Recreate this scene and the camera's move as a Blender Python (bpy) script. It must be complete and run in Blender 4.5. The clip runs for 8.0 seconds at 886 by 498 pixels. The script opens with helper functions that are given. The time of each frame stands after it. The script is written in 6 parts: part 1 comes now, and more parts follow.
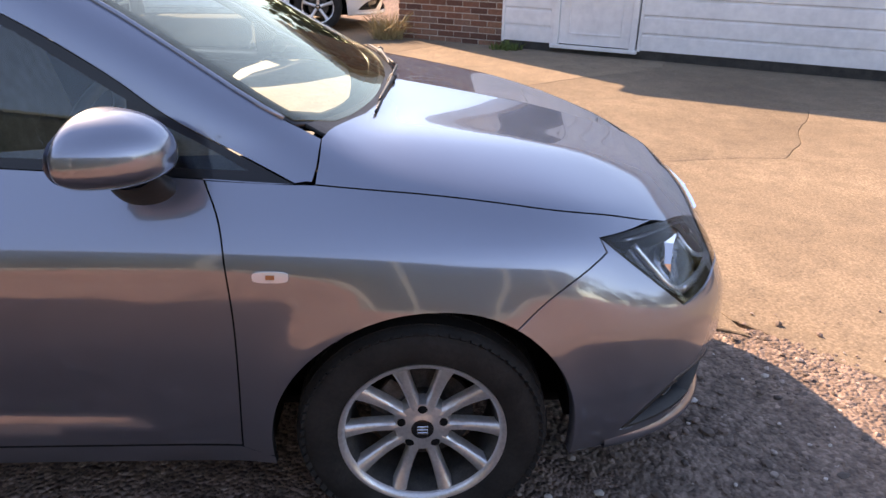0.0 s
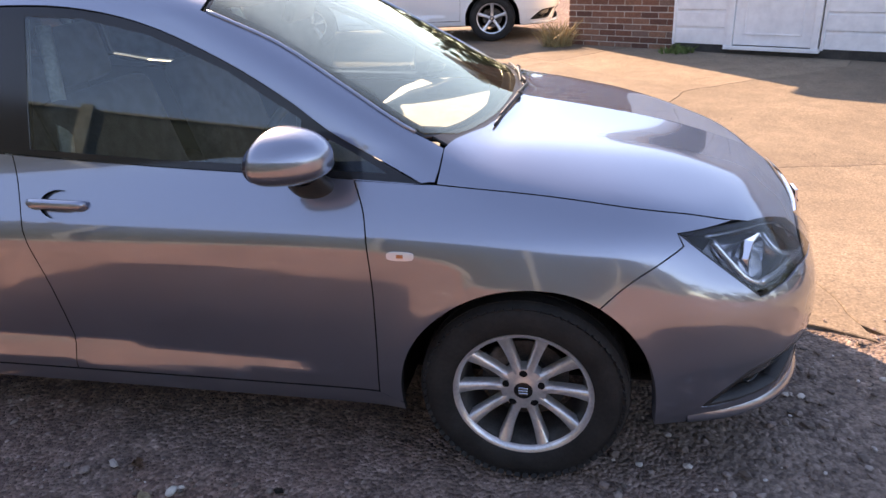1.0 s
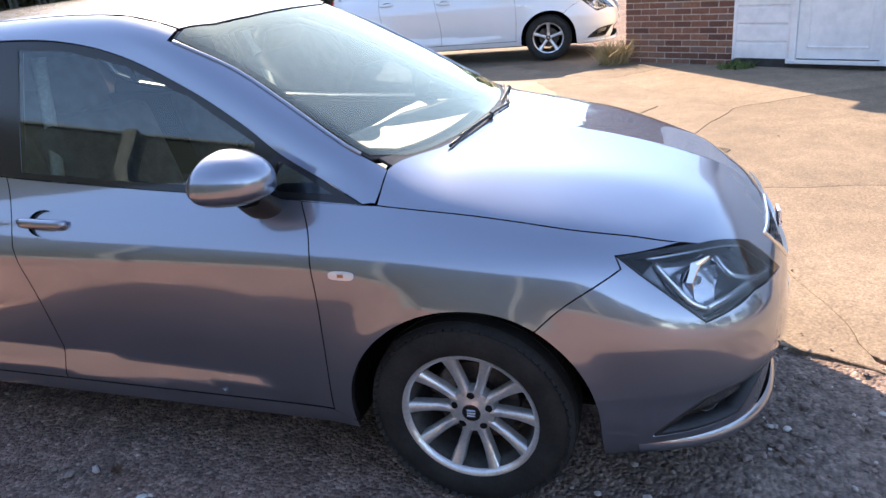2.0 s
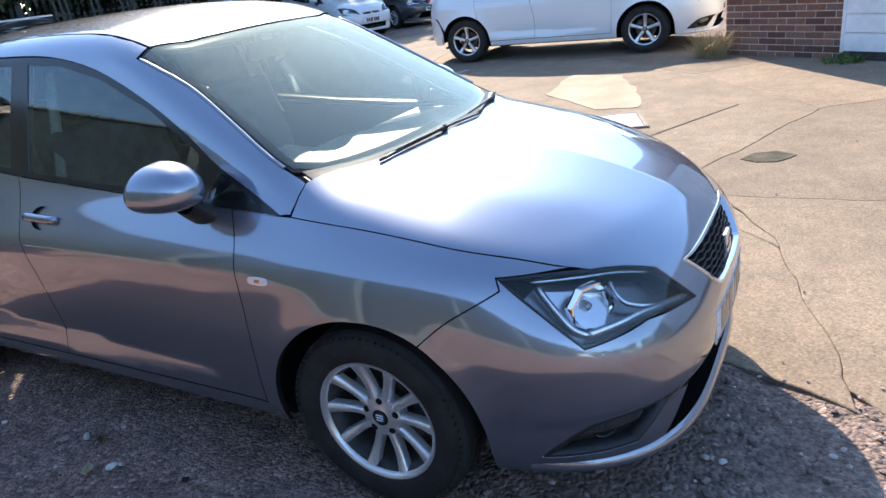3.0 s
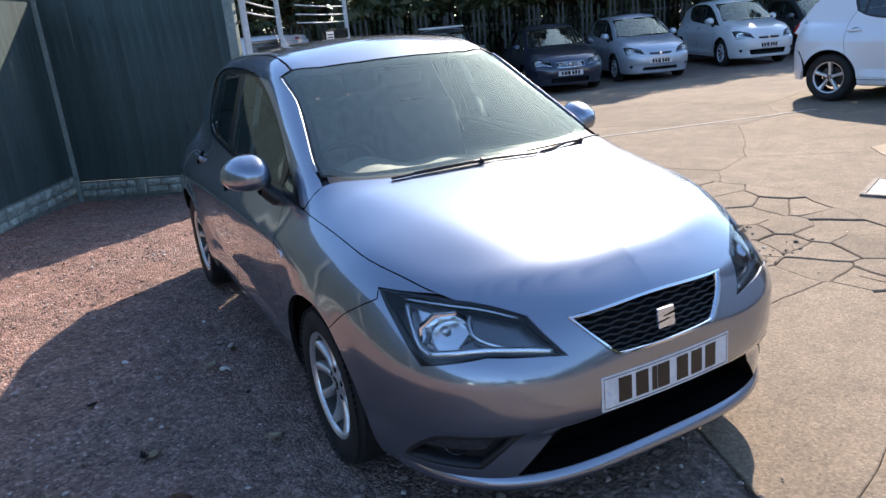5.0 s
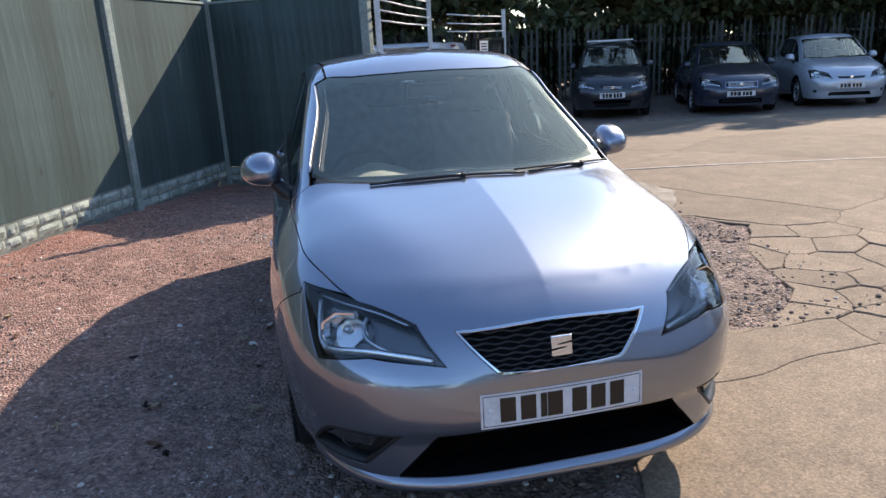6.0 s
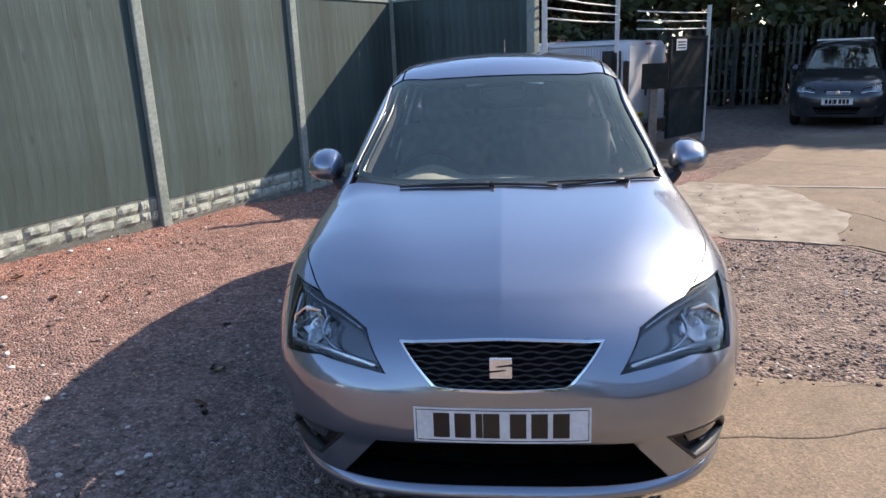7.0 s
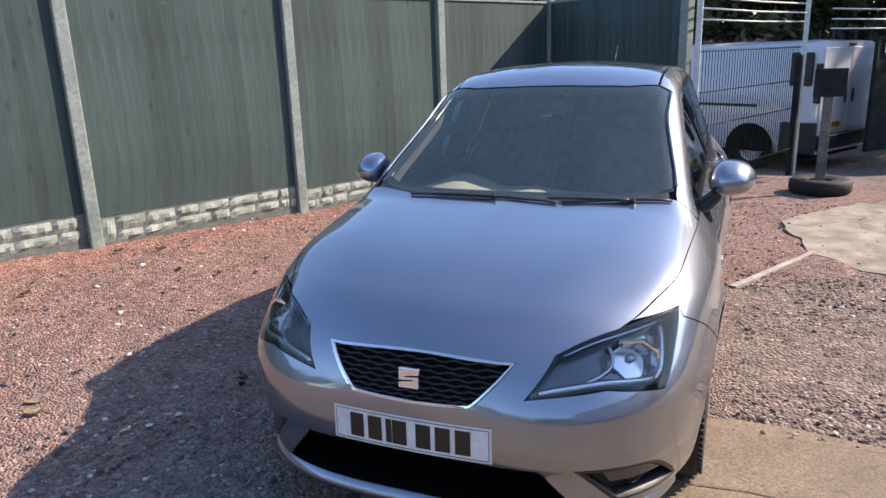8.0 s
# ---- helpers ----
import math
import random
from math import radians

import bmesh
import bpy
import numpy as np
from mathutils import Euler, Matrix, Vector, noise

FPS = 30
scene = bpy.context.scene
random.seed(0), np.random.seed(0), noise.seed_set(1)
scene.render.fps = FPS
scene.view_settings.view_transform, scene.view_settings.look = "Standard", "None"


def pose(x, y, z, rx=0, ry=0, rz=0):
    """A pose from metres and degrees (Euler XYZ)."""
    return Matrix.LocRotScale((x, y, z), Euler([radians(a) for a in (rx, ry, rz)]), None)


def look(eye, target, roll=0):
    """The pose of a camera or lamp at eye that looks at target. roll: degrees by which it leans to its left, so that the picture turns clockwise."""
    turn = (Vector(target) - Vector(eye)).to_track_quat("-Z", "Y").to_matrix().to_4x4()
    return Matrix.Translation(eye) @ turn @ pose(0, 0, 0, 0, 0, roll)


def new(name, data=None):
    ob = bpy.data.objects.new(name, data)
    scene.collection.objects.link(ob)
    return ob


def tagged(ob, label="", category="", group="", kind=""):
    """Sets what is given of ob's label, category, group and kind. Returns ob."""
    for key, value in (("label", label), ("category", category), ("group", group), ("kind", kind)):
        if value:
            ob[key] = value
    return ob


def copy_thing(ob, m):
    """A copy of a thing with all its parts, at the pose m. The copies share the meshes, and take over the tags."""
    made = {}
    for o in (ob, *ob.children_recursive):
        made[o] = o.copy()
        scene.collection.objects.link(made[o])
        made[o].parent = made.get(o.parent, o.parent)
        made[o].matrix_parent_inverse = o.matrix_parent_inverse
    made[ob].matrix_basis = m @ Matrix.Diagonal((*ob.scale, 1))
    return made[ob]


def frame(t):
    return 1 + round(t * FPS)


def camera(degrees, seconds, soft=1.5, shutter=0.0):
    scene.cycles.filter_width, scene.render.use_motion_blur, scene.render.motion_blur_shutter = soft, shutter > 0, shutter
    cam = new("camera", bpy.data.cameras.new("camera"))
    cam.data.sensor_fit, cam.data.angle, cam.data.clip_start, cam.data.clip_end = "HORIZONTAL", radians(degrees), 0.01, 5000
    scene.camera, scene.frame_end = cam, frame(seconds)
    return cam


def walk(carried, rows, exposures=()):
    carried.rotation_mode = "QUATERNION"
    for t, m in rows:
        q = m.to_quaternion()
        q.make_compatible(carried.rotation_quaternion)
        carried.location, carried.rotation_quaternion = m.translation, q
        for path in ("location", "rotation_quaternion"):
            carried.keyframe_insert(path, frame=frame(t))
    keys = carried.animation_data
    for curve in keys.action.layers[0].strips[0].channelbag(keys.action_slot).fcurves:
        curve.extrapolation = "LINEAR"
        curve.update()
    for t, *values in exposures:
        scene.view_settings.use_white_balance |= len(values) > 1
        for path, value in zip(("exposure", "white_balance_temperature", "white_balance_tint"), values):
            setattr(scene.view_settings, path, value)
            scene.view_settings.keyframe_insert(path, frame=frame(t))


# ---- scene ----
cam = camera(63.8, 8.0)
PATH = [
    (0, (-0.026, -2.174, 1.419), (0.062, -0.356, 0.588), 1.1),
    (0.5, (0.031, -2.404, 1.483), (-0.145, -0.633, 0.571), -0.7),
    (1, (0.176, -2.5, 1.528), (-0.228, -0.718, 0.715), -3.4),
    (1.5, (0.349, -2.5, 1.523), (-0.206, -0.737, 0.759), -3.9),
    (2, (0.547, -2.413, 1.508), (-0.079, -0.667, 0.761), -5.6),
    (2.2, (0.659, -2.359, 1.521), (0.006, -0.621, 0.778), -4.9),
    (3.3, (1.304, -2.157, 1.546), (0.191, -0.667, 0.812), -8.8),
    (3.5, (1.411, -2.11, 1.537), (0.187, -0.702, 0.814), -9.4),
    (4, (1.707, -1.897, 1.545), (0.344, -0.629, 0.815), -7.2),
    (4.5, (2.024, -1.721, 1.535), (0.509, -0.593, 0.877), -5.9),
    (4.7, (2.15, -1.633, 1.538), (0.549, -0.611, 0.91), -5.7),
    (5.8, (2.63, -0.889, 1.501), (0.778, -0.387, 0.937), -3.5),
    (6, (2.699, -0.742, 1.511), (0.819, -0.336, 0.963), -3.1),
    (6.5, (2.753, -0.374, 1.499), (0.835, -0.231, 0.95), -2.5),
    (7, (2.75, 0.037, 1.527), (0.833, -0.156, 0.99), -2.3),
    (7.5, (2.762, 0.45, 1.536), (0.888, -0.014, 1.015), -1.9),
    (8, (2.607, 0.854, 1.562), (0.826, 0.111, 1.035), -2.0),
]
LIGHT_METER = [(0.0, 1.76, 11400, 30), (1.0, 1.93, 11000, 31), (2.0, 2.02, 9200, 22), (3.5, 1.49, 7400, 13), (4.5, 1.36, 7400, 14), (6.5, 1.13, 7900, 16), (8.0, 1.22, 8000, 19)]
walk(cam, [(t, look(eye, target, roll)) for t, eye, target, roll in PATH], LIGHT_METER)

# ---- light ----
SUN = Vector((-0.87, 1.13, 1.0)).normalized()
sun_elevation, sun_rotation = math.asin(SUN.z), math.atan2(SUN.x, SUN.y)
world = bpy.data.worlds.new("sky")
scene.world = world
world.use_nodes = True
wn = world.node_tree.nodes
sky = wn.new("ShaderNodeTexSky")
sky.sky_type = "NISHITA"
sky.sun_disc = False
sky.sun_elevation, sky.sun_rotation = sun_elevation, sun_rotation
sky.air_density, sky.dust_density, sky.ozone_density = 1.0, 0.7, 2.2
wn["Background"].inputs["Strength"].default_value = 0.15
deep = wn.new("ShaderNodeMix")  # a clear, deep blue day
deep.data_type, deep.blend_type = "RGBA", "MULTIPLY"
deep.inputs[0].default_value, deep.inputs[7].default_value = 1.0, (0.69, 0.905, 1.09, 1)
world.node_tree.links.new(sky.outputs["Color"], deep.inputs[6])
world.node_tree.links.new(deep.outputs[2], wn["Background"].inputs["Color"])
sun_data = bpy.data.lights.new("sun", "SUN")
sun_data.energy, sun_data.angle, sun_data.color = 3.5, radians(0.53), (1.0, 0.955, 0.89)
sun = new("sun", sun_data)
sun.matrix_world = look((0, 0, 0), -SUN)


# ---- materials ----
def shader(name, colour, rough=0.5, metal=0.0, **more):
    """A node material: its tree, its Principled node and its links."""
    m = bpy.data.materials.new(name)
    m.use_nodes = True
    b = m.node_tree.nodes["Principled BSDF"]
    b.inputs["Base Color"].default_value = (*colour, 1)
    b.inputs["Roughness"].default_value, b.inputs["Metallic"].default_value = rough, metal
    for key, value in more.items():
        b.inputs[key.replace("_", " ")].default_value = value
    return m, m.node_tree.nodes, m.node_tree.links, b


def place(nodes, links, kind="Object", scale=(1, 1, 1)):
    c, mp = nodes.new("ShaderNodeTexCoord"), nodes.new("ShaderNodeMapping")
    mp.inputs["Scale"].default_value = scale
    links.new(c.outputs[kind], mp.inputs["Vector"])
    return mp.outputs["Vector"]


def world_place(nodes, links, scale=(1, 1, 1)):
    c, mp = nodes.new("ShaderNodeNewGeometry"), nodes.new("ShaderNodeMapping")
    mp.inputs["Scale"].default_value = scale
    links.new(c.outputs["Position"], mp.inputs["Vector"])
    return mp.outputs["Vector"]


def grain(nodes, links, vector, scale, detail=4.0, rough=0.55):
    n = nodes.new("ShaderNodeTexNoise")
    n.inputs["Scale"].default_value, n.inputs["Detail"].default_value, n.inputs["Roughness"].default_value = scale, detail, rough
    links.new(vector, n.inputs["Vector"])
    return n.outputs["Fac"]


def cells(nodes, links, vector, scale, feature="F1", out="Distance"):
    n = nodes.new("ShaderNodeTexVoronoi")
    n.feature = feature
    n.inputs["Scale"].default_value = scale
    links.new(vector, n.inputs["Vector"])
    return n.outputs[out]


def ramp(nodes, links, fac, *stops):
    """stops: (position, colour or grey)."""
    r = nodes.new("ShaderNodeValToRGB")
    while len(r.color_ramp.elements) < len(stops):
        r.color_ramp.elements.new(0.5)
    for e, (at, c) in zip(r.color_ramp.elements, stops):
        e.position, e.color = at, (*c, 1) if isinstance(c, tuple) else (c, c, c, 1)
    links.new(fac, r.inputs["Fac"])
    return r.outputs["Color"]


def mix(nodes, links, fac, a, b, how="MIX"):
    n = nodes.new("ShaderNodeMix")
    n.data_type, n.blend_type = "RGBA", how
    for key, value in ((0, fac), (6, a), (7, b)):
        if isinstance(value, (tuple, float, int)):
            n.inputs[key].default_value = (*value, 1) if isinstance(value, tuple) else value
        else:
            links.new(value, n.inputs[key])
    return n.outputs[2]


def relief(nodes, links, b, height, strength=0.3, distance=0.01):
    n = nodes.new("ShaderNodeBump")
    n.inputs["Strength"].default_value, n.inputs["Distance"].default_value = strength, distance
    links.new(height, n.inputs["Height"])
    links.new(n.outputs["Normal"], b.inputs["Normal"])


def spotted(name, dark, light, scale, rough=0.6, metal=0.0, bump=0.2, fine=8.0, **more):
    """A surface with large stains and fine grain."""
    m, n, l, b = shader(name, light, rough, metal, **more)
    v = place(n, l)
    big, small = grain(n, l, v, scale), grain(n, l, v, scale * fine, 6.0)
    c = mix(n, l, ramp(n, l, big, (0.35, 0.0), (0.68, 1.0)), dark, light)
    c = mix(n, l, 0.35, c, ramp(n, l, small, (0.3, 0.25), (0.7, 0.8)), "OVERLAY")
    l.new(c, b.inputs["Base Color"])
    relief(n, l, b, small, bump, 0.004)
    return m


def car_paint(name, colour, flake=0.95, rough=0.39):
    """Metallic lacquer: flakes that glow broadly, a bright lacquer film over them, a clear coat, and a little dust."""
    m, n, l, b = shader(name, colour, rough, flake, Coat_Weight=1.0, Coat_Roughness=0.015, Coat_IOR=1.55)
    v = place(n, l)
    dust = grain(n, l, v, 3.0, 6.0)
    tone = mix(n, l, ramp(n, l, dust, (0.35, 0.0), (0.8, 0.25)), colour, tuple(0.75 * c + 0.08 for c in colour))
    l.new(tone, b.inputs["Base Color"])
    if flake > 0.5:
        film = n.new("ShaderNodeBsdfPrincipled")
        film.inputs["Metallic"].default_value, film.inputs["Roughness"].default_value = 0.97, 0.09
        film.inputs["Coat Weight"].default_value, film.inputs["Coat Roughness"].default_value, film.inputs["Coat IOR"].default_value = 1.0, 0.015, 1.55
        film.inputs["Base Color"].default_value = (*(0.44 * c for c in colour), 1)
        both = n.new("ShaderNodeMixShader")
        both.inputs[0].default_value = 0.64
        l.new(b.outputs[0], both.inputs[1])
        l.new(film.outputs[0], both.inputs[2])
        l.new(both.outputs[0], n["Material Output"].inputs["Surface"])
    return m


PAINT = car_paint("lilac_grey_metallic_paint", (0.43, 0.475, 0.57))
BLACK = spotted("black_plastic", (0.012, 0.012, 0.013), (0.022, 0.022, 0.024), 9.0, 0.45)
GLOSS_BLACK = shader("gloss_black_trim", (0.012, 0.012, 0.013), 0.16)[0]
# also coloured onto panel rims and sheets behind seams, as the gaps' shade
CAVITY = spotted("dark_underside_and_gap_shade", (0.006, 0.006, 0.006), (0.011, 0.011, 0.012), 6.0, 0.9, Specular_IOR_Level=0.12)
RUBBER = spotted("tyre_rubber", (0.010, 0.0098, 0.010), (0.022, 0.0215, 0.0215), 12.0, 0.75, bump=0.4, Specular_IOR_Level=0.4)
ALLOY = spotted("silver_alloy", (0.62, 0.62, 0.63), (0.74, 0.74, 0.75), 14.0, 0.30, 0.75, 0.05)
CHROME = shader("chrome", (0.82, 0.83, 0.85), 0.07, 1.0)[0]
BLADE = spotted("satin_chrome", (0.78, 0.79, 0.81), (0.86, 0.87, 0.89), 20.0, 0.24, 0.9, 0.02)
SMOKE = shader("smoked_chrome", (0.20, 0.205, 0.21), 0.22, 0.85)[0]
FOG_LENS = shader("clear_fog_lens", (0.035, 0.036, 0.04), 0.06, 0.2, Coat_Weight=1.0)[0]
INNER_RIM = spotted("dull_inner_rim", (0.03, 0.029, 0.029), (0.07, 0.068, 0.066), 20.0, 0.6, 0.3)
DISC = spotted("brake_disc_iron", (0.05, 0.043, 0.04), (0.13, 0.12, 0.115), 30.0, 0.5, 0.7)
SEAT = spotted("dark_seat_fabric", (0.05, 0.053, 0.06), (0.09, 0.093, 0.105), 20.0, 0.9)
DASH = spotted("grey_dashboard_plastic", (0.36, 0.37, 0.35), (0.46, 0.47, 0.445), 14.0, 0.6)
PLATE_WHITE = spotted("white_number_plate", (0.62, 0.62, 0.63), (0.74, 0.74, 0.75), 8.0, 0.35, bump=0.02)
AMBER = shader("amber_lens", (0.42, 0.13, 0.05), 0.1, Coat_Weight=1.0)[0]
CLEAR_LENS = shader("clear_lens", (0.72, 0.70, 0.70), 0.12, 0.3, Coat_Weight=1.0)[0]
RED_LENS = shader("red_lens", (0.45, 0.02, 0.02), 0.1, Coat_Weight=1.0)[0]
# darker than any part: the shade of closed depths put into the colour
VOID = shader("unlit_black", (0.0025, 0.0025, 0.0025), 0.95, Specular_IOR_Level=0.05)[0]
LINER = spotted("pale_headlining", (0.42, 0.42, 0.40), (0.5, 0.5, 0.48), 10.0, 0.9)


def glass(name, tint, rough=0.0, dust=0.02, ior=1.7, sheen=(1, 1, 1)):
    """A pane that lets light through with a tint, holds a thin film of dust, and mirrors by Fresnel."""
    m = bpy.data.materials.new(name)
    m.use_nodes = True
    n, l = m.node_tree.nodes, m.node_tree.links
    out = n["Material Output"]
    n.remove(n["Principled BSDF"])
    clear, mirror, both, fresnel = (n.new("ShaderNode" + k) for k in ("BsdfTransparent", "BsdfGlossy", "MixShader", "Fresnel"))
    clear.inputs["Color"].default_value = (*tint, 1)
    mirror.inputs["Roughness"].default_value = rough
    mirror.inputs["Color"].default_value = (*sheen, 1)
    fresnel.inputs["IOR"].default_value = ior
    l.new(fresnel.outputs[0], both.inputs[0])
    haze, film = n.new("ShaderNodeMixShader"), n.new("ShaderNodeBsdfDiffuse")
    film.inputs["Color"].default_value = (0.7, 0.72, 0.72, 1)
    haze.inputs[0].default_value = dust
    l.new(clear.outputs[0], haze.inputs[1])
    l.new(film.outputs[0], haze.inputs[2])
    l.new(haze.outputs[0], both.inputs[1])
    l.new(mirror.outputs[0], both.inputs[2])
    l.new(both.outputs[0], out.inputs["Surface"])
    return m


SCREEN_GLASS = glass("clear_windscreen_glass", (0.80, 0.90, 0.87), 0.0, 0.010, 2.0, (0.95, 1.0, 0.84))
SIDE_GLASS = glass("tinted_side_glass", (0.58, 0.68, 0.66), 0.0, 0.002, 1.8, (0.85, 0.97, 1.0))
LAMP_GLASS = glass("lamp_lens", (0.95, 0.96, 0.97), 0.0, 0.0, 1.45)


# ---- the subject car's skin: one smooth implicit form (x ahead of the front axle, y to its left, z up) ----
def curve(xs, ys):
    """A smooth function through a few stations (monotone slopes, flat outside)."""
    xs, ys = np.array(xs, float), np.array(ys, float)
    d = np.diff(ys) / np.diff(xs)
    m = np.r_[d[0], np.where(d[1:] * d[:-1] > 0, 2 * d[1:] * d[:-1] / np.where(d[1:] + d[:-1] == 0, 1, d[1:] + d[:-1]), 0), d[-1]]

    def f(x):
        x = np.clip(x, xs[0], xs[-1])
        i = np.clip(np.searchsorted(xs, x) - 1, 0, len(xs) - 2)
        h = xs[i + 1] - xs[i]
        t = (x - xs[i]) / h
        return ((2 * t**3 - 3 * t**2 + 1) * ys[i] + (t**3 - 2 * t**2 + t) * h * m[i] + (3 * t**2 - 2 * t**3) * ys[i + 1] + (t**3 - t**2) * h * m[i + 1])
    return f


def smax(a, b, r):
    h = np.maximum(r - np.abs(a - b), 0) / r
    return np.maximum(a, b) + h * h * r / 4


def smin(a, b, r):
    return -smax(-a, -b, r)


def sstep(a, b, x):
    t = np.clip((x - a) / (b - a), 0, 1)
    return t * t * (3 - 2 * t)


WHEELBASE, TYRE_R, AXLE_Z = 2.469, 0.302, 0.302
plan_width = curve([-3.22, -3.0, -2.47, -1.6, -0.6, 0.0, 0.9], [0.74, 0.80, 0.838, 0.832, 0.830, 0.845, 0.845])
low_tuck = curve([0.16, 0.22, 0.30, 0.42, 0.58, 0.72, 1.05], [-0.085, -0.045, -0.022, -0.008, 0.0, -0.002, -0.016])


def side_tuck(z):
    """The side's lean: nearly upright up to the shoulder crease, leaning in above it."""
    u = (z - 0.775) / 0.010
    kink = 0.010 * np.where(u > 20, u, np.log1p(np.exp(np.minimum(u, 20))))
    return low_tuck(z) - 0.53 * kink - 0.24 * np.maximum(z - 0.85, 0) ** 2


nose_x = curve([0.14, 0.19, 0.24, 0.36, 0.402, 0.45, 0.54, 0.62, 0.70, 0.78], [0.80, 0.833, 0.843, 0.846, 0.868, 0.875, 0.878, 0.862, 0.832, 0.79])
tail_x = curve([0.2, 0.4, 0.6, 0.9, 1.1], [-3.14, -3.19, -3.19, -3.14, -3.08])
hood_z = curve([-3.2, -0.35, -0.1, 0.15, 0.4, 0.6, 0.72, 0.80, 0.86, 0.92], [1.02, 1.02, 0.995, 0.955, 0.905, 0.845, 0.795, 0.75, 0.70, 0.63])
roof_z = curve([-3.3, -3.0, -2.5, -1.9, -1.4, -1.0, -0.7], [1.25, 1.325, 1.425, 1.492, 1.503, 1.482, 1.44])


def lower_form(x, y, z):
    ay = np.abs(y)
    w = plan_width(x) + side_tuck(z)
    for ax in (0.0, -WHEELBASE):
        r = np.hypot(x - ax, z - AXLE_Z)
        w = w + 0.012 * np.exp(-((r - 0.345) / 0.06) ** 2) * (z > 0.1)
    crease = 0.36 + 0.035 * (-0.5 - x)
    tall = 0.010 + 0.078 * sstep(-0.45, -1.25, x)  # the blade along the foot of the doors
    w = w - 0.34 * tall * sstep(-0.42, -0.55, x) * sstep(-2.2, -1.95, x) * np.clip((z - crease + tall) / tall, 0, 1) * np.clip(1 - (z - crease) / 0.32, 0, 1)
    a = nose_x(z) + 0.30
    n = 3.08 + 0.50 * sstep(0.74, 0.54, z)
    xs = x + 0.028 * np.exp(-(((ay - 0.39) / 0.20) ** 2)) * sstep(0.44, 0.66, z)
    e = (np.maximum((xs + 0.30) / a, 0) ** n + (ay / w) ** n) ** (1 / n)
    wall = (e - 1) * 0.84
    a2 = -tail_x(z) - 2.55
    e2 = (np.maximum((-2.55 - x) / a2, 0) ** 3.2 + (ay / w) ** 3.2) ** (1 / 3.2)
    wall = np.maximum(wall, (e2 - 1) * 0.8)
    off = ay - (0.36 + 0.32 * (0.65 - x))  # the bonnet's shoulder creases, sharp on their outer flank
    fall = 0.035 * np.log1p(np.exp(np.clip(off / 0.035, -30, 30)))
    ridge = (0.011 * np.exp(-((np.minimum(off, 0) / 0.20) ** 2)) - 0.020 * np.tanh(fall / 0.18)) * sstep(0.80, 0.42, x)
    ridge = ridge - 0.017 * (1 - np.exp(-ay / 0.25)) * sstep(0.84, 0.70, x)
    full = sstep(0.70, 0.22, x)  # the bonnet stands fuller towards the cowl
    top = z - (hood_z(x + 0.10 * ay**2) - (0.045 - 0.030 * full) * (ay / 0.7) ** 2 - (1 - full) * 0.06 * (ay / 0.72) ** 6 - full * 0.05 * (ay / 0.74) ** 10 + ridge)
    return smax(wall, top * 0.92, 0.10 - 0.025 * full)


def upper_form(x, y, z):
    ay = np.abs(y)
    side = (ay - (0.711 + 0.02 * sstep(-0.2, -1.6, x) - 0.13 * sstep(-1.9, -3.15, x) - 0.30 * (z - 0.95) - 0.10 * (z - 0.95) ** 2)) * 0.94
    roof = z - (roof_z(x) - 0.05 * (ay / 0.55) ** 2)
    screen = (x + 0.042 + 0.25 * ay**2) * 0.483 + (z - 0.955) * 0.875
    rear = ((-x - 3.12 + 0.12 * ay**2) * 0.83 + (z - 0.98) * 0.55)
    f = smax(smax(side, roof, 0.085), 0.86 - z, 0.02)
    f = smax(f, screen, 0.085)
    return smax(f, rear, 0.08)


def skin(x, y, z):
    return smin(lower_form(x, y, z), upper_form(x, y, z), 0.035)


def skin_normal(p):
    e = 1.5e-3
    g = np.stack([skin(*(p + e * a).T) - skin(*(p - e * a).T) for a in np.eye(3)], 1)
    return g / np.linalg.norm(g, axis=1, keepdims=True)


def first_hit(start, way, far, steps=90):
    """Where rays first meet the skin; those that miss it stay at the place where they come nearest."""
    t = np.linspace(0, far, steps)
    p = start[:, None] + t[None, :, None] * way[:, None]
    f = skin(p[..., 0], p[..., 1], p[..., 2])
    inside = f <= 0
    i = np.where(inside.any(1), inside.argmax(1), f.argmin(1))
    lo, hi = t[np.maximum(i - 1, 0)], t[i]
    for _ in range(22):
        mid = (lo + hi) / 2
        q = start + mid[:, None] * way
        out = skin(*q.T) > 0
        lo, hi = np.where(out, mid, lo), np.where(out, hi, mid)
    return start + ((lo + hi) / 2)[:, None] * way


# ---- building helpers ----
def part(name, bm, material, parent=None, label=""):
    """Links a bmesh as one mesh object under a thing or under a part."""
    data = bpy.data.meshes.new(name)
    bm.to_mesh(data)
    bm.free()
    data.materials.append(material)
    ob = new(name, data)
    ob.parent = parent
    return tagged(ob, label)


def thing(name, label, category, at=(0, 0, 0), rz=0.0, group="", kind=""):
    ob = new(name)
    ob.matrix_basis = pose(*at, 0, 0, rz)
    return tagged(ob, label, category, group, kind)


def smooth(bm, angle=40):
    for f in bm.faces:
        f.smooth = True
    for e in bm.edges:
        if len(e.link_faces) == 2 and e.calc_face_angle(0) > radians(angle):
            e.smooth = False
    return bm


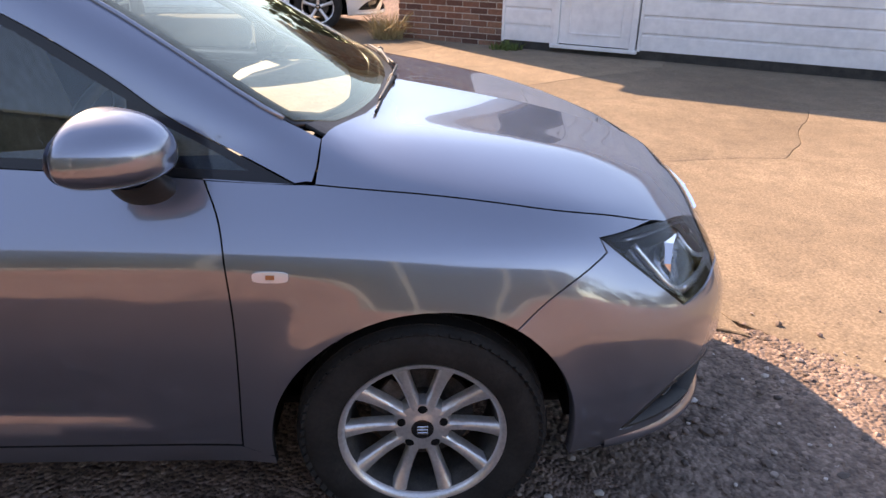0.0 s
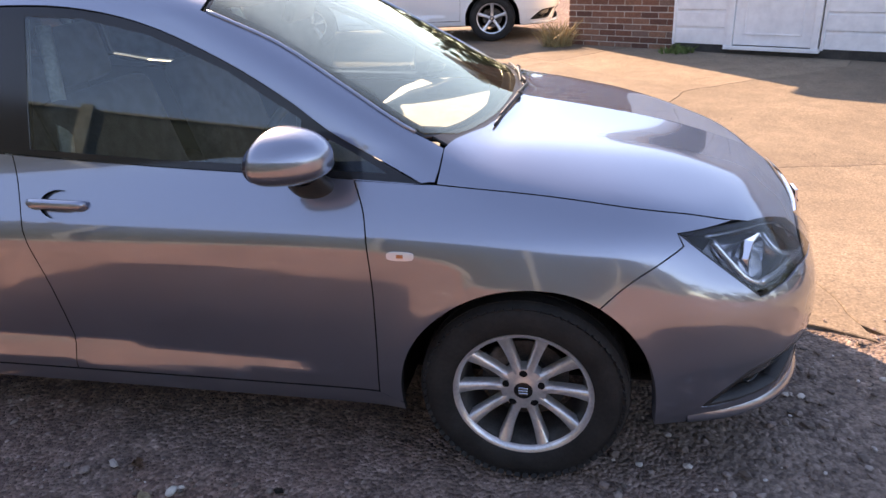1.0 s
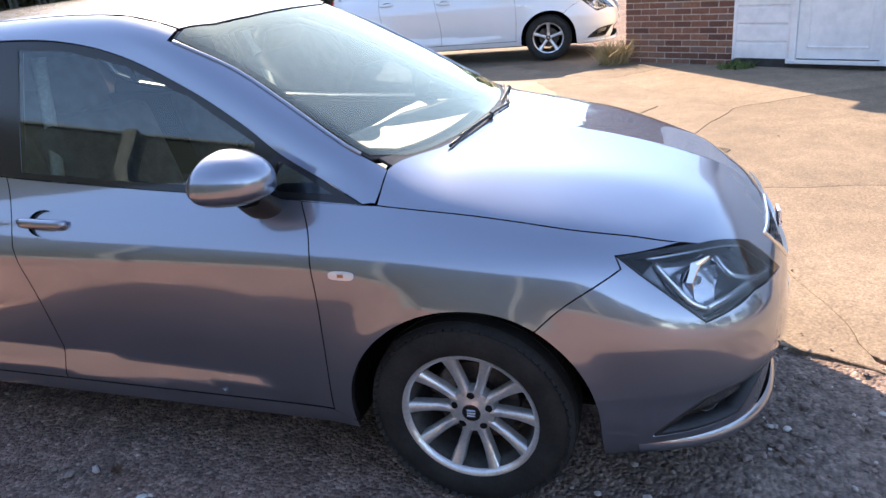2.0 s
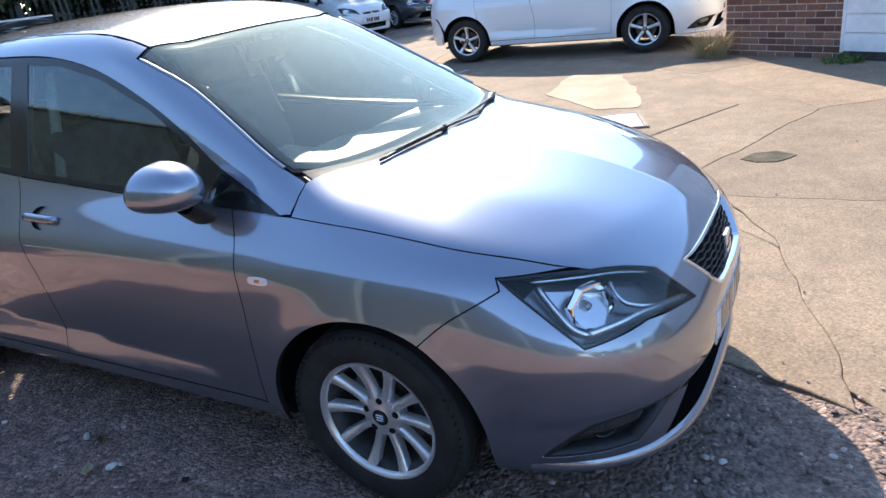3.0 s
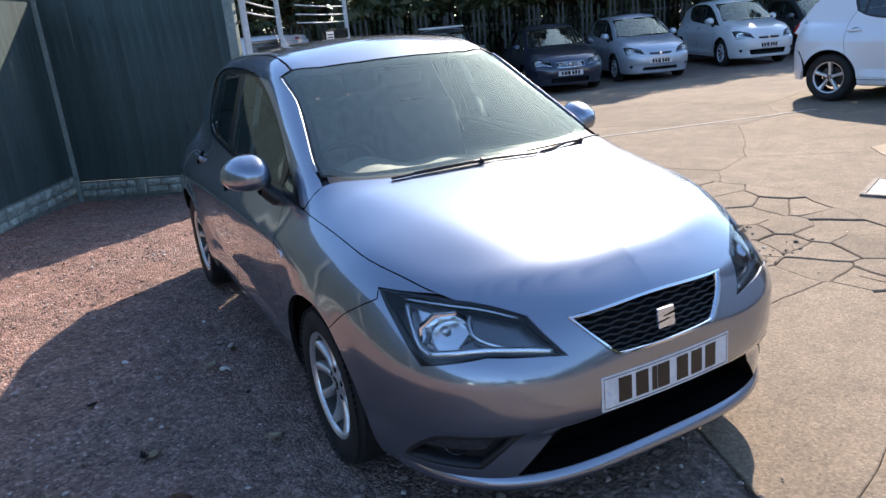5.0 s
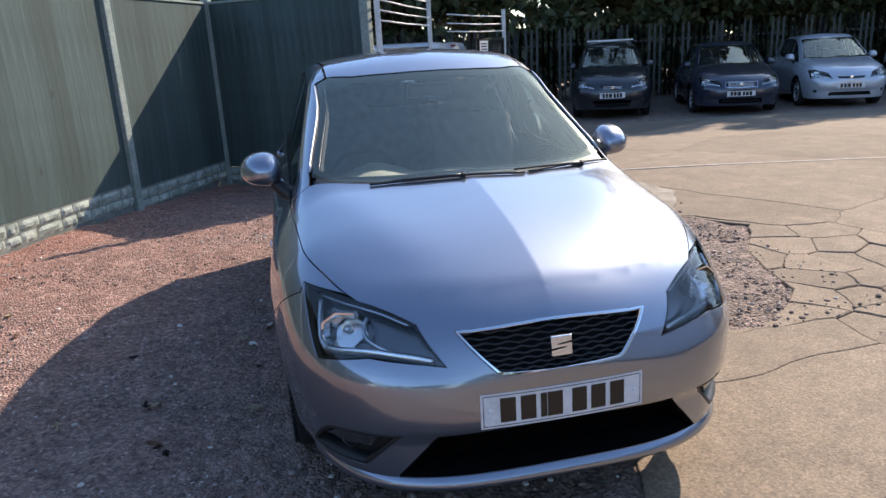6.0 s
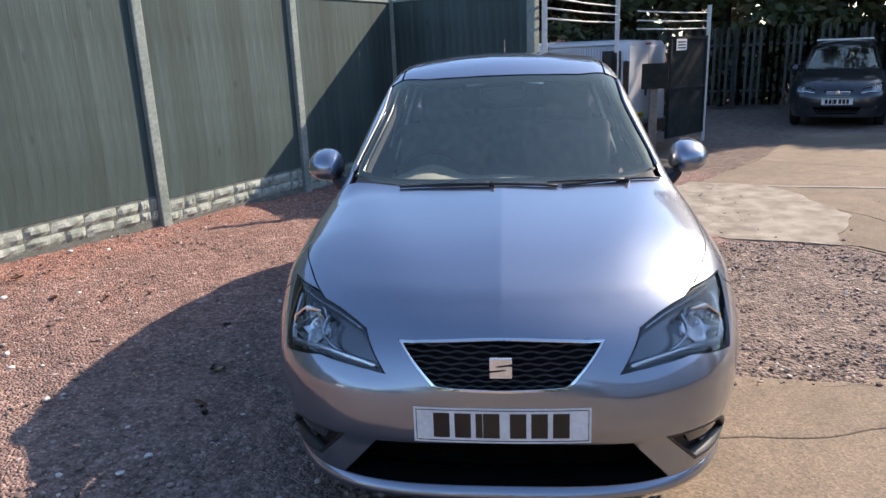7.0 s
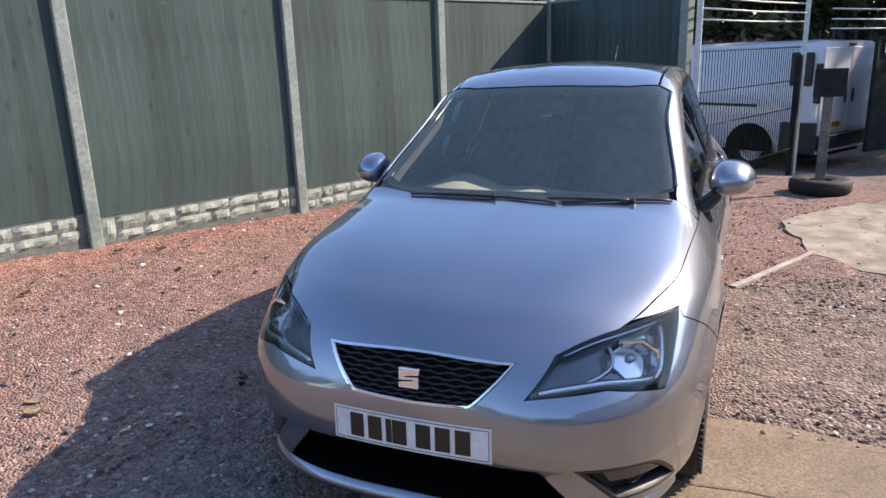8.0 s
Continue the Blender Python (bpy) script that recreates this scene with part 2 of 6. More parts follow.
def box(bm, x0, x1, y0, y1, z0, z1, bevel=0.0, segments=2, m=None):
    made = bmesh.ops.create_cube(bm, size=1.0)["verts"]
    at = Matrix.Translation(((x0 + x1) / 2, (y0 + y1) / 2, (z0 + z1) / 2)) @ Matrix.Diagonal((x1 - x0, y1 - y0, z1 - z0, 1))
    bmesh.ops.transform(bm, matrix=at, verts=made)
    if bevel:
        edges = list({e for v in made for e in v.link_edges})
        made = list({v for f in bmesh.ops.bevel(bm, geom=edges, offset=bevel, segments=segments, profile=0.5, affect="EDGES")["faces"] for v in f.verts} | {v for v in made if v.is_valid})
    if m is not None:
        bmesh.ops.transform(bm, matrix=m, verts=[v for v in made if v.is_valid])
    return bm


def boxed(*a, **k):
    return box(bmesh.new(), *a, **k)


def lathe(bm, profile, steps=48, m=None):
    """Turns a profile of (radius, height) round the z axis."""
    rings = [[bm.verts.new((r * math.cos(2 * math.pi * i / steps), r * math.sin(2 * math.pi * i / steps), h)) for i in range(steps)] for r, h in profile]
    for a, b in zip(rings, rings[1:]):
        for i in range(steps):
            bm.faces.new((a[i], a[(i + 1) % steps], b[(i + 1) % steps], b[i]))
    if m is not None:
        bmesh.ops.transform(bm, matrix=m, verts=[v for r in rings for v in r])
    return bm


def tube(bm, points, radius, sides=8, flat=1.0):
    """A round bar along points; radius may be a list."""
    pts = [Vector(p) for p in points]
    radii = radius if isinstance(radius, (list, tuple)) else [radius] * len(pts)
    rings = []
    for i, p in enumerate(pts):
        d = (pts[min(i + 1, len(pts) - 1)] - pts[max(i - 1, 0)]).normalized()
        side = d.cross(Vector((0, 0, 1)) if abs(d.z) < 0.95 else Vector((1, 0, 0))).normalized()
        up = side.cross(d)
        rings.append([bm.verts.new(p + radii[i] * (math.cos(a) * side + flat * math.sin(a) * up)) for a in (2 * math.pi * k / sides for k in range(sides))])
    for a, b in zip(rings, rings[1:]):
        for k in range(sides):
            bm.faces.new((a[k], a[(k + 1) % sides], b[(k + 1) % sides], b[k]))
    bm.faces.new(rings[0][::-1])
    bm.faces.new(rings[-1])
    return bm


def bow(points, n=6):
    """A smooth run through points (Catmull-Rom)."""
    p = [np.array(q, float) for q in points]
    p = [2 * p[0] - p[1], *p, 2 * p[-1] - p[-2]]
    out = []
    for a, b, c, d in zip(p, p[1:], p[2:], p[3:]):
        for k in range(n):
            t = k / n
            out.append(0.5 * (2 * b + (c - a) * t + (2 * a - 5 * b + 4 * c - d) * t**2 + (3 * b - a - 3 * c + d) * t**3))
    return [tuple(q) for q in out] + [tuple(p[-2])]


def dense(loop, step):
    out = []
    for a, b in zip(loop, loop[1:] + loop[:1]):
        a, b = np.array(a), np.array(b)
        n = max(1, int(np.linalg.norm(b - a) / step))
        out += [tuple(a + (b - a) * k / n) for k in range(n)]
    return out


def area(loop):
    q = np.array(loop)
    return 0.5 * np.sum(q[:, 0] * np.roll(q[:, 1], -1) - np.roll(q[:, 0], -1) * q[:, 1])


def shrunk(loop, d):
    q = np.array(loop, float)
    if area(loop) < 0:
        q = q[::-1]
    keep = np.linalg.norm(q - np.roll(q, 1, 0), axis=1) > 1e-6
    q = q[keep]
    a, b = q - np.roll(q, 1, 0), np.roll(q, -1, 0) - q
    na, nb = (np.stack([-v[:, 1], v[:, 0]], 1) / np.linalg.norm(v, axis=1, keepdims=True) for v in (a, b))
    n = na + nb
    n = n / np.maximum((n * na).sum(1, keepdims=True), 0.5)
    return [tuple(v) for v in q + d * n]


def within(q, loop):
    """Which of the points q lie inside the loop."""
    a = np.array(loop)
    b = np.roll(a, -1, 0)
    x, y = q[:, :1], q[:, 1:]
    cross = ((a[:, 1] > y) != (b[:, 1] > y)) & (x < (b[:, 0] - a[:, 0]) * (y - a[:, 1]) / np.where(b[:, 1] == a[:, 1], 1e-12, b[:, 1] - a[:, 1]) + a[:, 0])
    return cross.sum(1) % 2 == 1


# charts: from two numbers to a ray that meets the skin
NOSE = 0.014  # metres a degree, to keep the nose chart even


def side_chart(sign):
    return lambda q: (np.stack([q[:, 0], np.full(len(q), 1.05 * sign), q[:, 1]], 1), np.tile([0.0, -sign, 0.0], (len(q), 1)), 1.05)


def nose_chart(q):
    a = np.radians(q[:, 0] / NOSE)
    d = np.stack([np.cos(a), np.sin(a), 0 * a], 1)
    return d * 1.25 + np.stack([0 * a, 0 * a, q[:, 1]], 1), -d, 1.2


def tail_chart(q):
    a = np.radians(q[:, 0] / NOSE)
    d = np.stack([-np.cos(a), np.sin(a), 0 * a], 1)
    return d * 1.25 + np.stack([0 * a - 2.5, 0 * a, q[:, 1]], 1), -d, 1.2


def top_chart(q):
    return np.stack([q[:, 0], q[:, 1], np.full(len(q), 1.6)], 1), np.tile([0.0, 0.0, -1.0], (len(q), 1)), 1.3


SCREEN_UP, SCREEN_OUT, SCREEN_AT = np.array([-0.875, 0, 0.483]), np.array([0.483, 0, 0.875]), np.array([-0.042, 0, 0.955])


def screen_chart(q):
    p = SCREEN_AT + q[:, 1:] * SCREEN_UP + SCREEN_OUT * 0.5
    p[:, 1] = q[:, 0]
    return p, np.tile(-SCREEN_OUT, (len(q), 1)), 0.9


def on_skin(chart, q):
    q = np.array(q, float).reshape(-1, 2)
    return first_hit(*chart(q))


def skin_mesh(name, chart, outer, holes=(), step=0.03, inset=0.002, depth=0.014, lift=0.0, thick=0.0, lines=(), rim_shade=False):
    """A panel of the skin: a loop in a chart, with holes, a folded rim, and the skin's own normals."""
    from mathutils.geometry import delaunay_2d_cdt
    loops = [dense(shrunk(outer, inset), step)] + [dense(shrunk(h, -inset), step) for h in holes]
    pts, edges = [], []
    for loop in loops:
        k = len(pts)
        pts += loop
        edges += [(k + i, k + (i + 1) % len(loop)) for i in range(len(loop))]
    lo, hi = np.min(loops[0], 0), np.max(loops[0], 0)
    gx, gy = np.meshgrid(np.arange(lo[0], hi[0], step), np.arange(lo[1], hi[1], step))
    g = np.stack([gx.ravel(), gy.ravel()], 1)
    ok = within(g, loops[0])
    for h in loops[1:]:
        ok &= ~within(g, h)
    rim = np.array(pts)
    g = g[ok]
    if len(g):
        near = np.array([np.min(np.abs(rim - v).max(1)) for v in g])
        g = g[near > 0.45 * step]
    for line in lines:  # rows of points along a crease
        row = np.array(line)
        row = row[within(row, loops[0])]
        row = row[[np.min(np.abs(rim - v).max(1)) > 0.3 * step for v in row]]
        g = np.concatenate([g[[np.min(np.abs(row - v).max(1)) > 0.35 * step for v in g]], row])
    allp = [Vector(v) for v in pts] + [Vector(v) for v in g]
    v2, e2, f2, ov, oe, of = delaunay_2d_cdt(allp, edges, [], 0, 1e-6)
    q = np.array([tuple(v) for v in v2])
    tri = np.array([f for f in f2 if len(f) == 3])
    mid = q[tri].mean(1)
    ok = within(mid, loops[0])
    for h in loops[1:]:
        ok &= ~within(mid, h)
    tri = tri[ok]
    p = on_skin(chart, q)
    n = skin_normal(p)
    p = p + n * lift
    a, b, c = p[tri[:, 0]], p[tri[:, 1]], p[tri[:, 2]]
    flip = ((np.cross(b - a, c - a)) * n[tri[:, 0]]).sum(1) < 0
    tri[flip] = tri[flip][:, ::-1]
    count = {}
    for f in tri:
        for i in range(3):
            e = (f[i], f[(i + 1) % 3])
            count[e] = True
    border = [(i, j) for i, j in count if (j, i) not in count]
    verts, normals, faces = [tuple(v) for v in p], [tuple(v) for v in n], [tuple(int(i) for i in f) for f in tri]
    ring = {}
    for i, j in border:  # the folded rim, with normals of its own
        away = np.cross(p[j] - p[i], n[i])
        away = away / (np.linalg.norm(away) + 1e-12)
        k = len(verts)
        verts += [tuple(p[i]), tuple(p[j]), tuple(p[j] - depth * n[j]), tuple(p[i] - depth * n[i])]
        normals += [tuple(0.75 * away + 0.66 * n[i]), tuple(0.75 * away + 0.66 * n[j]), tuple(away), tuple(away)]
        faces.append((k + 1, k, k + 3, k + 2))
    if thick:
        k = len(verts)
        verts += [tuple(v) for v in p - thick * n]
        normals += [tuple(v) for v in -n]
        faces += [tuple(k + int(i) for i in f[::-1]) for f in tri]
    data = bpy.data.meshes.new(name)
    data.from_pydata(verts, [], faces)
    data.polygons.foreach_set("use_smooth", [True] * len(faces))
    # rim faces take the second, dark slot: gap shade put into colour
    if rim_shade:
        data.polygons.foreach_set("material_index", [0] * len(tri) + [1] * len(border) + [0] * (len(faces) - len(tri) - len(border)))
    data.update()
    data.normals_split_custom_set_from_vertices(normals)
    return data


PAINTED = ("front_wing", "front_door", "rear_door", "sill", "side_frame", "bonnet", "roof")  # painted panels whose folded rims are coloured dark for the gaps' shade


def panel(name, material, parent, chart, outer, label="", **k):
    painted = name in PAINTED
    data = skin_mesh(name, chart, outer, rim_shade=painted, **k)
    data.materials.append(material)
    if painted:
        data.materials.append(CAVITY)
    ob = new(name, data)
    ob.parent = parent
    return tagged(ob, label)


def arc(cx, cz, r, a0, a1, n=18):
    return [(cx + r * math.cos(radians(a0 + (a1 - a0) * k / n)), cz + r * math.sin(radians(a0 + (a1 - a0) * k / n))) for k in range(n + 1)]


# ---- the subject car's seams, in side view (x, z) or round the nose (degrees, z) ----
ARCH = 0.357
wing_arch = bow([(-0.352, 0.252), (-0.348, 0.34), (-0.325, 0.43), (-0.27, 0.52), (-0.18, 0.60), (-0.08, 0.647), (0.02, 0.661), (0.12, 0.650), (0.205, 0.612), (0.28, 0.545), (0.333, 0.46), (0.362, 0.36), (0.370, 0.25), (0.372, 0.192)])
seam_run = bow([(0.205, 0.612), (0.287, 0.681), (0.413, 0.754)]) + [(0.405, 0.770), (0.399, 0.7815)]
gap_front = bow([(-0.461, 0.922), (-0.423, 0.824), (-0.409, 0.651), (-0.414, 0.464), (-0.427, 0.283)])
gap_middle = bow([(-1.545, 0.984), (-1.502, 0.815), (-1.456, 0.59), (-1.450, 0.40), (-1.46, 0.283)])
gap_rear = bow([(-2.25, 1.12), (-2.32, 0.98), (-2.30, 0.80), (-2.262, 0.597)])
belt = bow([(-0.273, 0.914), (-0.583, 0.93), (-0.842, 0.941), (-1.077, 0.953), (-1.545, 0.984), (-1.957, 1.025), (-2.127, 1.063), (-2.25, 1.12)])
window_top = bow([(-0.273, 0.914), (-0.515, 1.031), (-0.658, 1.126), (-0.843, 1.229), (-1.079, 1.329), (-1.3, 1.380), (-1.548, 1.397), (-1.963, 1.392), (-2.229, 1.348), (-2.31, 1.27), (-2.25, 1.12)])
screen_side = bow([(-0.221, 0.990), (-0.348, 1.055), (-0.523, 1.161), (-0.706, 1.268), (-0.86, 1.338), (-0.925, 1.364)])
hood_side = bow([(-0.23, 0.913), (-0.024, 0.892), (0.126, 0.872), (0.275, 0.847), (0.42, 0.816), (0.552, 0.776)])
belt_front = [p for p in belt if p[0] > -1.545] + [(-1.545, 0.984)]
belt_rear = [(-1.545, 0.984)] + [p for p in belt if p[0] < -1.56]

ROOF_EDGE = 0.50
roof_xs = [-0.924] + [-0.99 - 0.1 * k for k in range(20)]


def skin_height(x, y):
    return float(on_skin(top_chart, [(x, y)])[0, 2])


roof_line = [(x, skin_height(x, ROOF_EDGE)) for x in roof_xs]
nose_lamp = [(61.0, 0.782), (52, 0.777), (44, 0.765), (37, 0.750), (30, 0.722), (22.6, 0.604), (30, 0.620), (37, 0.632), (44, 0.616), (48.8, 0.604), (54.5, 0.69)]
lamp_loop = bow(nose_lamp[:5], 3) + bow([(22.6, 0.604), (30, 0.620), (37, 0.632), (44, 0.616), (48.8, 0.604)], 3) + [(54.5, 0.69)]
grille_loop = bow([(-21.4, 0.694), (0, 0.709), (21.4, 0.694)]) + bow([(13.2, 0.580), (11.0, 0.571), (0, 0.566), (-11.0, 0.571), (-13.2, 0.580)])
intake_loop = bow([(-24.5, 0.388), (0, 0.397), (24.5, 0.388)]) + bow([(33, 0.240), (0, 0.238), (-33, 0.240)])
fog_loop = bow([(30.8, 0.398), (40, 0.392), (48, 0.368), (55.5, 0.275), (53.5, 0.262), (39.5, 0.268)], 3)


def mirrored(loop):
    return [(-a, b) for a, b in loop]


def nose(loop):
    return [(a * NOSE, b) for a, b in loop]


def bumper_outline():
    """The front bumper's rim, round the nose (degrees, z)."""
    h = [(math.degrees(math.atan2(p[1], p[0])), p[2]) for p in on_skin(side_chart(1), seam_run)] + [(54.5, 0.69), (48.8, 0.604), (44, 0.616), (37, 0.632), (30, 0.620), (22.6, 0.604), (30, 0.722), (27.7, 0.7165), (21.9, 0.7015), (10, 0.711)]
    low = [(60, 0.190), (50, 0.192), (30, 0.198), (12, 0.200)]
    front_arch = [(math.degrees(math.atan2(abs(p[1]), p[0])), p[2]) for p in on_skin(side_chart(1), [p for p in wing_arch if p[0] > 0.205][::-1])]
    half = low[::-1] + front_arch + h
    return half + mirrored(half[::-1])


def build_subject_car():
    car = thing("hatchback_car", "lilac-grey metallic five-door hatchback car with silver alloy wheels, parked on gravel", "car")
    for sign in (-1, 1):
        chart = side_chart(sign)
        fender = gap_front[::-1] + [(-0.273, 0.914), (-0.23, 0.913)] + hood_side[1:] + [(0.50, 0.777)] + seam_run[::-1]
        fender += [p for p in wing_arch if p[0] < 0.204][::-1] + [(-0.424, 0.252)]
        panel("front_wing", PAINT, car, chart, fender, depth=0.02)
        cups = [[(x0 + 0.062 * math.cos(a), z0 + 0.036 * math.sin(a)) for a in np.linspace(0, 2 * math.pi, 20, endpoint=False)] for x0, z0 in ((-1.38, 0.850), (-2.20, 0.884))]
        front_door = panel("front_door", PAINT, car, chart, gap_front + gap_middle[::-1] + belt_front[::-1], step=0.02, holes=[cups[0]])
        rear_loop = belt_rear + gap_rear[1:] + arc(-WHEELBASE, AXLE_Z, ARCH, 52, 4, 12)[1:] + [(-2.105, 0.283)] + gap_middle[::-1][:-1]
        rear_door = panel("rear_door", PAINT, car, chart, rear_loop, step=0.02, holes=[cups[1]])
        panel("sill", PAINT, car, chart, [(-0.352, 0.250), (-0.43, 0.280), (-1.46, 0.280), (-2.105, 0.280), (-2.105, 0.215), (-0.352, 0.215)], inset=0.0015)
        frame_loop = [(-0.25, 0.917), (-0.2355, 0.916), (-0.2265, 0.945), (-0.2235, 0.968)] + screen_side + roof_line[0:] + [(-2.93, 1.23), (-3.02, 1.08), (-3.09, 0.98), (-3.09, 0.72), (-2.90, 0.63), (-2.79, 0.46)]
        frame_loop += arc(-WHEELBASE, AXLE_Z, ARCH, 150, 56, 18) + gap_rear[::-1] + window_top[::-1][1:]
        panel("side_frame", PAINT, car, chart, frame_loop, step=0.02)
        # window trim and panes
        panes = {
            "door_window": [(-0.63, 0.955), (-0.62, 1.075), (-0.843, 1.207), (-1.079, 1.305), (-1.3, 1.356), (-1.49, 1.369), (-1.485, 1.0), (-1.077, 0.972)],
            "quarter_light": [(-0.37, 0.940), (-0.545, 1.025), (-0.575, 0.948)],
            "rear_door_window": [(-1.60, 1.012), (-1.59, 1.370), (-1.963, 1.364), (-2.11, 1.335), (-2.13, 1.085), (-1.957, 1.048)],
            "rear_quarter_window": [(-2.165, 1.10), (-2.15, 1.330), (-2.22, 1.320), (-2.28, 1.265), (-2.235, 1.135)],
        }
        dlo = belt + window_top[::-1][1:-1]
        panel("window_trim", GLOSS_BLACK, car, chart, dlo, holes=list(panes.values()), lift=-0.006, depth=0.02, inset=0.001)
        for name, loop in panes.items():
            pane = panel(name, SIDE_GLASS, car, chart, loop, lift=-0.009, depth=0.003, inset=-0.004)
            pane.visible_shadow = False
        # handles, repeater
        for door, x0, z0, cup in ((front_door, -1.38, 0.850, cups[0]), (rear_door, -2.20, 0.884, cups[1])):
            panel("handle_cup", PAINT, door, chart, cup, lift=-0.013, step=0.02, depth=0.002, inset=-0.004)
            bar = on_skin(chart, [(x0 - 0.10 + 0.02 * k, z0 + 0.004 - 0.0004 * k) for k in range(11)]) + np.array([0, 0.012 * sign, 0])
            bar[0, 1] -= 0.009 * sign
            bar[-1, 1] -= 0.009 * sign
            part("handle", smooth(tube(bmesh.new(), bar, [0.009] + [0.0125] * 9 + [0.009], 10, 1.35)), PAINT, door)
        spot = [(-0.321 + 0.040 * math.copysign(abs(math.cos(a)) ** 0.6, math.cos(a)), 0.742 + 0.014 * math.copysign(abs(math.sin(a)) ** 0.6, math.sin(a))) for a in np.linspace(0, 2 * math.pi, 24, endpoint=False)]
        rep = panel("side_repeater", CLEAR_LENS, car, chart, spot, "clear oval side repeater with amber bulb", lift=0.005, step=0.02, depth=0.006)
        panel("bulb", AMBER, rep, chart, [(-0.332, 0.736), (-0.310, 0.736), (-0.310, 0.749), (-0.332, 0.749)], lift=0.007, step=0.02, depth=0.003)
        # screen-edge trim; body paint, not black rubber, puts its bright reflection into the colour
        run = on_skin(chart, screen_side[4:-1:2])
        part("screen_moulding", smooth(tube(bmesh.new(), run + 0.001 * skin_normal(run), 0.0065, 8)), PAINT, car)
        # head lamp
        s = nose([(sign * a, z) for a, z in lamp_loop])
        lamp = thing_part("headlamp", car, "clear headlamp with black bowl and chrome reflectors")
        build_headlamp(lamp, sign, s)
        # fog lamp recess
        s = nose([(sign * a, z) for a, z in fog_loop])
        recess = panel("fog_recess", BLACK, car, nose_chart, s, lift=-0.045, depth=0.002, inset=-0.012)
        panel("fog_surround", BLACK, recess, nose_chart, s, holes=[shrunk(s, 0.010)], step=0.02, inset=0.0005, lift=0.0012, depth=0.045)
        fog = on_skin(nose_chart, nose([(sign * 45.0, 0.328)]))[0]
        d = Vector(skin_normal(fog[None])[0]) * Vector((1, 1, 0))
        m = look(fog - 0.040 * np.array(d), fog + np.array(d)) @ pose(0, 0, 0, 180, 0, 0)
        pane = nose([(sign * a, z) for a, z in ((36.0, 0.378), (41, 0.376), (46.5, 0.358), (51.5, 0.312), (44.5, 0.318), (38.5, 0.325))])
        panel("fog_lens", FOG_LENS, recess, nose_chart, pane, "clear fog lamp lens", step=0.02, lift=-0.020, depth=0.02)
        part("fog_lamp", smooth(lathe(bmesh.new(), [(0.0, 0.012), (0.022, 0.011), (0.034, 0.006), (0.036, 0.008), (0.040, 0.006), (0.042, -0.012)], 28, m)), GLOSS_BLACK, recess)
    # bonnet
    edge = on_skin(side_chart(1), hood_side)
    half = [(-0.072, 0.0), (-0.098, 0.25), (-0.140, 0.44), (-0.200, 0.59), (-0.2215, 0.655), (-0.2225, 0.698)] + [(p[0], p[1]) for p in edge] + [(0.5985, 0.570), (0.6625, 0.4965), (0.7295, 0.4185), (0.7765, 0.316), (0.799, 0.21), (0.808, 0.08)]
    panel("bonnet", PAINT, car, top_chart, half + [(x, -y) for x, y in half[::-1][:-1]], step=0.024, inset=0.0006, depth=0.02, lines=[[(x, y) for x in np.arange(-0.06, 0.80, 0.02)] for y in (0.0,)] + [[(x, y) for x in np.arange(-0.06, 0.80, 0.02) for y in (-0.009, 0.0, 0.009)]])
    # front bumper, round the nose
    outer = bumper_outline()
    holes = [nose(grille_loop), nose(intake_loop), nose(fog_loop), nose(mirrored(fog_loop))]
    panel("front_bumper", PAINT, car, nose_chart, nose(outer), holes=holes, step=0.022, depth=0.03)
    # lower lip, proud of the bumper
    rail = on_skin(nose_chart, nose([(a, 0.206 + 0.012 * (abs(a) / 58) ** 2) for a in np.linspace(-58, 58, 40)]))
    out = skin_normal(rail) * np.array([1, 1, 0])
    bm = bmesh.new()
    rows = []
    for p, o, k in zip(rail, out, np.linspace(-1, 1, 40)):
        w = 0.024 * (1 - 0.75 * abs(k) ** 4)
        rows.append([bm.verts.new(p + o * a + np.array([0, 0, b])) for a, b in ((-0.010, 0.036), (0.25 * w, 0.027), (0.75 * w, 0.014), (w, 0.0), (0.8 * w, -0.012), (-0.05, -0.016))])
    for a, b in zip(rows, rows[1:]):
        for i in range(5):
            bm.faces.new((a[i], b[i], b[i + 1], a[i + 1]))
    part("front_lip", smooth(bm), PAINT, car)
    build_grille(car)
    build_number_plate(car)
    # roof and glass
    half = [(-0.850, 0.0), (-0.855, 0.2), (-0.875, 0.38), (-0.922, ROOF_EDGE)] + [(x, ROOF_EDGE) for x in roof_xs[0:]] + [(-2.91, 0.3), (-2.93, 0.1)]
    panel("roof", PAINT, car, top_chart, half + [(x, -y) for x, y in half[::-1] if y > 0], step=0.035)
    pillar = on_skin(side_chart(1), screen_side)
    rise = (pillar - SCREEN_AT) @ SCREEN_UP
    head = [(p[1], (p - SCREEN_AT) @ SCREEN_UP) for p in on_skin(top_chart, [(-0.849, 0.0), (-0.854, 0.2), (-0.873, 0.38), (-0.917, 0.488)])]
    half = bow([(0.0, 0.075), (0.25, 0.088), (0.44, 0.122), (0.55, 0.160)], 4) + [(p[1] - 0.012, r) for p, r in zip(pillar, rise)][3:-1:2] + head[::-1]
    loop = half + [(-y, v) for y, v in half[::-1] if y > 0]
    pane = panel("windscreen", SCREEN_GLASS, car, screen_chart, loop, step=0.025, inset=0.003, lift=-0.003, depth=0.004)
    pane.visible_shadow = False
    wide = shrunk(dense(loop, 0.03), -0.007)
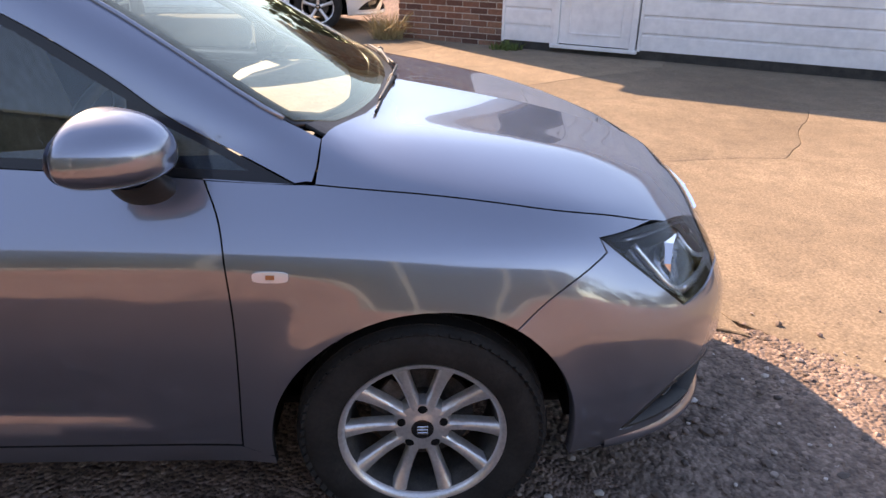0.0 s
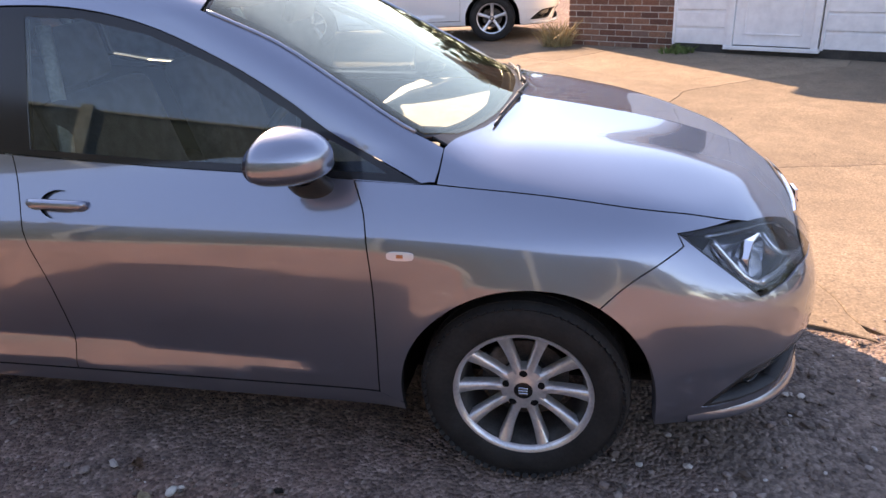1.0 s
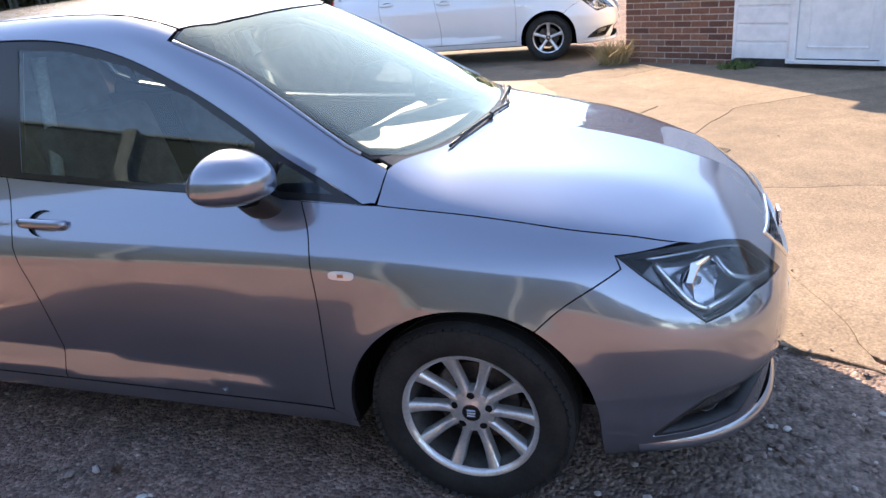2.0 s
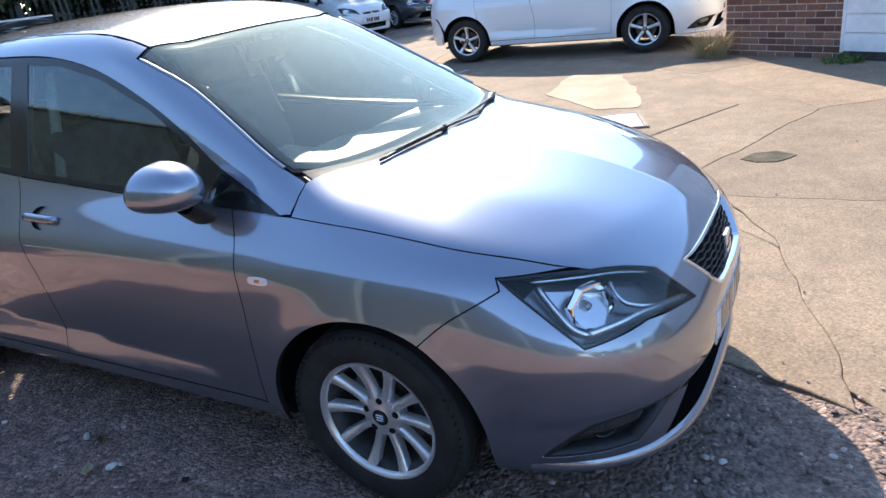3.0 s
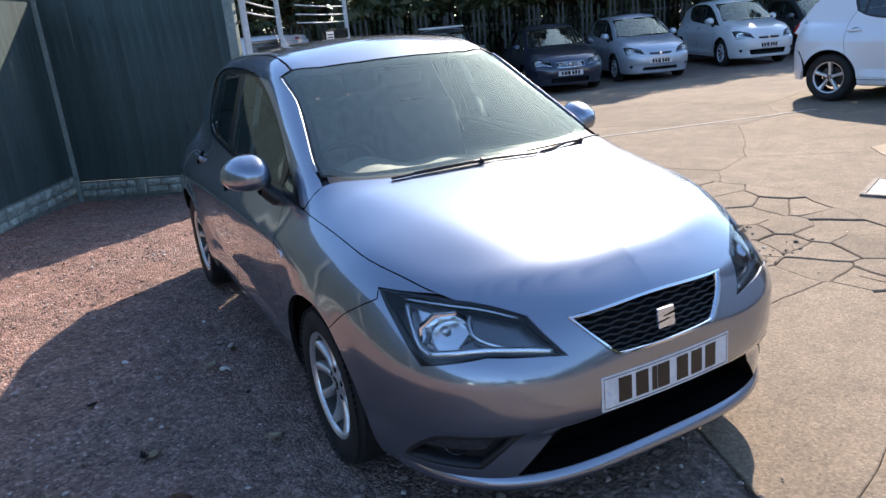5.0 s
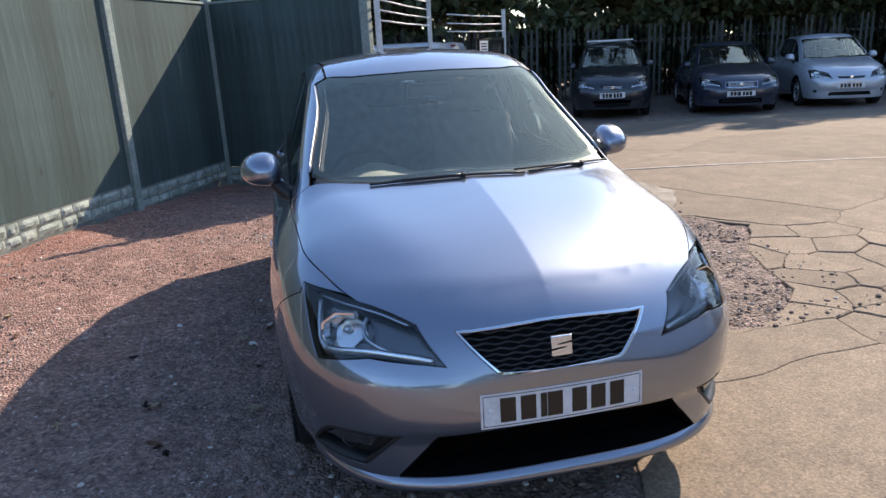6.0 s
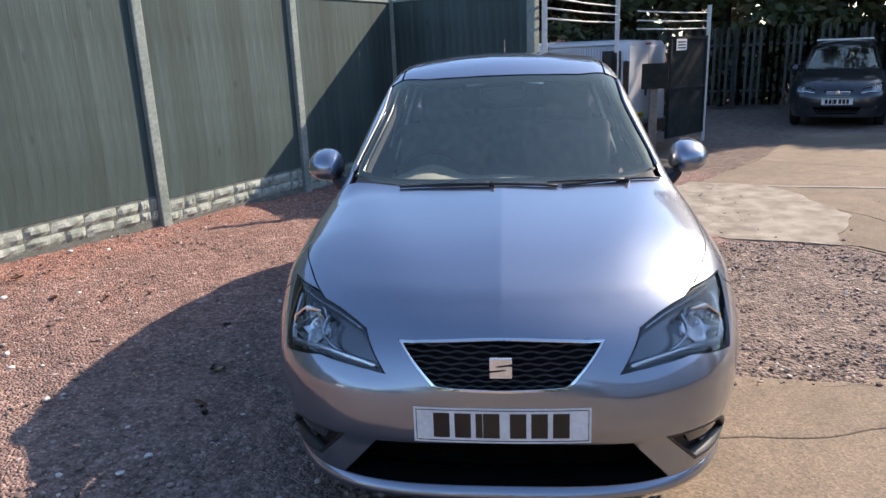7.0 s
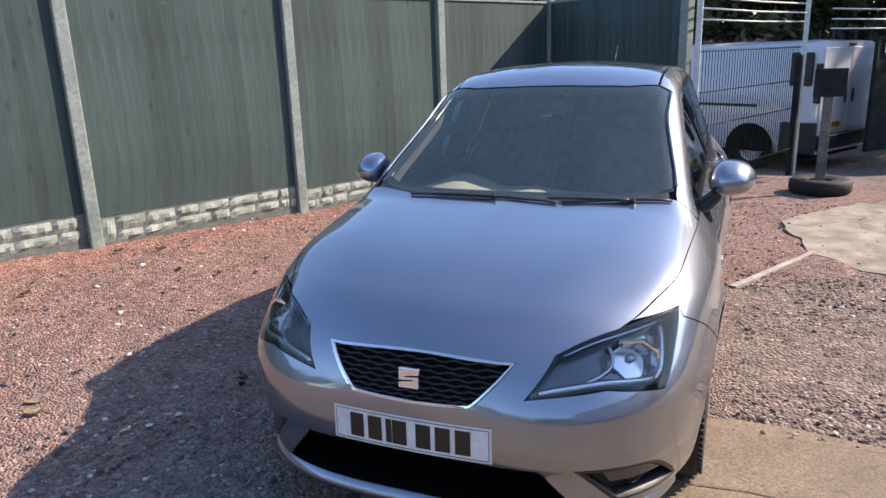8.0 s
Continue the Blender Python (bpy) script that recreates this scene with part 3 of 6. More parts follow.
    panel("windscreen_surround", GLOSS_BLACK, car, screen_chart, wide, holes=[[(y, v + 0.03 * max(0.0, 1 - v / 0.36)) for y, v in shrunk(loop, 0.030)]], step=0.03, inset=0.0, lift=-0.006, depth=0.02)
    half = bow([(0.0, -0.02), (0.25, -0.01), (0.44, 0.03), (0.64, 0.125)], 4) + bow([(0.625, 0.22), (0.55, 0.185), (0.44, 0.145), (0.25, 0.110), (0.0, 0.096)], 4)
    panel("scuttle", BLACK, car, screen_chart, half + [(-y, v) for y, v in half[::-1] if y > 0], step=0.03, lift=-0.0045, depth=0.01)
    # tail: closed plainly
    half = [(0, 0.25), (40, 0.24), (66, 0.26), (67.5, 0.40), (64, 0.56), (57, 0.66), (50.5, 0.74), (50.5, 0.98), (40, 0.995), (0, 1.0)]
    panel("rear_bumper", PAINT, car, tail_chart, nose([(a, b) for a, b in half] + [(-a, b) for a, b in half[::-1] if a > 0]), step=0.05)
    for sign in (-1, 1):
        loop = nose([(a * sign, z) for a, z in ((34, 0.83), (47, 0.82), (48, 0.97), (45, 1.0), (38, 0.99))])
        panel("tail_lamp", RED_LENS, car, tail_chart, loop, "red tail lamp", step=0.03, lift=0.006, depth=0.02)
    half = [(0, 1.005), (38, 1.0), (56, 0.985), (48, 1.13), (38, 1.25), (0, 1.285)]
    panel("rear_window", SIDE_GLASS, car, tail_chart, nose(half + [(-a, b) for a, b in half[::-1] if a > 0]), step=0.05, depth=0.004)
    build_under(car)
    build_mirrors(car)
    build_wipers(car)
    build_cabin(car)
    for x in (0.0, -WHEELBASE):
        for sign in (-1, 1):
            build_wheel(car, x, sign)
    aerial = on_skin(top_chart, [(-2.72, 0.0)])[0]
    bm = bmesh.new()
    tube(bm, [aerial + np.array(v) for v in ((0.05, 0, -0.004), (0.0, 0, 0.018), (-0.02, 0, 0.022))], [0.020, 0.014, 0.007], 10)
    tube(bm, [aerial + np.array(v) for v in ((-0.01, 0, 0.018), (-0.09, 0, 0.11), (-0.17, 0, 0.20))], [0.004, 0.003, 0.002], 8)
    part("roof_aerial", smooth(bm), BLACK, car)
    return car


def thing_part(name, parent, label=""):
    ob = new(name)
    ob.parent = parent
    return tagged(ob, label)


def build_headlamp(lamp, sign, loop):
    lens = panel("lens", LAMP_GLASS, lamp, nose_chart, loop, step=0.02, inset=0.003, depth=0.006)
    panel("bezel", GLOSS_BLACK, lamp, nose_chart, loop, holes=[shrunk(loop, 0.007)], step=0.02, inset=0.001, lift=-0.002, depth=0.02)
    panel("bowl", SMOKE, lamp, nose_chart, loop, step=0.02, inset=-0.004, lift=-0.060, depth=0.002)

    def at(a, z, deep):
        p = on_skin(nose_chart, nose([(sign * a, z)]))
        return Vector(p[0] - deep * skin_normal(p)[0])

    field = nose([(sign * a, z) for a, z in ((52.5, 0.752), (47, 0.742), (41.5, 0.735), (40.5, 0.70), (43.5, 0.645), (48.0, 0.632), (51.5, 0.69))])
    panel("bright_field", BLADE, lamp, nose_chart, field, step=0.02, lift=-0.052, depth=0.004)
    # main reflector and inner lamp: many-sided bright cups round a bulb
    for a, z, r, deep, sides in ((45.0, 0.693, 0.068, 0.030, 8),):
        c = at(a, z, deep)
        d = Vector((math.cos(radians(0.55 * a)), sign * math.sin(radians(0.55 * a)), 0.10)).normalized()
        m = look(c, c + d) @ pose(0, 0, 0, 180, 0, 0) @ Matrix.Diagonal((1.12, 0.86, 1, 1)) @ Matrix.Rotation(math.pi / sides, 4, "Z")
        cup = part("reflector", lathe(bmesh.new(), [(0.22 * r, -0.048), (0.55 * r, -0.040), (0.85 * r, -0.018), (1.0 * r, 0.004), (1.10 * r, 0.004), (1.14 * r, -0.02)], sides, m), CHROME, lamp)
        part("bulb", smooth(lathe(bmesh.new(), [(0.0, -0.008), (0.011, -0.012), (0.015, -0.026), (0.015, -0.046)], 16, m)), ALLOY, cup)
    # bright blades: a broad one along the foot, one rising behind the cup, a divider and a thin top line
    for name, pts, w, tall in (("foot_blade", [(25.0, 0.618), (30, 0.634), (37, 0.646), (43.0, 0.640), (47.5, 0.632)], 0.0085, 1.9), ("corner_blade", [(47.5, 0.632), (50.0, 0.655), (52.0, 0.70), (54.0, 0.752)], 0.0085, 1.3), ("middle_blade", [(40.5, 0.730), (40.2, 0.70), (38.5, 0.675), (32.0, 0.642)], 0.006, 1.3), ("top_blade", [(55, 0.767), (46, 0.757), (38, 0.742), (31, 0.715)], 0.004, 1.0)):
        run = [at(a, z, 0.016) for a, z in bow(pts)]
        part(name, smooth(tube(bmesh.new(), run, w, 8, tall)), BLADE, lamp)


def build_grille(car):
    loop = nose(grille_loop)
    grille = thing_part("grille", car, "black honeycomb grille in a chrome frame")
    panel("backing", CAVITY, grille, nose_chart, loop, step=0.03, inset=-0.004, lift=-0.04, depth=0.002)
    panel("chrome_frame", CHROME, grille, nose_chart, loop, holes=[shrunk(loop, 0.008)], step=0.02, inset=0.001, lift=0.006, depth=0.03)
    for k in range(8):
        z = 0.582 + 0.0155 * k
        wide = 12.6 + 8.6 * (z - 0.575) / 0.12
        run = []
        for i, a in enumerate(np.linspace(-wide, wide, 45)):
            p = on_skin(nose_chart, nose([(a, z + 0.0028 * math.sin(i * 1.15 + math.pi * k))]))
            run.append(p[0] - 0.014 * skin_normal(p)[0])
        part("grille_slat", smooth(tube(bmesh.new(), run, 0.0030, 6)), BLACK, grille)
    # badge: two chrome wedges in a square field, a plain shape
    c = on_skin(nose_chart, nose([(0.0, 0.637)]))[0]
    m = look(Vector(c) + Vector((0.006, 0, 0)), Vector(c) + Vector((1, 0, 0.12))) @ pose(0, 0, 0, 180, 0, 0)
    badge = thing_part("badge", grille, "plain chrome badge plate with slanted bars")
    part("badge_plate", boxed(-0.033, 0.033, -0.031, 0.031, -0.006, 0.006, 0.003, 2, m), BLADE, badge)
    for corners in ([(-0.0335, -0.013), (0.016, -0.006), (0.010, -0.0035), (-0.0335, -0.0075)], [(0.0335, 0.013), (-0.016, 0.006), (-0.010, 0.0035), (0.0335, 0.0075)]):
        bm = bmesh.new()
        low, top = [bm.verts.new((x, y, 0.004)) for x, y in corners], [bm.verts.new((x, y, 0.0068)) for x, y in corners]
        for i in range(4):
            bm.faces.new((low[i], low[(i + 1) % 4], top[(i + 1) % 4], top[i]))
        bm.faces.new(top)
        bmesh.ops.recalc_face_normals(bm, faces=bm.faces)
        bmesh.ops.transform(bm, matrix=m, verts=bm.verts)
        part("badge_slit", bm, CAVITY, badge, "dark slanted slit")
    # lower intake
    loop = nose(intake_loop)
    intake = thing_part("lower_intake", car, "black lower air intake with fine mesh")
    # near-black backing, liner and bars carry the intake's shade in their colour
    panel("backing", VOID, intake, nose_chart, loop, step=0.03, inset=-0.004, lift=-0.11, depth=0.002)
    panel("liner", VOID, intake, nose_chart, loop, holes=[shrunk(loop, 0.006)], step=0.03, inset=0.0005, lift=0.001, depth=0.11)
    for k in range(7):
        z = 0.254 + 0.021 * k
        wide = 32.6 - 8.2 * (z - 0.24) / 0.15
        p = on_skin(nose_chart, nose([(a, z) for a in np.linspace(-wide, wide, 40)]))
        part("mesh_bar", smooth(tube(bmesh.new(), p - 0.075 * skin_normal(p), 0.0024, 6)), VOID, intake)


def build_number_plate(car):
    plate = thing_part("number_plate", car, "white front number plate with dark characters as plain bars")
    w, h = 0.26, 0.0555
    m = pose(0.8815, 0, 0.463, 90, 0, 90) @ pose(0, 0, 0, -1.5, 0, 0)
    bm = bmesh.new()
    rows = []
    for k in range(25):
        x = -w + 2 * w * k / 24
        bend = -0.16 * x * x
        rows.append([bm.verts.new((x, -h, bend)), bm.verts.new((x, h, bend)), bm.verts.new((x, h, bend - 0.004)), bm.verts.new((x, -h, bend - 0.004))])
    for a, b in zip(rows, rows[1:]):
        for i in range(4):
            bm.faces.new((a[i], a[(i + 1) % 4], b[(i + 1) % 4], b[i]))
    bm.faces.new(rows[0])
    bm.faces.new(rows[-1])
    bmesh.ops.recalc_face_normals(bm, faces=bm.faces)
    bmesh.ops.transform(bm, matrix=m, verts=bm.verts)
    part("plate_board", bm, PLATE_WHITE, plate)

    def bar(x0, x1, y0, y1, mat, name):
        b = bmesh.new()
        n = max(2, int((x1 - x0) / 0.02))
        rr = []
        for k in range(n + 1):
            x = x0 + (x1 - x0) * k / n
            rr.append([b.verts.new((x, y, -0.16 * x * x + z)) for y, z in ((y0, 0.0), (y0, 0.0012), (y1, 0.0012), (y1, 0.0))])
        for p, q in zip(rr, rr[1:]):
            for i in range(3):
                b.faces.new((p[i], q[i], q[i + 1], p[i + 1]))
        bmesh.ops.recalc_face_normals(b, faces=b.faces)
        bmesh.ops.transform(b, matrix=m, verts=b.verts)
        part(name, b, mat, plate)

    for x in (-0.177, -0.114, -0.066, -0.030, 0.048, 0.110, 0.173):
        half = 0.010 if x == -0.066 else 0.024
        bar(x - half, x + half, -0.039, 0.039, GLOSS_BLACK, "character_bar")
    for x0, x1, y0, y1 in ((-0.252, 0.252, 0.0475, 0.0495), (-0.252, 0.252, -0.0495, -0.0475), (-0.253, -0.251, -0.049, 0.049), (0.251, 0.253, -0.049, 0.049)):
        bar(x0, x1, y0, y1, BLACK, "border_line")
    for x in (-0.232, 0.232):
        c = m @ pose(x, 0, -0.16 * x * x)
        part("screw_cap", smooth(lathe(bmesh.new(), [(0.0, 0.004), (0.005, 0.0035), (0.007, 0.0)], 14, c)), PLATE_WHITE, plate)


def build_under(car):
    """Wheel wells, floor with added sun blocks, and dark sheets for the seams' shade."""
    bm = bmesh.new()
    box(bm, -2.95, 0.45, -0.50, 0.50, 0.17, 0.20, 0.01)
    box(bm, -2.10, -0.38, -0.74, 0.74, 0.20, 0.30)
    # two unseen boxes in the nose, added to stop sunlight leaking through
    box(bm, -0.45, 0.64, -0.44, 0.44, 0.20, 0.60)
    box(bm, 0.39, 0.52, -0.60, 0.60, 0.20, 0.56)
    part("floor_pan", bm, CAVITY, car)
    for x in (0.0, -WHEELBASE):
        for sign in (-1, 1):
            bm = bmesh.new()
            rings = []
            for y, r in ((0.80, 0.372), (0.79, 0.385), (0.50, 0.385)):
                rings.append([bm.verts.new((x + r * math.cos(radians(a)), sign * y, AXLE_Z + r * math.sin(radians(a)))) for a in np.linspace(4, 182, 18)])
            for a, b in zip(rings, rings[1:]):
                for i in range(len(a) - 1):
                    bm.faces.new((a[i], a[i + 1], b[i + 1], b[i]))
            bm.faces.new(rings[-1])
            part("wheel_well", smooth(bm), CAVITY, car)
    # dark sheets added behind the skin: the seams read black and leaks close
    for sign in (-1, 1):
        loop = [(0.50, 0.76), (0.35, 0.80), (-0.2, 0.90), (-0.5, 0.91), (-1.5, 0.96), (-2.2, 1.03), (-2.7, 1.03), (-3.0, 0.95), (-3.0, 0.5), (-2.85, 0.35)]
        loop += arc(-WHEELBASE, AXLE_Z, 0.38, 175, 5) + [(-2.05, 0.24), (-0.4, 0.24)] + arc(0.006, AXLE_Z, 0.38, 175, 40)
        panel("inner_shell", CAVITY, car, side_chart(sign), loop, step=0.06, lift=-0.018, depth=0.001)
        # near-black plug added behind the cowl corner, where lit interior showed through
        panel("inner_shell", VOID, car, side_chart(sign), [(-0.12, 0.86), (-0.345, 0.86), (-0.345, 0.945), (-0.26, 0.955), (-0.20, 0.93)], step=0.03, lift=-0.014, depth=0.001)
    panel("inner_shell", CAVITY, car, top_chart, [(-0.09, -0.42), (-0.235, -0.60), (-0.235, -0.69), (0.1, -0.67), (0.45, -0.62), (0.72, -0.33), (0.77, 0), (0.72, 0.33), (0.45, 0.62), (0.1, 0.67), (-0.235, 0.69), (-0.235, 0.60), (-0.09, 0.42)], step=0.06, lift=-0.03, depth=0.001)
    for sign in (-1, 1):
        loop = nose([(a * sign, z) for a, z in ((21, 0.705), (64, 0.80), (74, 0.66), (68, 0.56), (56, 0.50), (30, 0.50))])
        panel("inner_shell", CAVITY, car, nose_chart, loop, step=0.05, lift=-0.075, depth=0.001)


def build_wheel(car, x, sign):
    """Tyre with tread and a ten-spoke alloy rim; built facing +z, then turned outwards."""
    wheel = thing_part("wheel", car, "silver ten-spoke alloy wheel with black tyre")
    m = pose(x, sign * 0.728, AXLE_Z, -90 * sign, 0, 0)
    w = 0.092
    R, r = TYRE_R, 0.196
    tyre = [(r, -w * 0.8), (r + 0.012, -w * 0.92), (0.25, -w), (R - 0.03, -w * 0.94), (R - 0.006, -w * 0.80), (R, -w * 0.62), (R, w * 0.62), (R - 0.006, w * 0.80), (R - 0.03, w * 0.94), (0.25, w), (r + 0.012, w * 0.92), (r, w * 0.8)]
    part("tyre", smooth(lathe(bmesh.new(), tyre, 72, m), 50), RUBBER, wheel)
    bm = bmesh.new()
    for k in range(72):  # tread blocks on both shoulders
        for y0, y1 in ((0.30, 0.70), (-0.70, -0.30), (-0.22, 0.22)):
            a = 2 * math.pi * (k + (0.5 if y0 > 0 else 0)) / 72
            box(bm, -0.0105, 0.0105, -0.0015, 0.0045, y0 * w, y1 * w, m=m @ Matrix.Rotation(a, 4, "Z") @ pose(0, R - 0.002 - (0.003 if abs(y0 + y1) > 0.3 else 0), 0))
        for side in (-1, 1):
            q = m @ Matrix.Rotation(2 * math.pi * (k + 0.3) / 72, 4, "Z") @ pose(0, R - 0.021, side * w * 0.88, side * 52, 0, 0)
            box(bm, -0.0085, 0.0085, -0.013, 0.013, -0.004, 0.0015, m=q)
    part("tread", bm, RUBBER, wheel)
    rim = thing_part("rim", wheel, "silver ten-spoke alloy rim")
    part("rim_lip", smooth(lathe(bmesh.new(), [(0.186, w * 0.72), (0.188, w * 0.80), (0.196, w * 0.89), (0.202, w * 0.90), (0.204, w * 0.80)], 64, m), 40), ALLOY, rim)
    part("rim_barrel", smooth(lathe(bmesh.new(), [(0.188, w * 0.74), (0.186, w * 0.66), (0.178, w * 0.45), (0.172, -w * 0.8), (0.190, -w * 0.9)], 64, m), 40), INNER_RIM, rim, "dull dark inner rim")
    for k in range(10):
        a = 2 * math.pi * k / 10
        bm = bmesh.new()
        rows = []
        for t in np.linspace(0, 1, 7):
            rad = 0.036 + (0.190 - 0.036) * t
            half = 0.0135 - 0.002 * math.sin(math.pi * t) + 0.004 * t**3
            top = w * (0.56 + 0.20 * t**2 - 0.06 * math.sin(math.pi * t))
            rows.append([bm.verts.new((rad, s * half * f, top - d)) for s, f, d in ((-1, 1.25, 0.030), (-1, 1.1, 0.007), (-1, 0.62, 0.0), (1, 0.62, 0.0), (1, 1.1, 0.007), (1, 1.25, 0.030))])
        for p, q in zip(rows, rows[1:]):
            for i in range(5):
                bm.faces.new((p[i], p[i + 1], q[i + 1], q[i]))
        bmesh.ops.recalc_face_normals(bm, faces=bm.faces)
        bmesh.ops.transform(bm, matrix=m @ Matrix.Rotation(a, 4, "Z"), verts=bm.verts)
        part("spoke", smooth(bm, 50), ALLOY, rim)
    part("hub", smooth(lathe(bmesh.new(), [(0.0, w * 0.60), (0.028, w * 0.60), (0.033, w * 0.57), (0.046, w * 0.56), (0.066, w * 0.52), (0.072, w * 0.40), (0.072, w * 0.1)], 40, m), 35), ALLOY, rim)
    part("centre_cap", smooth(lathe(bmesh.new(), [(0.0, w * 0.635), (0.022, w * 0.63), (0.0275, w * 0.61), (0.028, w * 0.56)], 32, m), 40), GLOSS_BLACK, rim)
    bm = bmesh.new()
    for y in (-0.009, 0.0, 0.009):
        box(bm, -0.013, 0.013, y - 0.003, y + 0.003, w * 0.63, w * 0.655, 0.001, 1, m)
    part("cap_badge", bm, CHROME, rim)
    for k in range(5):
        a = 2 * math.pi * (k + 0.25) / 5
        mm = m @ Matrix.Rotation(a, 4, "Z") @ pose(0.052, 0, 0)
        part("wheel_bolt", smooth(lathe(bmesh.new(), [(0.0, w * 0.57), (0.007, w * 0.57), (0.009, w * 0.56), (0.0125, w * 0.545), (0.0125, w * 0.5)], 12, mm), 30), CAVITY, rim)
    part("brake_disc", smooth(lathe(bmesh.new(), [(0.05, w * 0.1), (0.075, w * 0.1), (0.076, -0.012), (0.128, -0.012), (0.128, -0.034)], 48, m), 40), DISC, wheel)
    bm = boxed(-0.05, 0.05, 0.075, 0.138, -0.05, 0.02, 0.012, 2, m @ Matrix.Rotation(0.9, 4, "Z"))
    part("brake_caliper", bm, DISC, wheel)


def build_mirrors(car):
    for sign in (-1, 1):
        mirror = thing_part("door_mirror", car, "lilac-grey door mirror on a black foot")
        bm = bmesh.new()
        bmesh.ops.create_uvsphere(bm, u_segments=48, v_segments=28, radius=1.0)
        for v in bm.verts:
            x, y, z = v.co
            sx = 0.130 if x > 0 else 0.054
            wide = 1 - 0.16 * max(0.0, x)
            tall = (0.087 if z > 0 else 0.063) * (1 - 0.16 * y - 0.10 * y * y)
            v.co = (sx * math.copysign(abs(x) ** 0.75, x) - 0.030 * y, 0.094 * math.copysign(abs(y) ** 0.80, y) * wide, math.copysign(abs(z) ** (0.9 if z > 0 else 0.7), z) * tall * wide)
        m = pose(-0.615, sign * 0.850, 1.008, 0, 0, 0) @ Matrix.Diagonal((1, sign, 1, 1))
        bmesh.ops.transform(bm, matrix=m, verts=bm.verts)
        bmesh.ops.recalc_face_normals(bm, faces=bm.faces)
        part("mirror_shell", smooth(bm, 80), PAINT, mirror)
        bm = bmesh.new()
        rows = []
        for t in np.linspace(0, 1, 8):
            y = 0.705 + 0.105 * t
            z = 0.882 + 0.085 * t**1.5
            rows.append([bm.verts.new((-0.572 - 0.02 * t + (0.068 - 0.012 * t) * math.cos(a), sign * y, z + (0.046 - 0.004 * t) * math.sin(a))) for a in np.linspace(0, 2 * math.pi, 20, endpoint=False)])
        for p, q in zip(rows, rows[1:]):
            for i in range(20):
                bm.faces.new((p[i], p[(i + 1) % 20], q[(i + 1) % 20], q[i]))
        bmesh.ops.recalc_face_normals(bm, faces=bm.faces)
        part("mirror_foot", smooth(bm), BLACK, mirror)
        bm = bmesh.new()
        bmesh.ops.create_circle(bm, cap_ends=True, radius=1.0, segments=40)
        for v in bm.verts:
            v.co = (-0.044 - 0.028 * v.co.x, v.co.x * 0.074, v.co.y * 0.058)
        bmesh.ops.transform(bm, matrix=m, verts=bm.verts)
        part("mirror_glass", bm, CHROME, mirror, "silvered mirror glass")


def build_wipers(car):
    def at(y, v, lift):
        p = on_skin(screen_chart, [(y, v)])
        return Vector(p[0] + lift * skin_normal(p)[0])

    for pivot, tip, b0, b1 in (((0.50, 0.105), (0.10, 0.060), (0.64, 0.150), (0.24, 0.052)), ((-0.04, 0.055), (-0.40, 0.085), (0.22, 0.045), (-0.42, 0.080))):
        wiper = thing_part("wiper", car, "black windscreen wiper")
        run = [at(pivot[0] + (tip[0] - pivot[0]) * t, pivot[1] + (tip[1] - pivot[1]) * t, 0.009 + 0.003 * math.sin(math.pi * t)) for t in np.linspace(0, 0.8, 8)]
        part("wiper_arm", smooth(tube(bmesh.new(), run, [0.008, 0.007, 0.0055, 0.005, 0.005, 0.004, 0.004, 0.003], 8)), BLACK, wiper)
        part("wiper_pivot", smooth(lathe(bmesh.new(), [(0.0, 0.008), (0.008, 0.007), (0.011, 0.0), (0.011, -0.02)], 20, Matrix.Translation(at(*pivot, 0.012)) @ pose(0, 0, 0, 0, 29, 0))), BLACK, wiper)
        run = [at(b0[0] + (b1[0] - b0[0]) * t, b0[1] + (b1[1] - b0[1]) * t, 0.007) for t in np.linspace(0, 1, 14)]
        part("wiper_blade", smooth(tube(bmesh.new(), run, 0.0038, 6, 1.4)), BLACK, wiper)


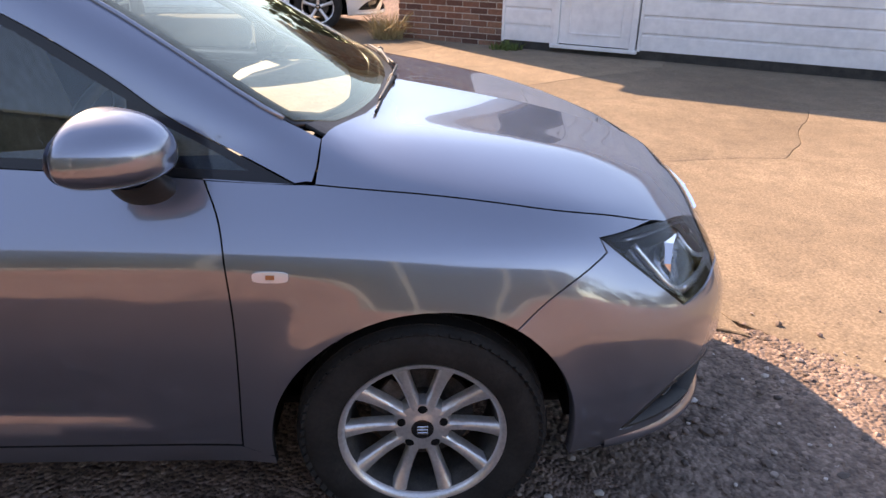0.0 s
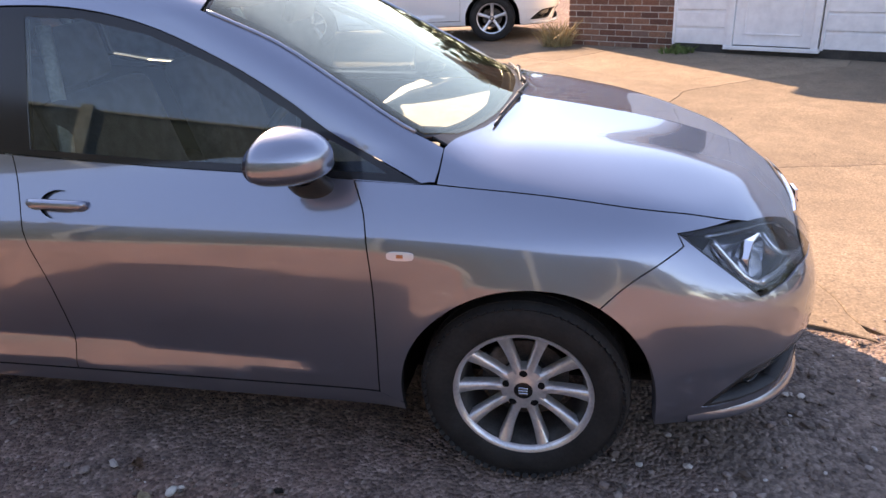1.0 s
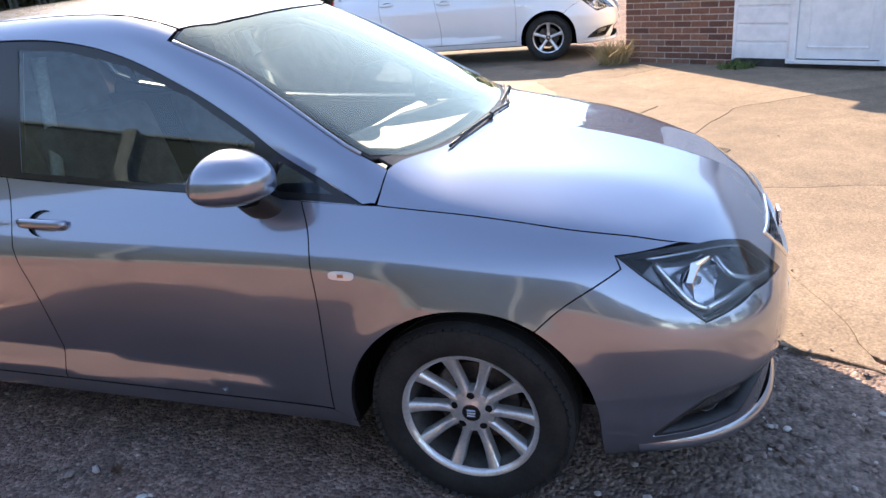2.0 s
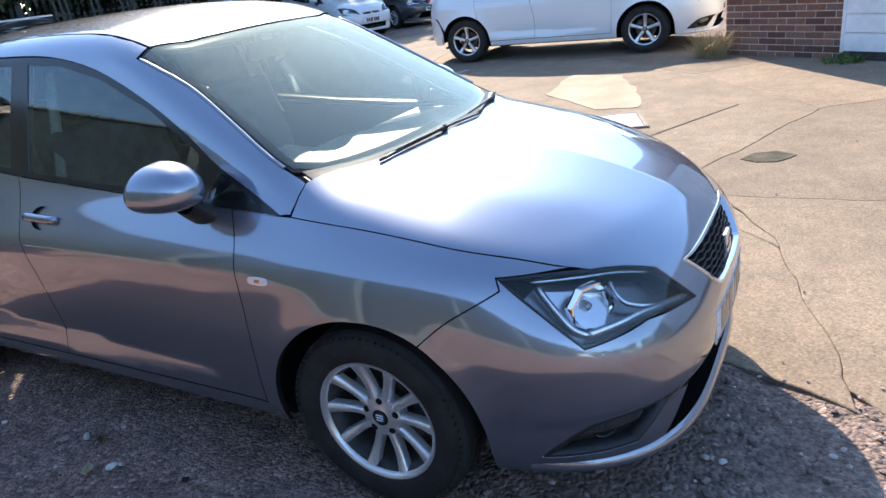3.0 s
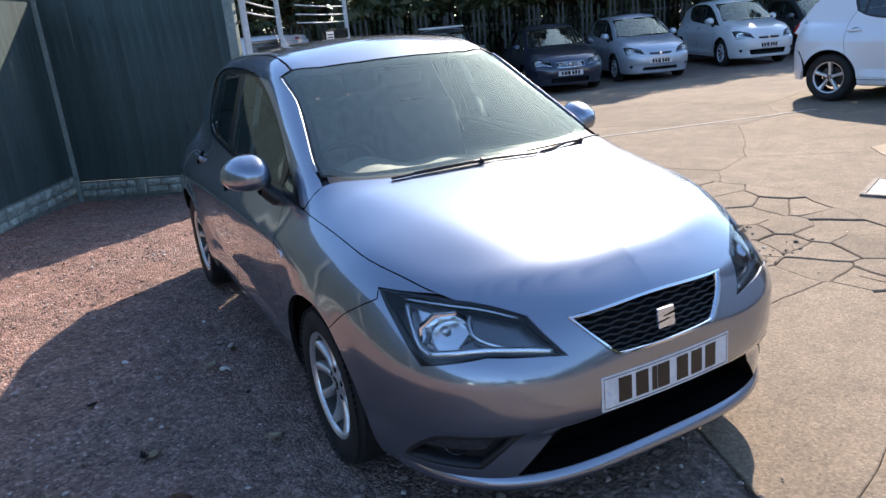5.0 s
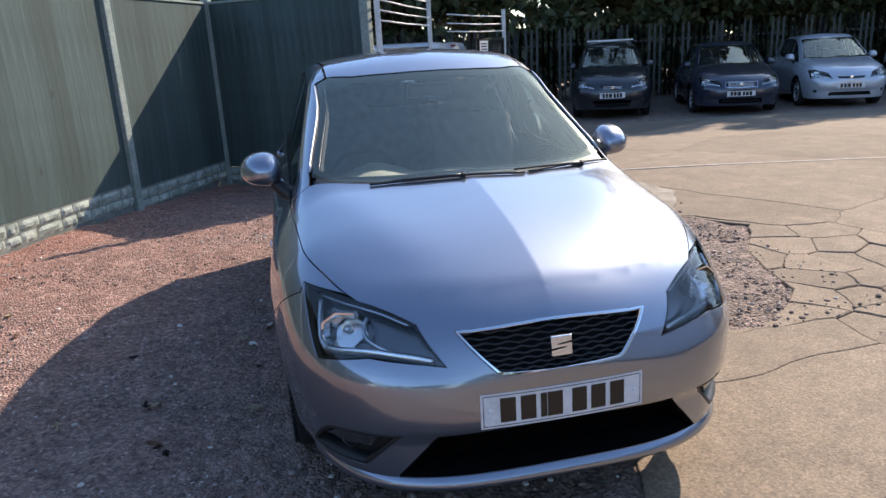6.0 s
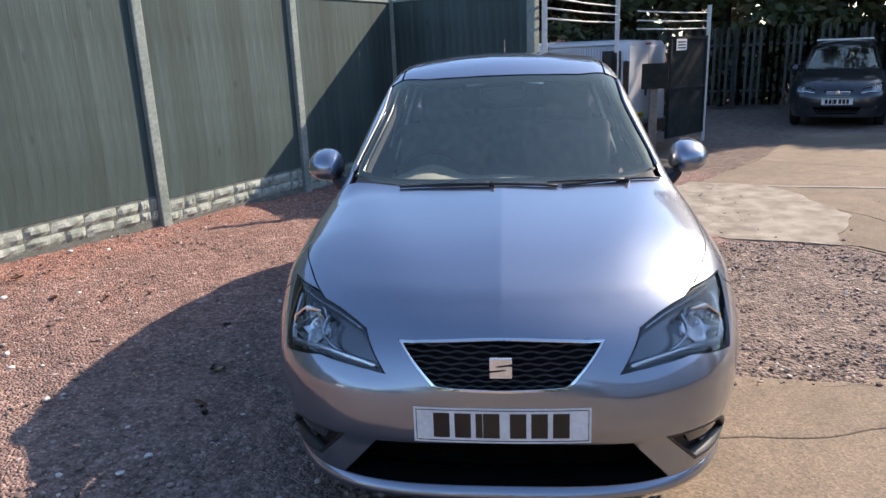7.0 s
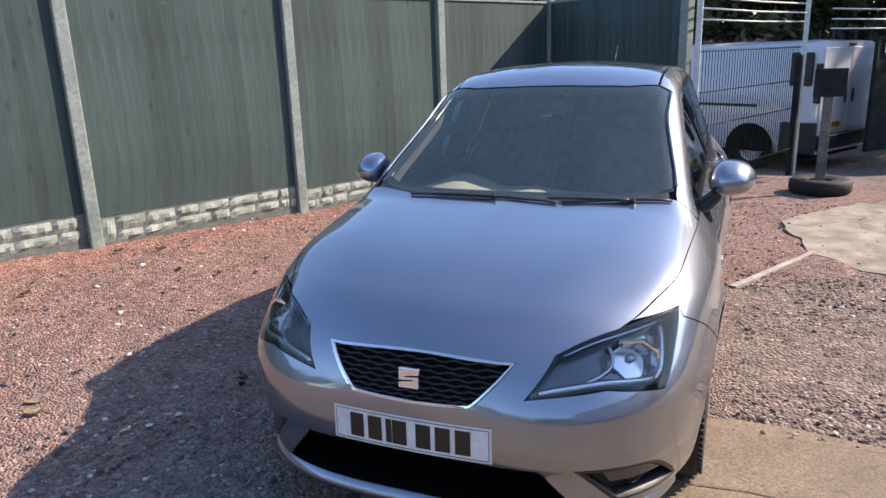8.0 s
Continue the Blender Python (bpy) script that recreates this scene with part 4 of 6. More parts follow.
def build_cabin(car):
    """Dashboard, seats, wheel and lining, as they show through the glass."""
    cabin = thing_part("cabin", car, "dark cabin with grey dashboard and seats")
    bm = bmesh.new()
    rows = []
    for y in np.linspace(-0.62, 0.62, 25):
        hump = 0.075 * math.exp(-(((y + 0.34) / 0.15) ** 2)) + 0.02 * math.exp(-((y / 0.12) ** 2))
        front = -0.22 - 0.16 * y * y
        rows.append([bm.verts.new((front, y, 0.925)), bm.verts.new((-0.42, y, 0.940 + 0.4 * hump)), bm.verts.new((-0.58, y, 0.935 + hump)), bm.verts.new((-0.68, y, 0.900 + hump)), bm.verts.new((-0.70, y, 0.80)), bm.verts.new((-0.62, y, 0.50))])
    for a, b in zip(rows, rows[1:]):
        for i in range(5):
            bm.faces.new((a[i], a[i + 1], b[i + 1], b[i]))
    bmesh.ops.recalc_face_normals(bm, faces=bm.faces)
    part("dashboard", smooth(bm, 50), DASH, cabin)
    bm = bmesh.new()
    ring = [(0.185 * math.cos(a), 0.185 * math.sin(a), 0) for a in np.linspace(0, 2 * math.pi, 41)]
    tube(bm, ring, 0.016, 10)
    box(bm, -0.18, 0.18, -0.025, 0.025, -0.02, 0.005, 0.008)
    box(bm, -0.07, 0.07, -0.08, 0.05, -0.03, 0.012, 0.02)
    bmesh.ops.transform(bm, matrix=pose(-0.86, -0.36, 0.87, 68, 0, -90), verts=bm.verts)
    part("steering_wheel", smooth(bm, 50), BLACK, cabin)
    for x, ys in ((-1.32, (-0.36, 0.36)), (-2.18, (-0.40, 0.0, 0.40))):
        for y in ys:
            seat = thing_part("seat", cabin)
            half = 0.25 if x > -2 else 0.20
            part("backrest", smooth(boxed(-0.06, 0.07, -half, half, 0.0, 0.62, 0.05, 3, pose(x, y, 0.52, 0, -16, 0))), SEAT, seat)
            part("cushion", smooth(boxed(0.0, 0.50, -half, half, 0.0, 0.16, 0.05, 3, pose(x, y, 0.42, 0, -6, 0))), SEAT, seat)
            part("headrest", smooth(boxed(-0.045, 0.045, -0.13, 0.13, 0.0, 0.19, 0.04, 3, pose(x - 0.19, y, 1.13, 0, -12, 0))), SEAT, seat)
    panel("headlining", LINER, cabin, top_chart, [(-0.95, -0.48), (-0.93, 0), (-0.95, 0.48), (-2.8, 0.48), (-2.8, -0.48)], step=0.08, lift=-0.03, depth=0.001)
    for sign in (-1, 1):
        loop = [(-1.49, 0.98), (-1.49, 1.37), (-1.60, 1.37), (-1.60, 0.98)]
        panel("pillar_lining", LINER, cabin, side_chart(sign), loop, step=0.05, lift=-0.03, depth=0.001)
        belt_run = on_skin(side_chart(sign), [(-1.50, 1.33), (-1.47, 1.2), (-1.44, 1.05), (-1.42, 0.92)]) - np.array([0, 0.10 * sign, 0])
        part("seat_belt", smooth(tube(bmesh.new(), belt_run, 0.022, 6, 0.15)), DASH, cabin)
        part("pillar_trim", smooth(tube(bmesh.new(), [p - np.array([0.03, 0.035 * sign, 0.03]) for p in on_skin(side_chart(sign), screen_side[::4])], 0.022, 8)), SEAT, cabin)
    bm = boxed(-0.02, 0.02, -0.11, 0.11, -0.035, 0.035, 0.015, 3, pose(-0.86, 0, 1.305, 0, 20, 0))
    part("inner_mirror", smooth(bm), BLACK, cabin)


hatchback = build_subject_car()


# ---- surfaces of the yard ----
def value_noise(x, y, size, seed):
    """Smooth random heights, -1 to 1, over cells of that size."""
    table = np.random.RandomState(seed).uniform(-1, 1, (256, 256))
    u, v = np.asarray(x, float) / size, np.asarray(y, float) / size
    i, j = np.floor(u).astype(int), np.floor(v).astype(int)
    a, b = u - i, v - j
    a, b = a * a * (3 - 2 * a), b * b * (3 - 2 * b)
    g = lambda p, q: table[p % 256, q % 256]
    return (g(i, j) * (1 - a) + g(i + 1, j) * a) * (1 - b) + (g(i, j + 1) * (1 - a) + g(i + 1, j + 1) * a) * b


def ground_z(x, y):
    """The lie of the land: it rises gently to the fence and the house, and falls behind the gate."""
    x, y = np.asarray(x, float), np.asarray(y, float)
    return 0.064 * np.clip(-y - 1.1, 0, 3.2) + 0.008 * np.clip(y - 0.8, 0, 7.5) - 0.22 * sstep(-4.5, -11.0, x) - 0.16 * sstep(-7.2, -9.0, x) * sstep(3.6, 2.2, y)


def gravel_material():
    m, n, l, b = shader("gravel_and_earth", (0.2, 0.17, 0.15), 0.95)
    v = world_place(n, l)
    attr = {}
    for key in ("red", "coarse", "paved"):
        a = n.new("ShaderNodeAttribute")
        a.attribute_name = key
        attr[key] = a.outputs["Fac"]
    big, mid, fine = grain(n, l, v, 0.9, 5), grain(n, l, v, 7.0, 6), grain(n, l, v, 60.0, 4)
    chips = cells(n, l, v, 74.0, "F1", "Color")
    lumps = cells(n, l, v, 74.0, "F1", "Distance")
    rocks = cells(n, l, v, 52.0, "F1", "Color")
    rock_d = cells(n, l, v, 52.0, "F1", "Distance")
    earth = mix(n, l, ramp(n, l, big, (0.35, 0.0), (0.7, 1.0)), (0.142, 0.110, 0.100), (0.255, 0.203, 0.180))
    chip_grey = ramp(n, l, chips, (0.0, (0.10, 0.081, 0.076)), (0.5, (0.225, 0.177, 0.158)), (0.85, (0.355, 0.294, 0.263)), (1.0, (0.52, 0.47, 0.43)))
    base = mix(n, l, ramp(n, l, fine, (0.35, 0.35), (0.65, 0.9)), earth, chip_grey)
    red = ramp(n, l, chips, (0.0, (0.14, 0.058, 0.042)), (0.45, (0.27, 0.142, 0.112)), (0.8, (0.40, 0.255, 0.215)), (1.0, (0.60, 0.52, 0.47)))
    coarse = ramp(n, l, rocks, (0.0, (0.07, 0.060, 0.052)), (0.5, (0.17, 0.142, 0.122)), (0.9, (0.28, 0.24, 0.205)), (1.0, (0.46, 0.41, 0.36)))
    c = mix(n, l, attr["red"], base, red)
    c = mix(n, l, attr["coarse"], c, coarse)
    # far paving is coloured darker, with the trees' shade put into it
    c = mix(n, l, attr["paved"], c, mix(n, l, mid, (0.12, 0.10, 0.082), (0.22, 0.185, 0.15)))
    crumbs = grain(n, l, v, 26.0, 5, 0.65)
    c = mix(n, l, 0.40, c, ramp(n, l, mid, (0.3, 0.2), (0.7, 0.8)), "OVERLAY")
    c = mix(n, l, 0.55, c, ramp(n, l, crumbs, (0.34, 0.15), (0.66, 0.82)), "OVERLAY")
    c = mix(n, l, 1.0, c, (1.04, 0.90, 0.855), "MULTIPLY")
    l.new(c, b.inputs["Base Color"])
    h = n.new("ShaderNodeMath")
    h.operation = "SUBTRACT"
    l.new(mid, h.inputs[0])
    l.new(mix(n, l, attr["coarse"], lumps, rock_d), h.inputs[1])
    relief(n, l, b, h.outputs[0], 0.85, 0.018)
    return m


def concrete_material():
    m, n, l, b = shader("worn_concrete", (0.36, 0.31, 0.26), 0.9)
    v = world_place(n, l)
    big, mid, fine = grain(n, l, v, 0.8, 6, 0.65), grain(n, l, v, 5.0, 8, 0.7), grain(n, l, v, 90.0, 4)
    info = n.new("ShaderNodeObjectInfo")
    c = mix(n, l, ramp(n, l, big, (0.32, 0.0), (0.66, 1.0)), (0.190, 0.150, 0.115), (0.290, 0.235, 0.185))
    c = mix(n, l, ramp(n, l, mid, (0.42, 0.0), (0.62, 0.55)), c, (0.155, 0.125, 0.10))
    c = mix(n, l, 0.45, c, ramp(n, l, fine, (0.3, 0.2), (0.7, 0.85)), "OVERLAY")
    c = mix(n, l, 0.32, c, ramp(n, l, info.outputs["Random"], (0.0, 0.3), (1.0, 0.75)), "OVERLAY")
    chips = cells(n, l, v, 95.0, "F1", "Color")
    c = mix(n, l, 0.28, c, ramp(n, l, chips, (0.1, 0.15), (0.9, 0.85)), "OVERLAY")
    pits = cells(n, l, v, 26.0)
    c = mix(n, l, ramp(n, l, pits, (0.06, 0.6), (0.13, 0.0)), c, (0.10, 0.085, 0.075))
    c = mix(n, l, 1.0, c, (0.86, 0.80, 0.72), "MULTIPLY")
    l.new(c, b.inputs["Base Color"])
    h = mix(n, l, 0.5, mid, fine)
    relief(n, l, b, h, 0.6, 0.012)
    return m


GRAVEL, CONCRETE = gravel_material(), concrete_material()
DIRT_AND_HOLE = spotted("moss_dirt_and_hole_shade", (0.03, 0.028, 0.018), (0.09, 0.075, 0.05), 9.0, 1.0, bump=0.8)

ARC = [(1.30, 0.10), (1.27, 0.24), (0.92, 1.50), (0.63, 2.05), (0.18, 2.77), (-0.30, 3.08), (-1.30, 3.52), (-2.15, 3.30), (-2.62, 2.45)]
PAVED = [(2.9, -1.0), (1.72, -0.22), (1.34, 0.16), (0.75, 0.36), (0.1, 0.62), (-0.42, 0.76), (-0.45, 1.15), (-0.30, 1.72), (-0.75, 2.10), (-1.5, 2.35), (-2.15, 2.80), (-2.62, 2.45), (-2.85, 1.80), (-3.3, 1.46), (-4.3, 1.32), (-5.2, 2.0),
         (-7.0, 3.3), (-10.8, 5.2), (-10.2, 8.0), (-9.0, 12.0), (-7.0, 15.0), (-3.0, 11.5), (-0.6, 9.0), (-0.19, 7.5), (4.6, 5.05), (9.0, 2.8), (9.5, -3.5)]
CRACKED = [(-0.45, 1.85), (0.55, 1.9), (0.22, 2.75), (-0.3, 3.1), (-1.3, 3.5), (-2.25, 3.2), (-1.5, 2.4)]


def clipped(loop, p, n):
    """The part of a loop on the far side of the line through p from its normal n."""
    out = []
    for a, b in zip(loop, loop[1:] + loop[:1]):
        da, db = (a[0] - p[0]) * n[0] + (a[1] - p[1]) * n[1], (b[0] - p[0]) * n[0] + (b[1] - p[1]) * n[1]
        if da <= 0:
            out.append(a)
        if (da < 0 < db) or (db < 0 < da):
            t = da / (da - db)
            out.append((a[0] + (b[0] - a[0]) * t, a[1] + (b[1] - a[1]) * t))
    return out


def ragged(loop, step=0.09, size=0.02):
    q = np.array(dense(loop, step))
    dx = size * value_noise(q[:, 0], q[:, 1], 0.16, 5) + 2 * size * value_noise(q[:, 0], q[:, 1], 0.55, 6)
    dy = size * value_noise(q[:, 0], q[:, 1], 0.16, 7) + 2 * size * value_noise(q[:, 0], q[:, 1], 0.55, 8)
    return [tuple(v) for v in q + np.stack([dx, dy], 1)]


def build_ground():
    def spread(a, b, step, far):
        mid = np.arange(a, b, step)
        out = np.cumsum(step * 1.35 ** np.arange(1, 60))
        out = out[out < far]
        return np.r_[(mid[0] - out)[::-1], mid, mid[-1] + out]

    xs, ys = spread(-7.0, 4.2, 0.035, 400), spread(-6.0, 5.0, 0.035, 400)
    X, Y = np.meshgrid(xs, ys, indexing="ij")
    x, y = X.ravel(), Y.ravel()
    near = np.exp(-((np.hypot(x + 1, y) / 9) ** 4))
    paved = within(np.stack([x, y], 1), PAVED)
    z = ground_z(x, y) + near * (0.012 * value_noise(x, y, 0.5, 1) + 0.006 * value_noise(x, y, 0.14, 2) + 0.005 * value_noise(x, y, 0.06, 3))
    flat = np.exp(-((np.abs(y) / 0.95) ** 6)) * np.exp(-(((x + 1.2) / 1.9) ** 6))
    z = z - 0.006 * flat - 0.014 * paved
    fence = (y + 3.86) * 0.909 + (x + 1.45) * 0.416  # distance before the fence
    rough = value_noise(x, y, 0.35, 11) + 0.6 * value_noise(x, y, 0.12, 12)
    red = np.clip(1.15 - fence / 1.25 + 0.28 * rough, 0, 1) * (x > -9) * (y < 0.5)
    red = np.maximum(red, 0.55 * np.clip(1.35 - fence / 2.9 + 0.25 * rough, 0, 1) * (y < 0.3))
    red = np.maximum(red, 0.42 * np.clip(0.8 + 0.4 * rough, 0, 1) * (x < -2.35) * (x > -6.5) * (y > 0.3) * (y < 2.6))
    patch = within(np.stack([x + 0.05 * rough, y + 0.05 * rough], 1), [(-2.75, 1.8), (-2.5, 2.6), (-1.9, 2.75), (-0.2, 1.9), (-0.3, 0.95), (-0.9, 0.85), (-2.35, 0.95)])
    front = within(np.stack([x + 0.08 * rough, y + 0.08 * rough], 1), [(0.30, -0.50), (0.85, -0.92), (1.6, -2.2), (3.2, -2.6), (3.2, -0.8), (1.6, 0.1), (0.6, 0.5)])
    coarse = np.clip(0.9 * patch + 0.65 * front, 0, 1)
    # where the darker, tree-shade tone of the far paving goes
    far_shaded_paving = (x < -4.6) & (y > 2.4) & ~paved
    data = bpy.data.meshes.new("ground")
    n, k = len(xs), len(ys)
    i, j = np.meshgrid(np.arange(n - 1), np.arange(k - 1), indexing="ij")
    a = (i * k + j).ravel()
    faces = np.stack([a, a + k, a + k + 1, a + 1], 1)
    data.vertices.add(n * k)
    data.vertices.foreach_set("co", np.stack([x, y, z], 1).ravel())
    data.loops.add(faces.size)
    data.loops.foreach_set("vertex_index", faces.ravel())
    data.polygons.add(len(faces))
    data.polygons.foreach_set("loop_start", np.arange(0, faces.size, 4))
    data.update()
    data.polygons.foreach_set("use_smooth", np.ones(len(faces), bool))
    for key, value in (("red", red), ("coarse", coarse), ("paved", far_shaded_paving * 0.8)):
        data.attributes.new(key, "FLOAT", "POINT").data.foreach_set("value", value.astype(np.float32))
    data.materials.append(GRAVEL)
    return tagged(new("ground", data), "gravel and earth yard, red towards the fence", "ground", kind="structure")


def build_stones():
    """Loose chippings on the gravel: one object that nobody could count."""
    rng = np.random.RandomState(4)
    bm = bmesh.new()
    bmesh.ops.create_icosphere(bm, subdivisions=1, radius=1.0)
    v0 = np.array([v.co for v in bm.verts])
    f0 = np.array([[v.index for v in f.verts] for f in bm.faces])
    bm.free()
    spots = []
    for x0, x1, y0, y1, count, s0, s1 in ((-4.5, 0.3, -3.6, -0.95, 5000, 0.004, 0.013), (0.2, 2.6, -1.9, 0.3, 1900, 0.005, 0.017), (-2.75, -0.3, 0.92, 2.6, 2600, 0.006, 0.017), (-5.2, -1.5, -3.3, 1.0, 900, 0.005, 0.014),
                                           (-1.5, 3.0, -3.6, -2.0, 700, 0.004, 0.012), (-4.5, 3.0, 0.6, 4.5, 260, 0.004, 0.010), (-2.0, 2.0, -3.0, 0.2, 60, 0.016, 0.026), (-5.2, -2.2, 0.75, 2.3, 1300, 0.005, 0.016)):
        q = np.stack([rng.uniform(x0, x1, count), rng.uniform(y0, y1, count)], 1)
        size = s0 + (s1 - s0) * rng.rand(count) ** 3
        spots.append(np.c_[q, size])
    for loop, count in ((PAVED[1:14], 90), (ARC, 50), (CRACKED, 70)):  # crumbs along the broken edges
        run = np.array(dense(loop + loop[::-1][1:-1], 0.02))
        q = run[rng.randint(0, len(run), count)] + rng.normal(size=(count, 2)) * 0.05
        spots.append(np.c_[q, 0.003 + 0.005 * rng.rand(count) ** 2])
    spots = np.concatenate(spots)
    paved = within(spots[:, :2], PAVED)
    keep = ~paved | (rng.rand(len(spots)) < 0.18)
    spots, paved = spots[keep], paved[keep]
    z = ground_z(spots[:, 0], spots[:, 1]) + np.where(paved, 0.012, 0.004)
    m = len(spots)
    turn = rng.uniform(0, 2 * np.pi, m)
    shape = rng.uniform(0.6, 1.35, (m, 1, 3)) * np.array([1, 1, 0.6])
    v = v0[None] * shape * (1 + 0.22 * rng.uniform(-1, 1, (m, len(v0), 1))) * spots[:, 2][:, None, None]
    c, s = np.cos(turn)[:, None], np.sin(turn)[:, None]
    v = np.stack([v[..., 0] * c - v[..., 1] * s + spots[:, :1], v[..., 0] * s + v[..., 1] * c + spots[:, 1:2], v[..., 2] + z[:, None]], -1)
    f = (f0[None] + (np.arange(m) * len(v0))[:, None, None]).reshape(-1, 3)
    data = bpy.data.meshes.new("loose_stones")
    data.from_pydata(v.reshape(-1, 3).tolist(), [], f.tolist())
    mat, n, l, b = shader("stone_chippings", (0.3, 0.27, 0.24), 0.85)
    g = n.new("ShaderNodeNewGeometry")
    col = ramp(n, l, g.outputs["Random Per Island"], (0.0, (0.10, 0.08, 0.07)), (0.4, (0.21, 0.15, 0.125)), (0.7, (0.27, 0.20, 0.175)), (0.9, (0.38, 0.31, 0.275)), (1.0, (0.64, 0.59, 0.54)))
    l.new(mix(n, l, 0.3, col, grain(n, l, place(n, l), 120.0), "OVERLAY"), b.inputs["Base Color"])
    data.materials.append(mat)
    tagged(new("loose_stones", data), "loose grey and reddish stone chippings on the yard", "gravel", kind="stuff")


def build_fence():
    rng = random.Random(3)
    m, n, l, b = shader("green_stained_boards", (0.07, 0.09, 0.08), 0.82)
    v = place(n, l, "Object", (9, 9, 0.7))
    info = n.new("ShaderNodeObjectInfo")
    streak, grainy = grain(n, l, v, 1.6, 6), grain(n, l, place(n, l, "Object", (60, 60, 3)), 2.0, 5)
    c = mix(n, l, ramp(n, l, streak, (0.3, 0.0), (0.72, 1.0)), (0.027, 0.050, 0.048), (0.057, 0.092, 0.087))
    c = mix(n, l, 0.22, c, ramp(n, l, grainy, (0.3, 0.25), (0.7, 0.75)), "OVERLAY")
    knots = cells(n, l, world_place(n, l, (5.0, 5.0, 2.2)), 1.0)
    c = mix(n, l, ramp(n, l, knots, (0.05, 0.75), (0.13, 0.0)), c, (0.020, 0.034, 0.034))
    stains = grain(n, l, world_place(n, l, (2.2, 2.2, 0.35)), 1.0, 4)
    c = mix(n, l, 0.45, c, ramp(n, l, stains, (0.35, 0.32), (0.68, 0.68)), "OVERLAY")
    c = mix(n, l, 0.42, c, ramp(n, l, info.outputs["Random"], (0.0, 0.32), (1.0, 0.68)), "OVERLAY")
    l.new(c, b.inputs["Base Color"])
    relief(n, l, b, grainy, 0.4, 0.004)
    board = m
    post_mat = spotted("pale_green_concrete_post", (0.17, 0.215, 0.195), (0.26, 0.30, 0.275), 5.0, 0.85, bump=0.3)
    rock = spotted("cast_rock_face", (0.19, 0.225, 0.195), (0.37, 0.405, 0.36), 7.0, 0.9, bump=0.8)
    joint = spotted("cast_joint", (0.10, 0.115, 0.105), (0.17, 0.185, 0.17), 9.0, 0.95)
    step = Vector((-1.745, 0.80, 0))
    posts = [Vector((-1.45, -3.86, 0)) + step * k for k in range(-4, 4)]
    runs = list(zip(posts, posts[1:])) + [(posts[-1], Vector((-5.46, 0.30, 0)))]
    TOP = 2.16

    def slat_mesh(h):
        bm = bmesh.new()
        q = [(-0.058, 0.0), (0.058, 0.0), (0.058, 0.0030), (-0.058, 0.0026)]
        low, top = [bm.verts.new((x, y, 0)) for x, y in q], [bm.verts.new((x, y, h)) for x, y in q]
        for i in range(4):
            bm.faces.new((low[i], low[(i + 1) % 4], top[(i + 1) % 4], top[i]))
        bm.faces.new(top)
        bm.faces.new(low[::-1])
        data = bpy.data.meshes.new("slat")
        bm.to_mesh(data)
        bm.free()
        data.materials.append(board)
        return data

    slat = slat_mesh(1.62)
    for a, b in runs:
        d = b - a
        z0 = float(ground_z(*((a + b) / 2).xy))
        turn = math.degrees(math.atan2(d.y, d.x))
        fence = thing("closeboard_fence", "dark green stained closeboard fence panel over a rock-faced gravel board", "fence", (a.x, a.y, z0), turn, "fence panels")
        lo, hi = 0.055, d.length - 0.055
        n_slats = int((hi - lo) / 0.102)
        base = 0.245 if a is not posts[-1] else 0.22
        h = TOP - z0 - base - 0.03
        for k in range(n_slats):
            s = new("slat", slat)
            s.parent = fence
            s.matrix_basis = pose(lo + (k + 0.5) * (hi - lo) / n_slats, -0.012 + rng.uniform(-0.0003, 0.0003), base, 0, rng.uniform(-0.25, 0.25), 180 + rng.uniform(-0.08, 0.08)) @ Matrix.Diagonal((1, 1, h / 1.62, 1))
        for z in (base + 0.25, base + 1.25):
            part("rail", boxed(lo, hi, 0.015, 0.055, z, z + 0.07, 0.004, 1), board, fence)
        part("capping", boxed(lo, hi, -0.03, 0.035, base + h, base + h + 0.028, 0.004, 1), post_mat, fence, "pale timber capping strip")
        gravel = part("gravel_board", boxed(lo - 0.01, hi + 0.01, -0.012, 0.03, -0.10, base - 0.004, 0.003, 1), joint, fence, "rock-faced concrete gravel board")
        x = lo
        while x < hi - 0.03:
            if rng.random() < 0.12:
                w = min(rng.uniform(0.10, 0.15), hi - x)
                blocks = [(x, x + w, 0.035, base - 0.02)]
                x += w + 0.008
            else:
                span = min(rng.uniform(0.30, 0.5), hi - x)
                mid = rng.uniform(0.115, 0.135)
                blocks = []
                for y0, y1 in ((0.035, mid - 0.005), (mid + 0.004, base - 0.022)):
                    cut = x + span * rng.uniform(0.35, 0.65)
                    blocks += [(x, cut - 0.005, y0, y1), (cut + 0.005, x + span, y0, y1)]
                x += span + 0.010
            for x0, x1, y0, y1 in blocks:
                if x1 - x0 < 0.03:
                    continue
                bm = bmesh.new()
                nx, ny = 5, 3
                g = [[bm.verts.new((x0 + (x1 - x0) * i / nx, -0.012 - (0.0 if i in (0, nx) or j in (0, ny) else rng.uniform(0.006, 0.024)), y0 + (y1 - y0) * j / ny)) for j in range(ny + 1)] for i in range(nx + 1)]
                for i in range(nx):
                    for j in range(ny):
                        bm.faces.new((g[i][j], g[i + 1][j], g[i + 1][j + 1], g[i][j + 1]))
                part("stone_block", bm, rock, gravel)
    for k, p in enumerate(posts + [Vector((-5.46, 0.30, 0))]):
        z0 = float(ground_z(p.x, p.y))
        d = step if k < 8 else Vector((1.2, 1.76, 0))
        post = thing("fence_post", "pale green concrete fence post", "fence post", (p.x, p.y, z0), math.degrees(math.atan2(d.y, d.x)), "fence posts")
        bm = bmesh.new()
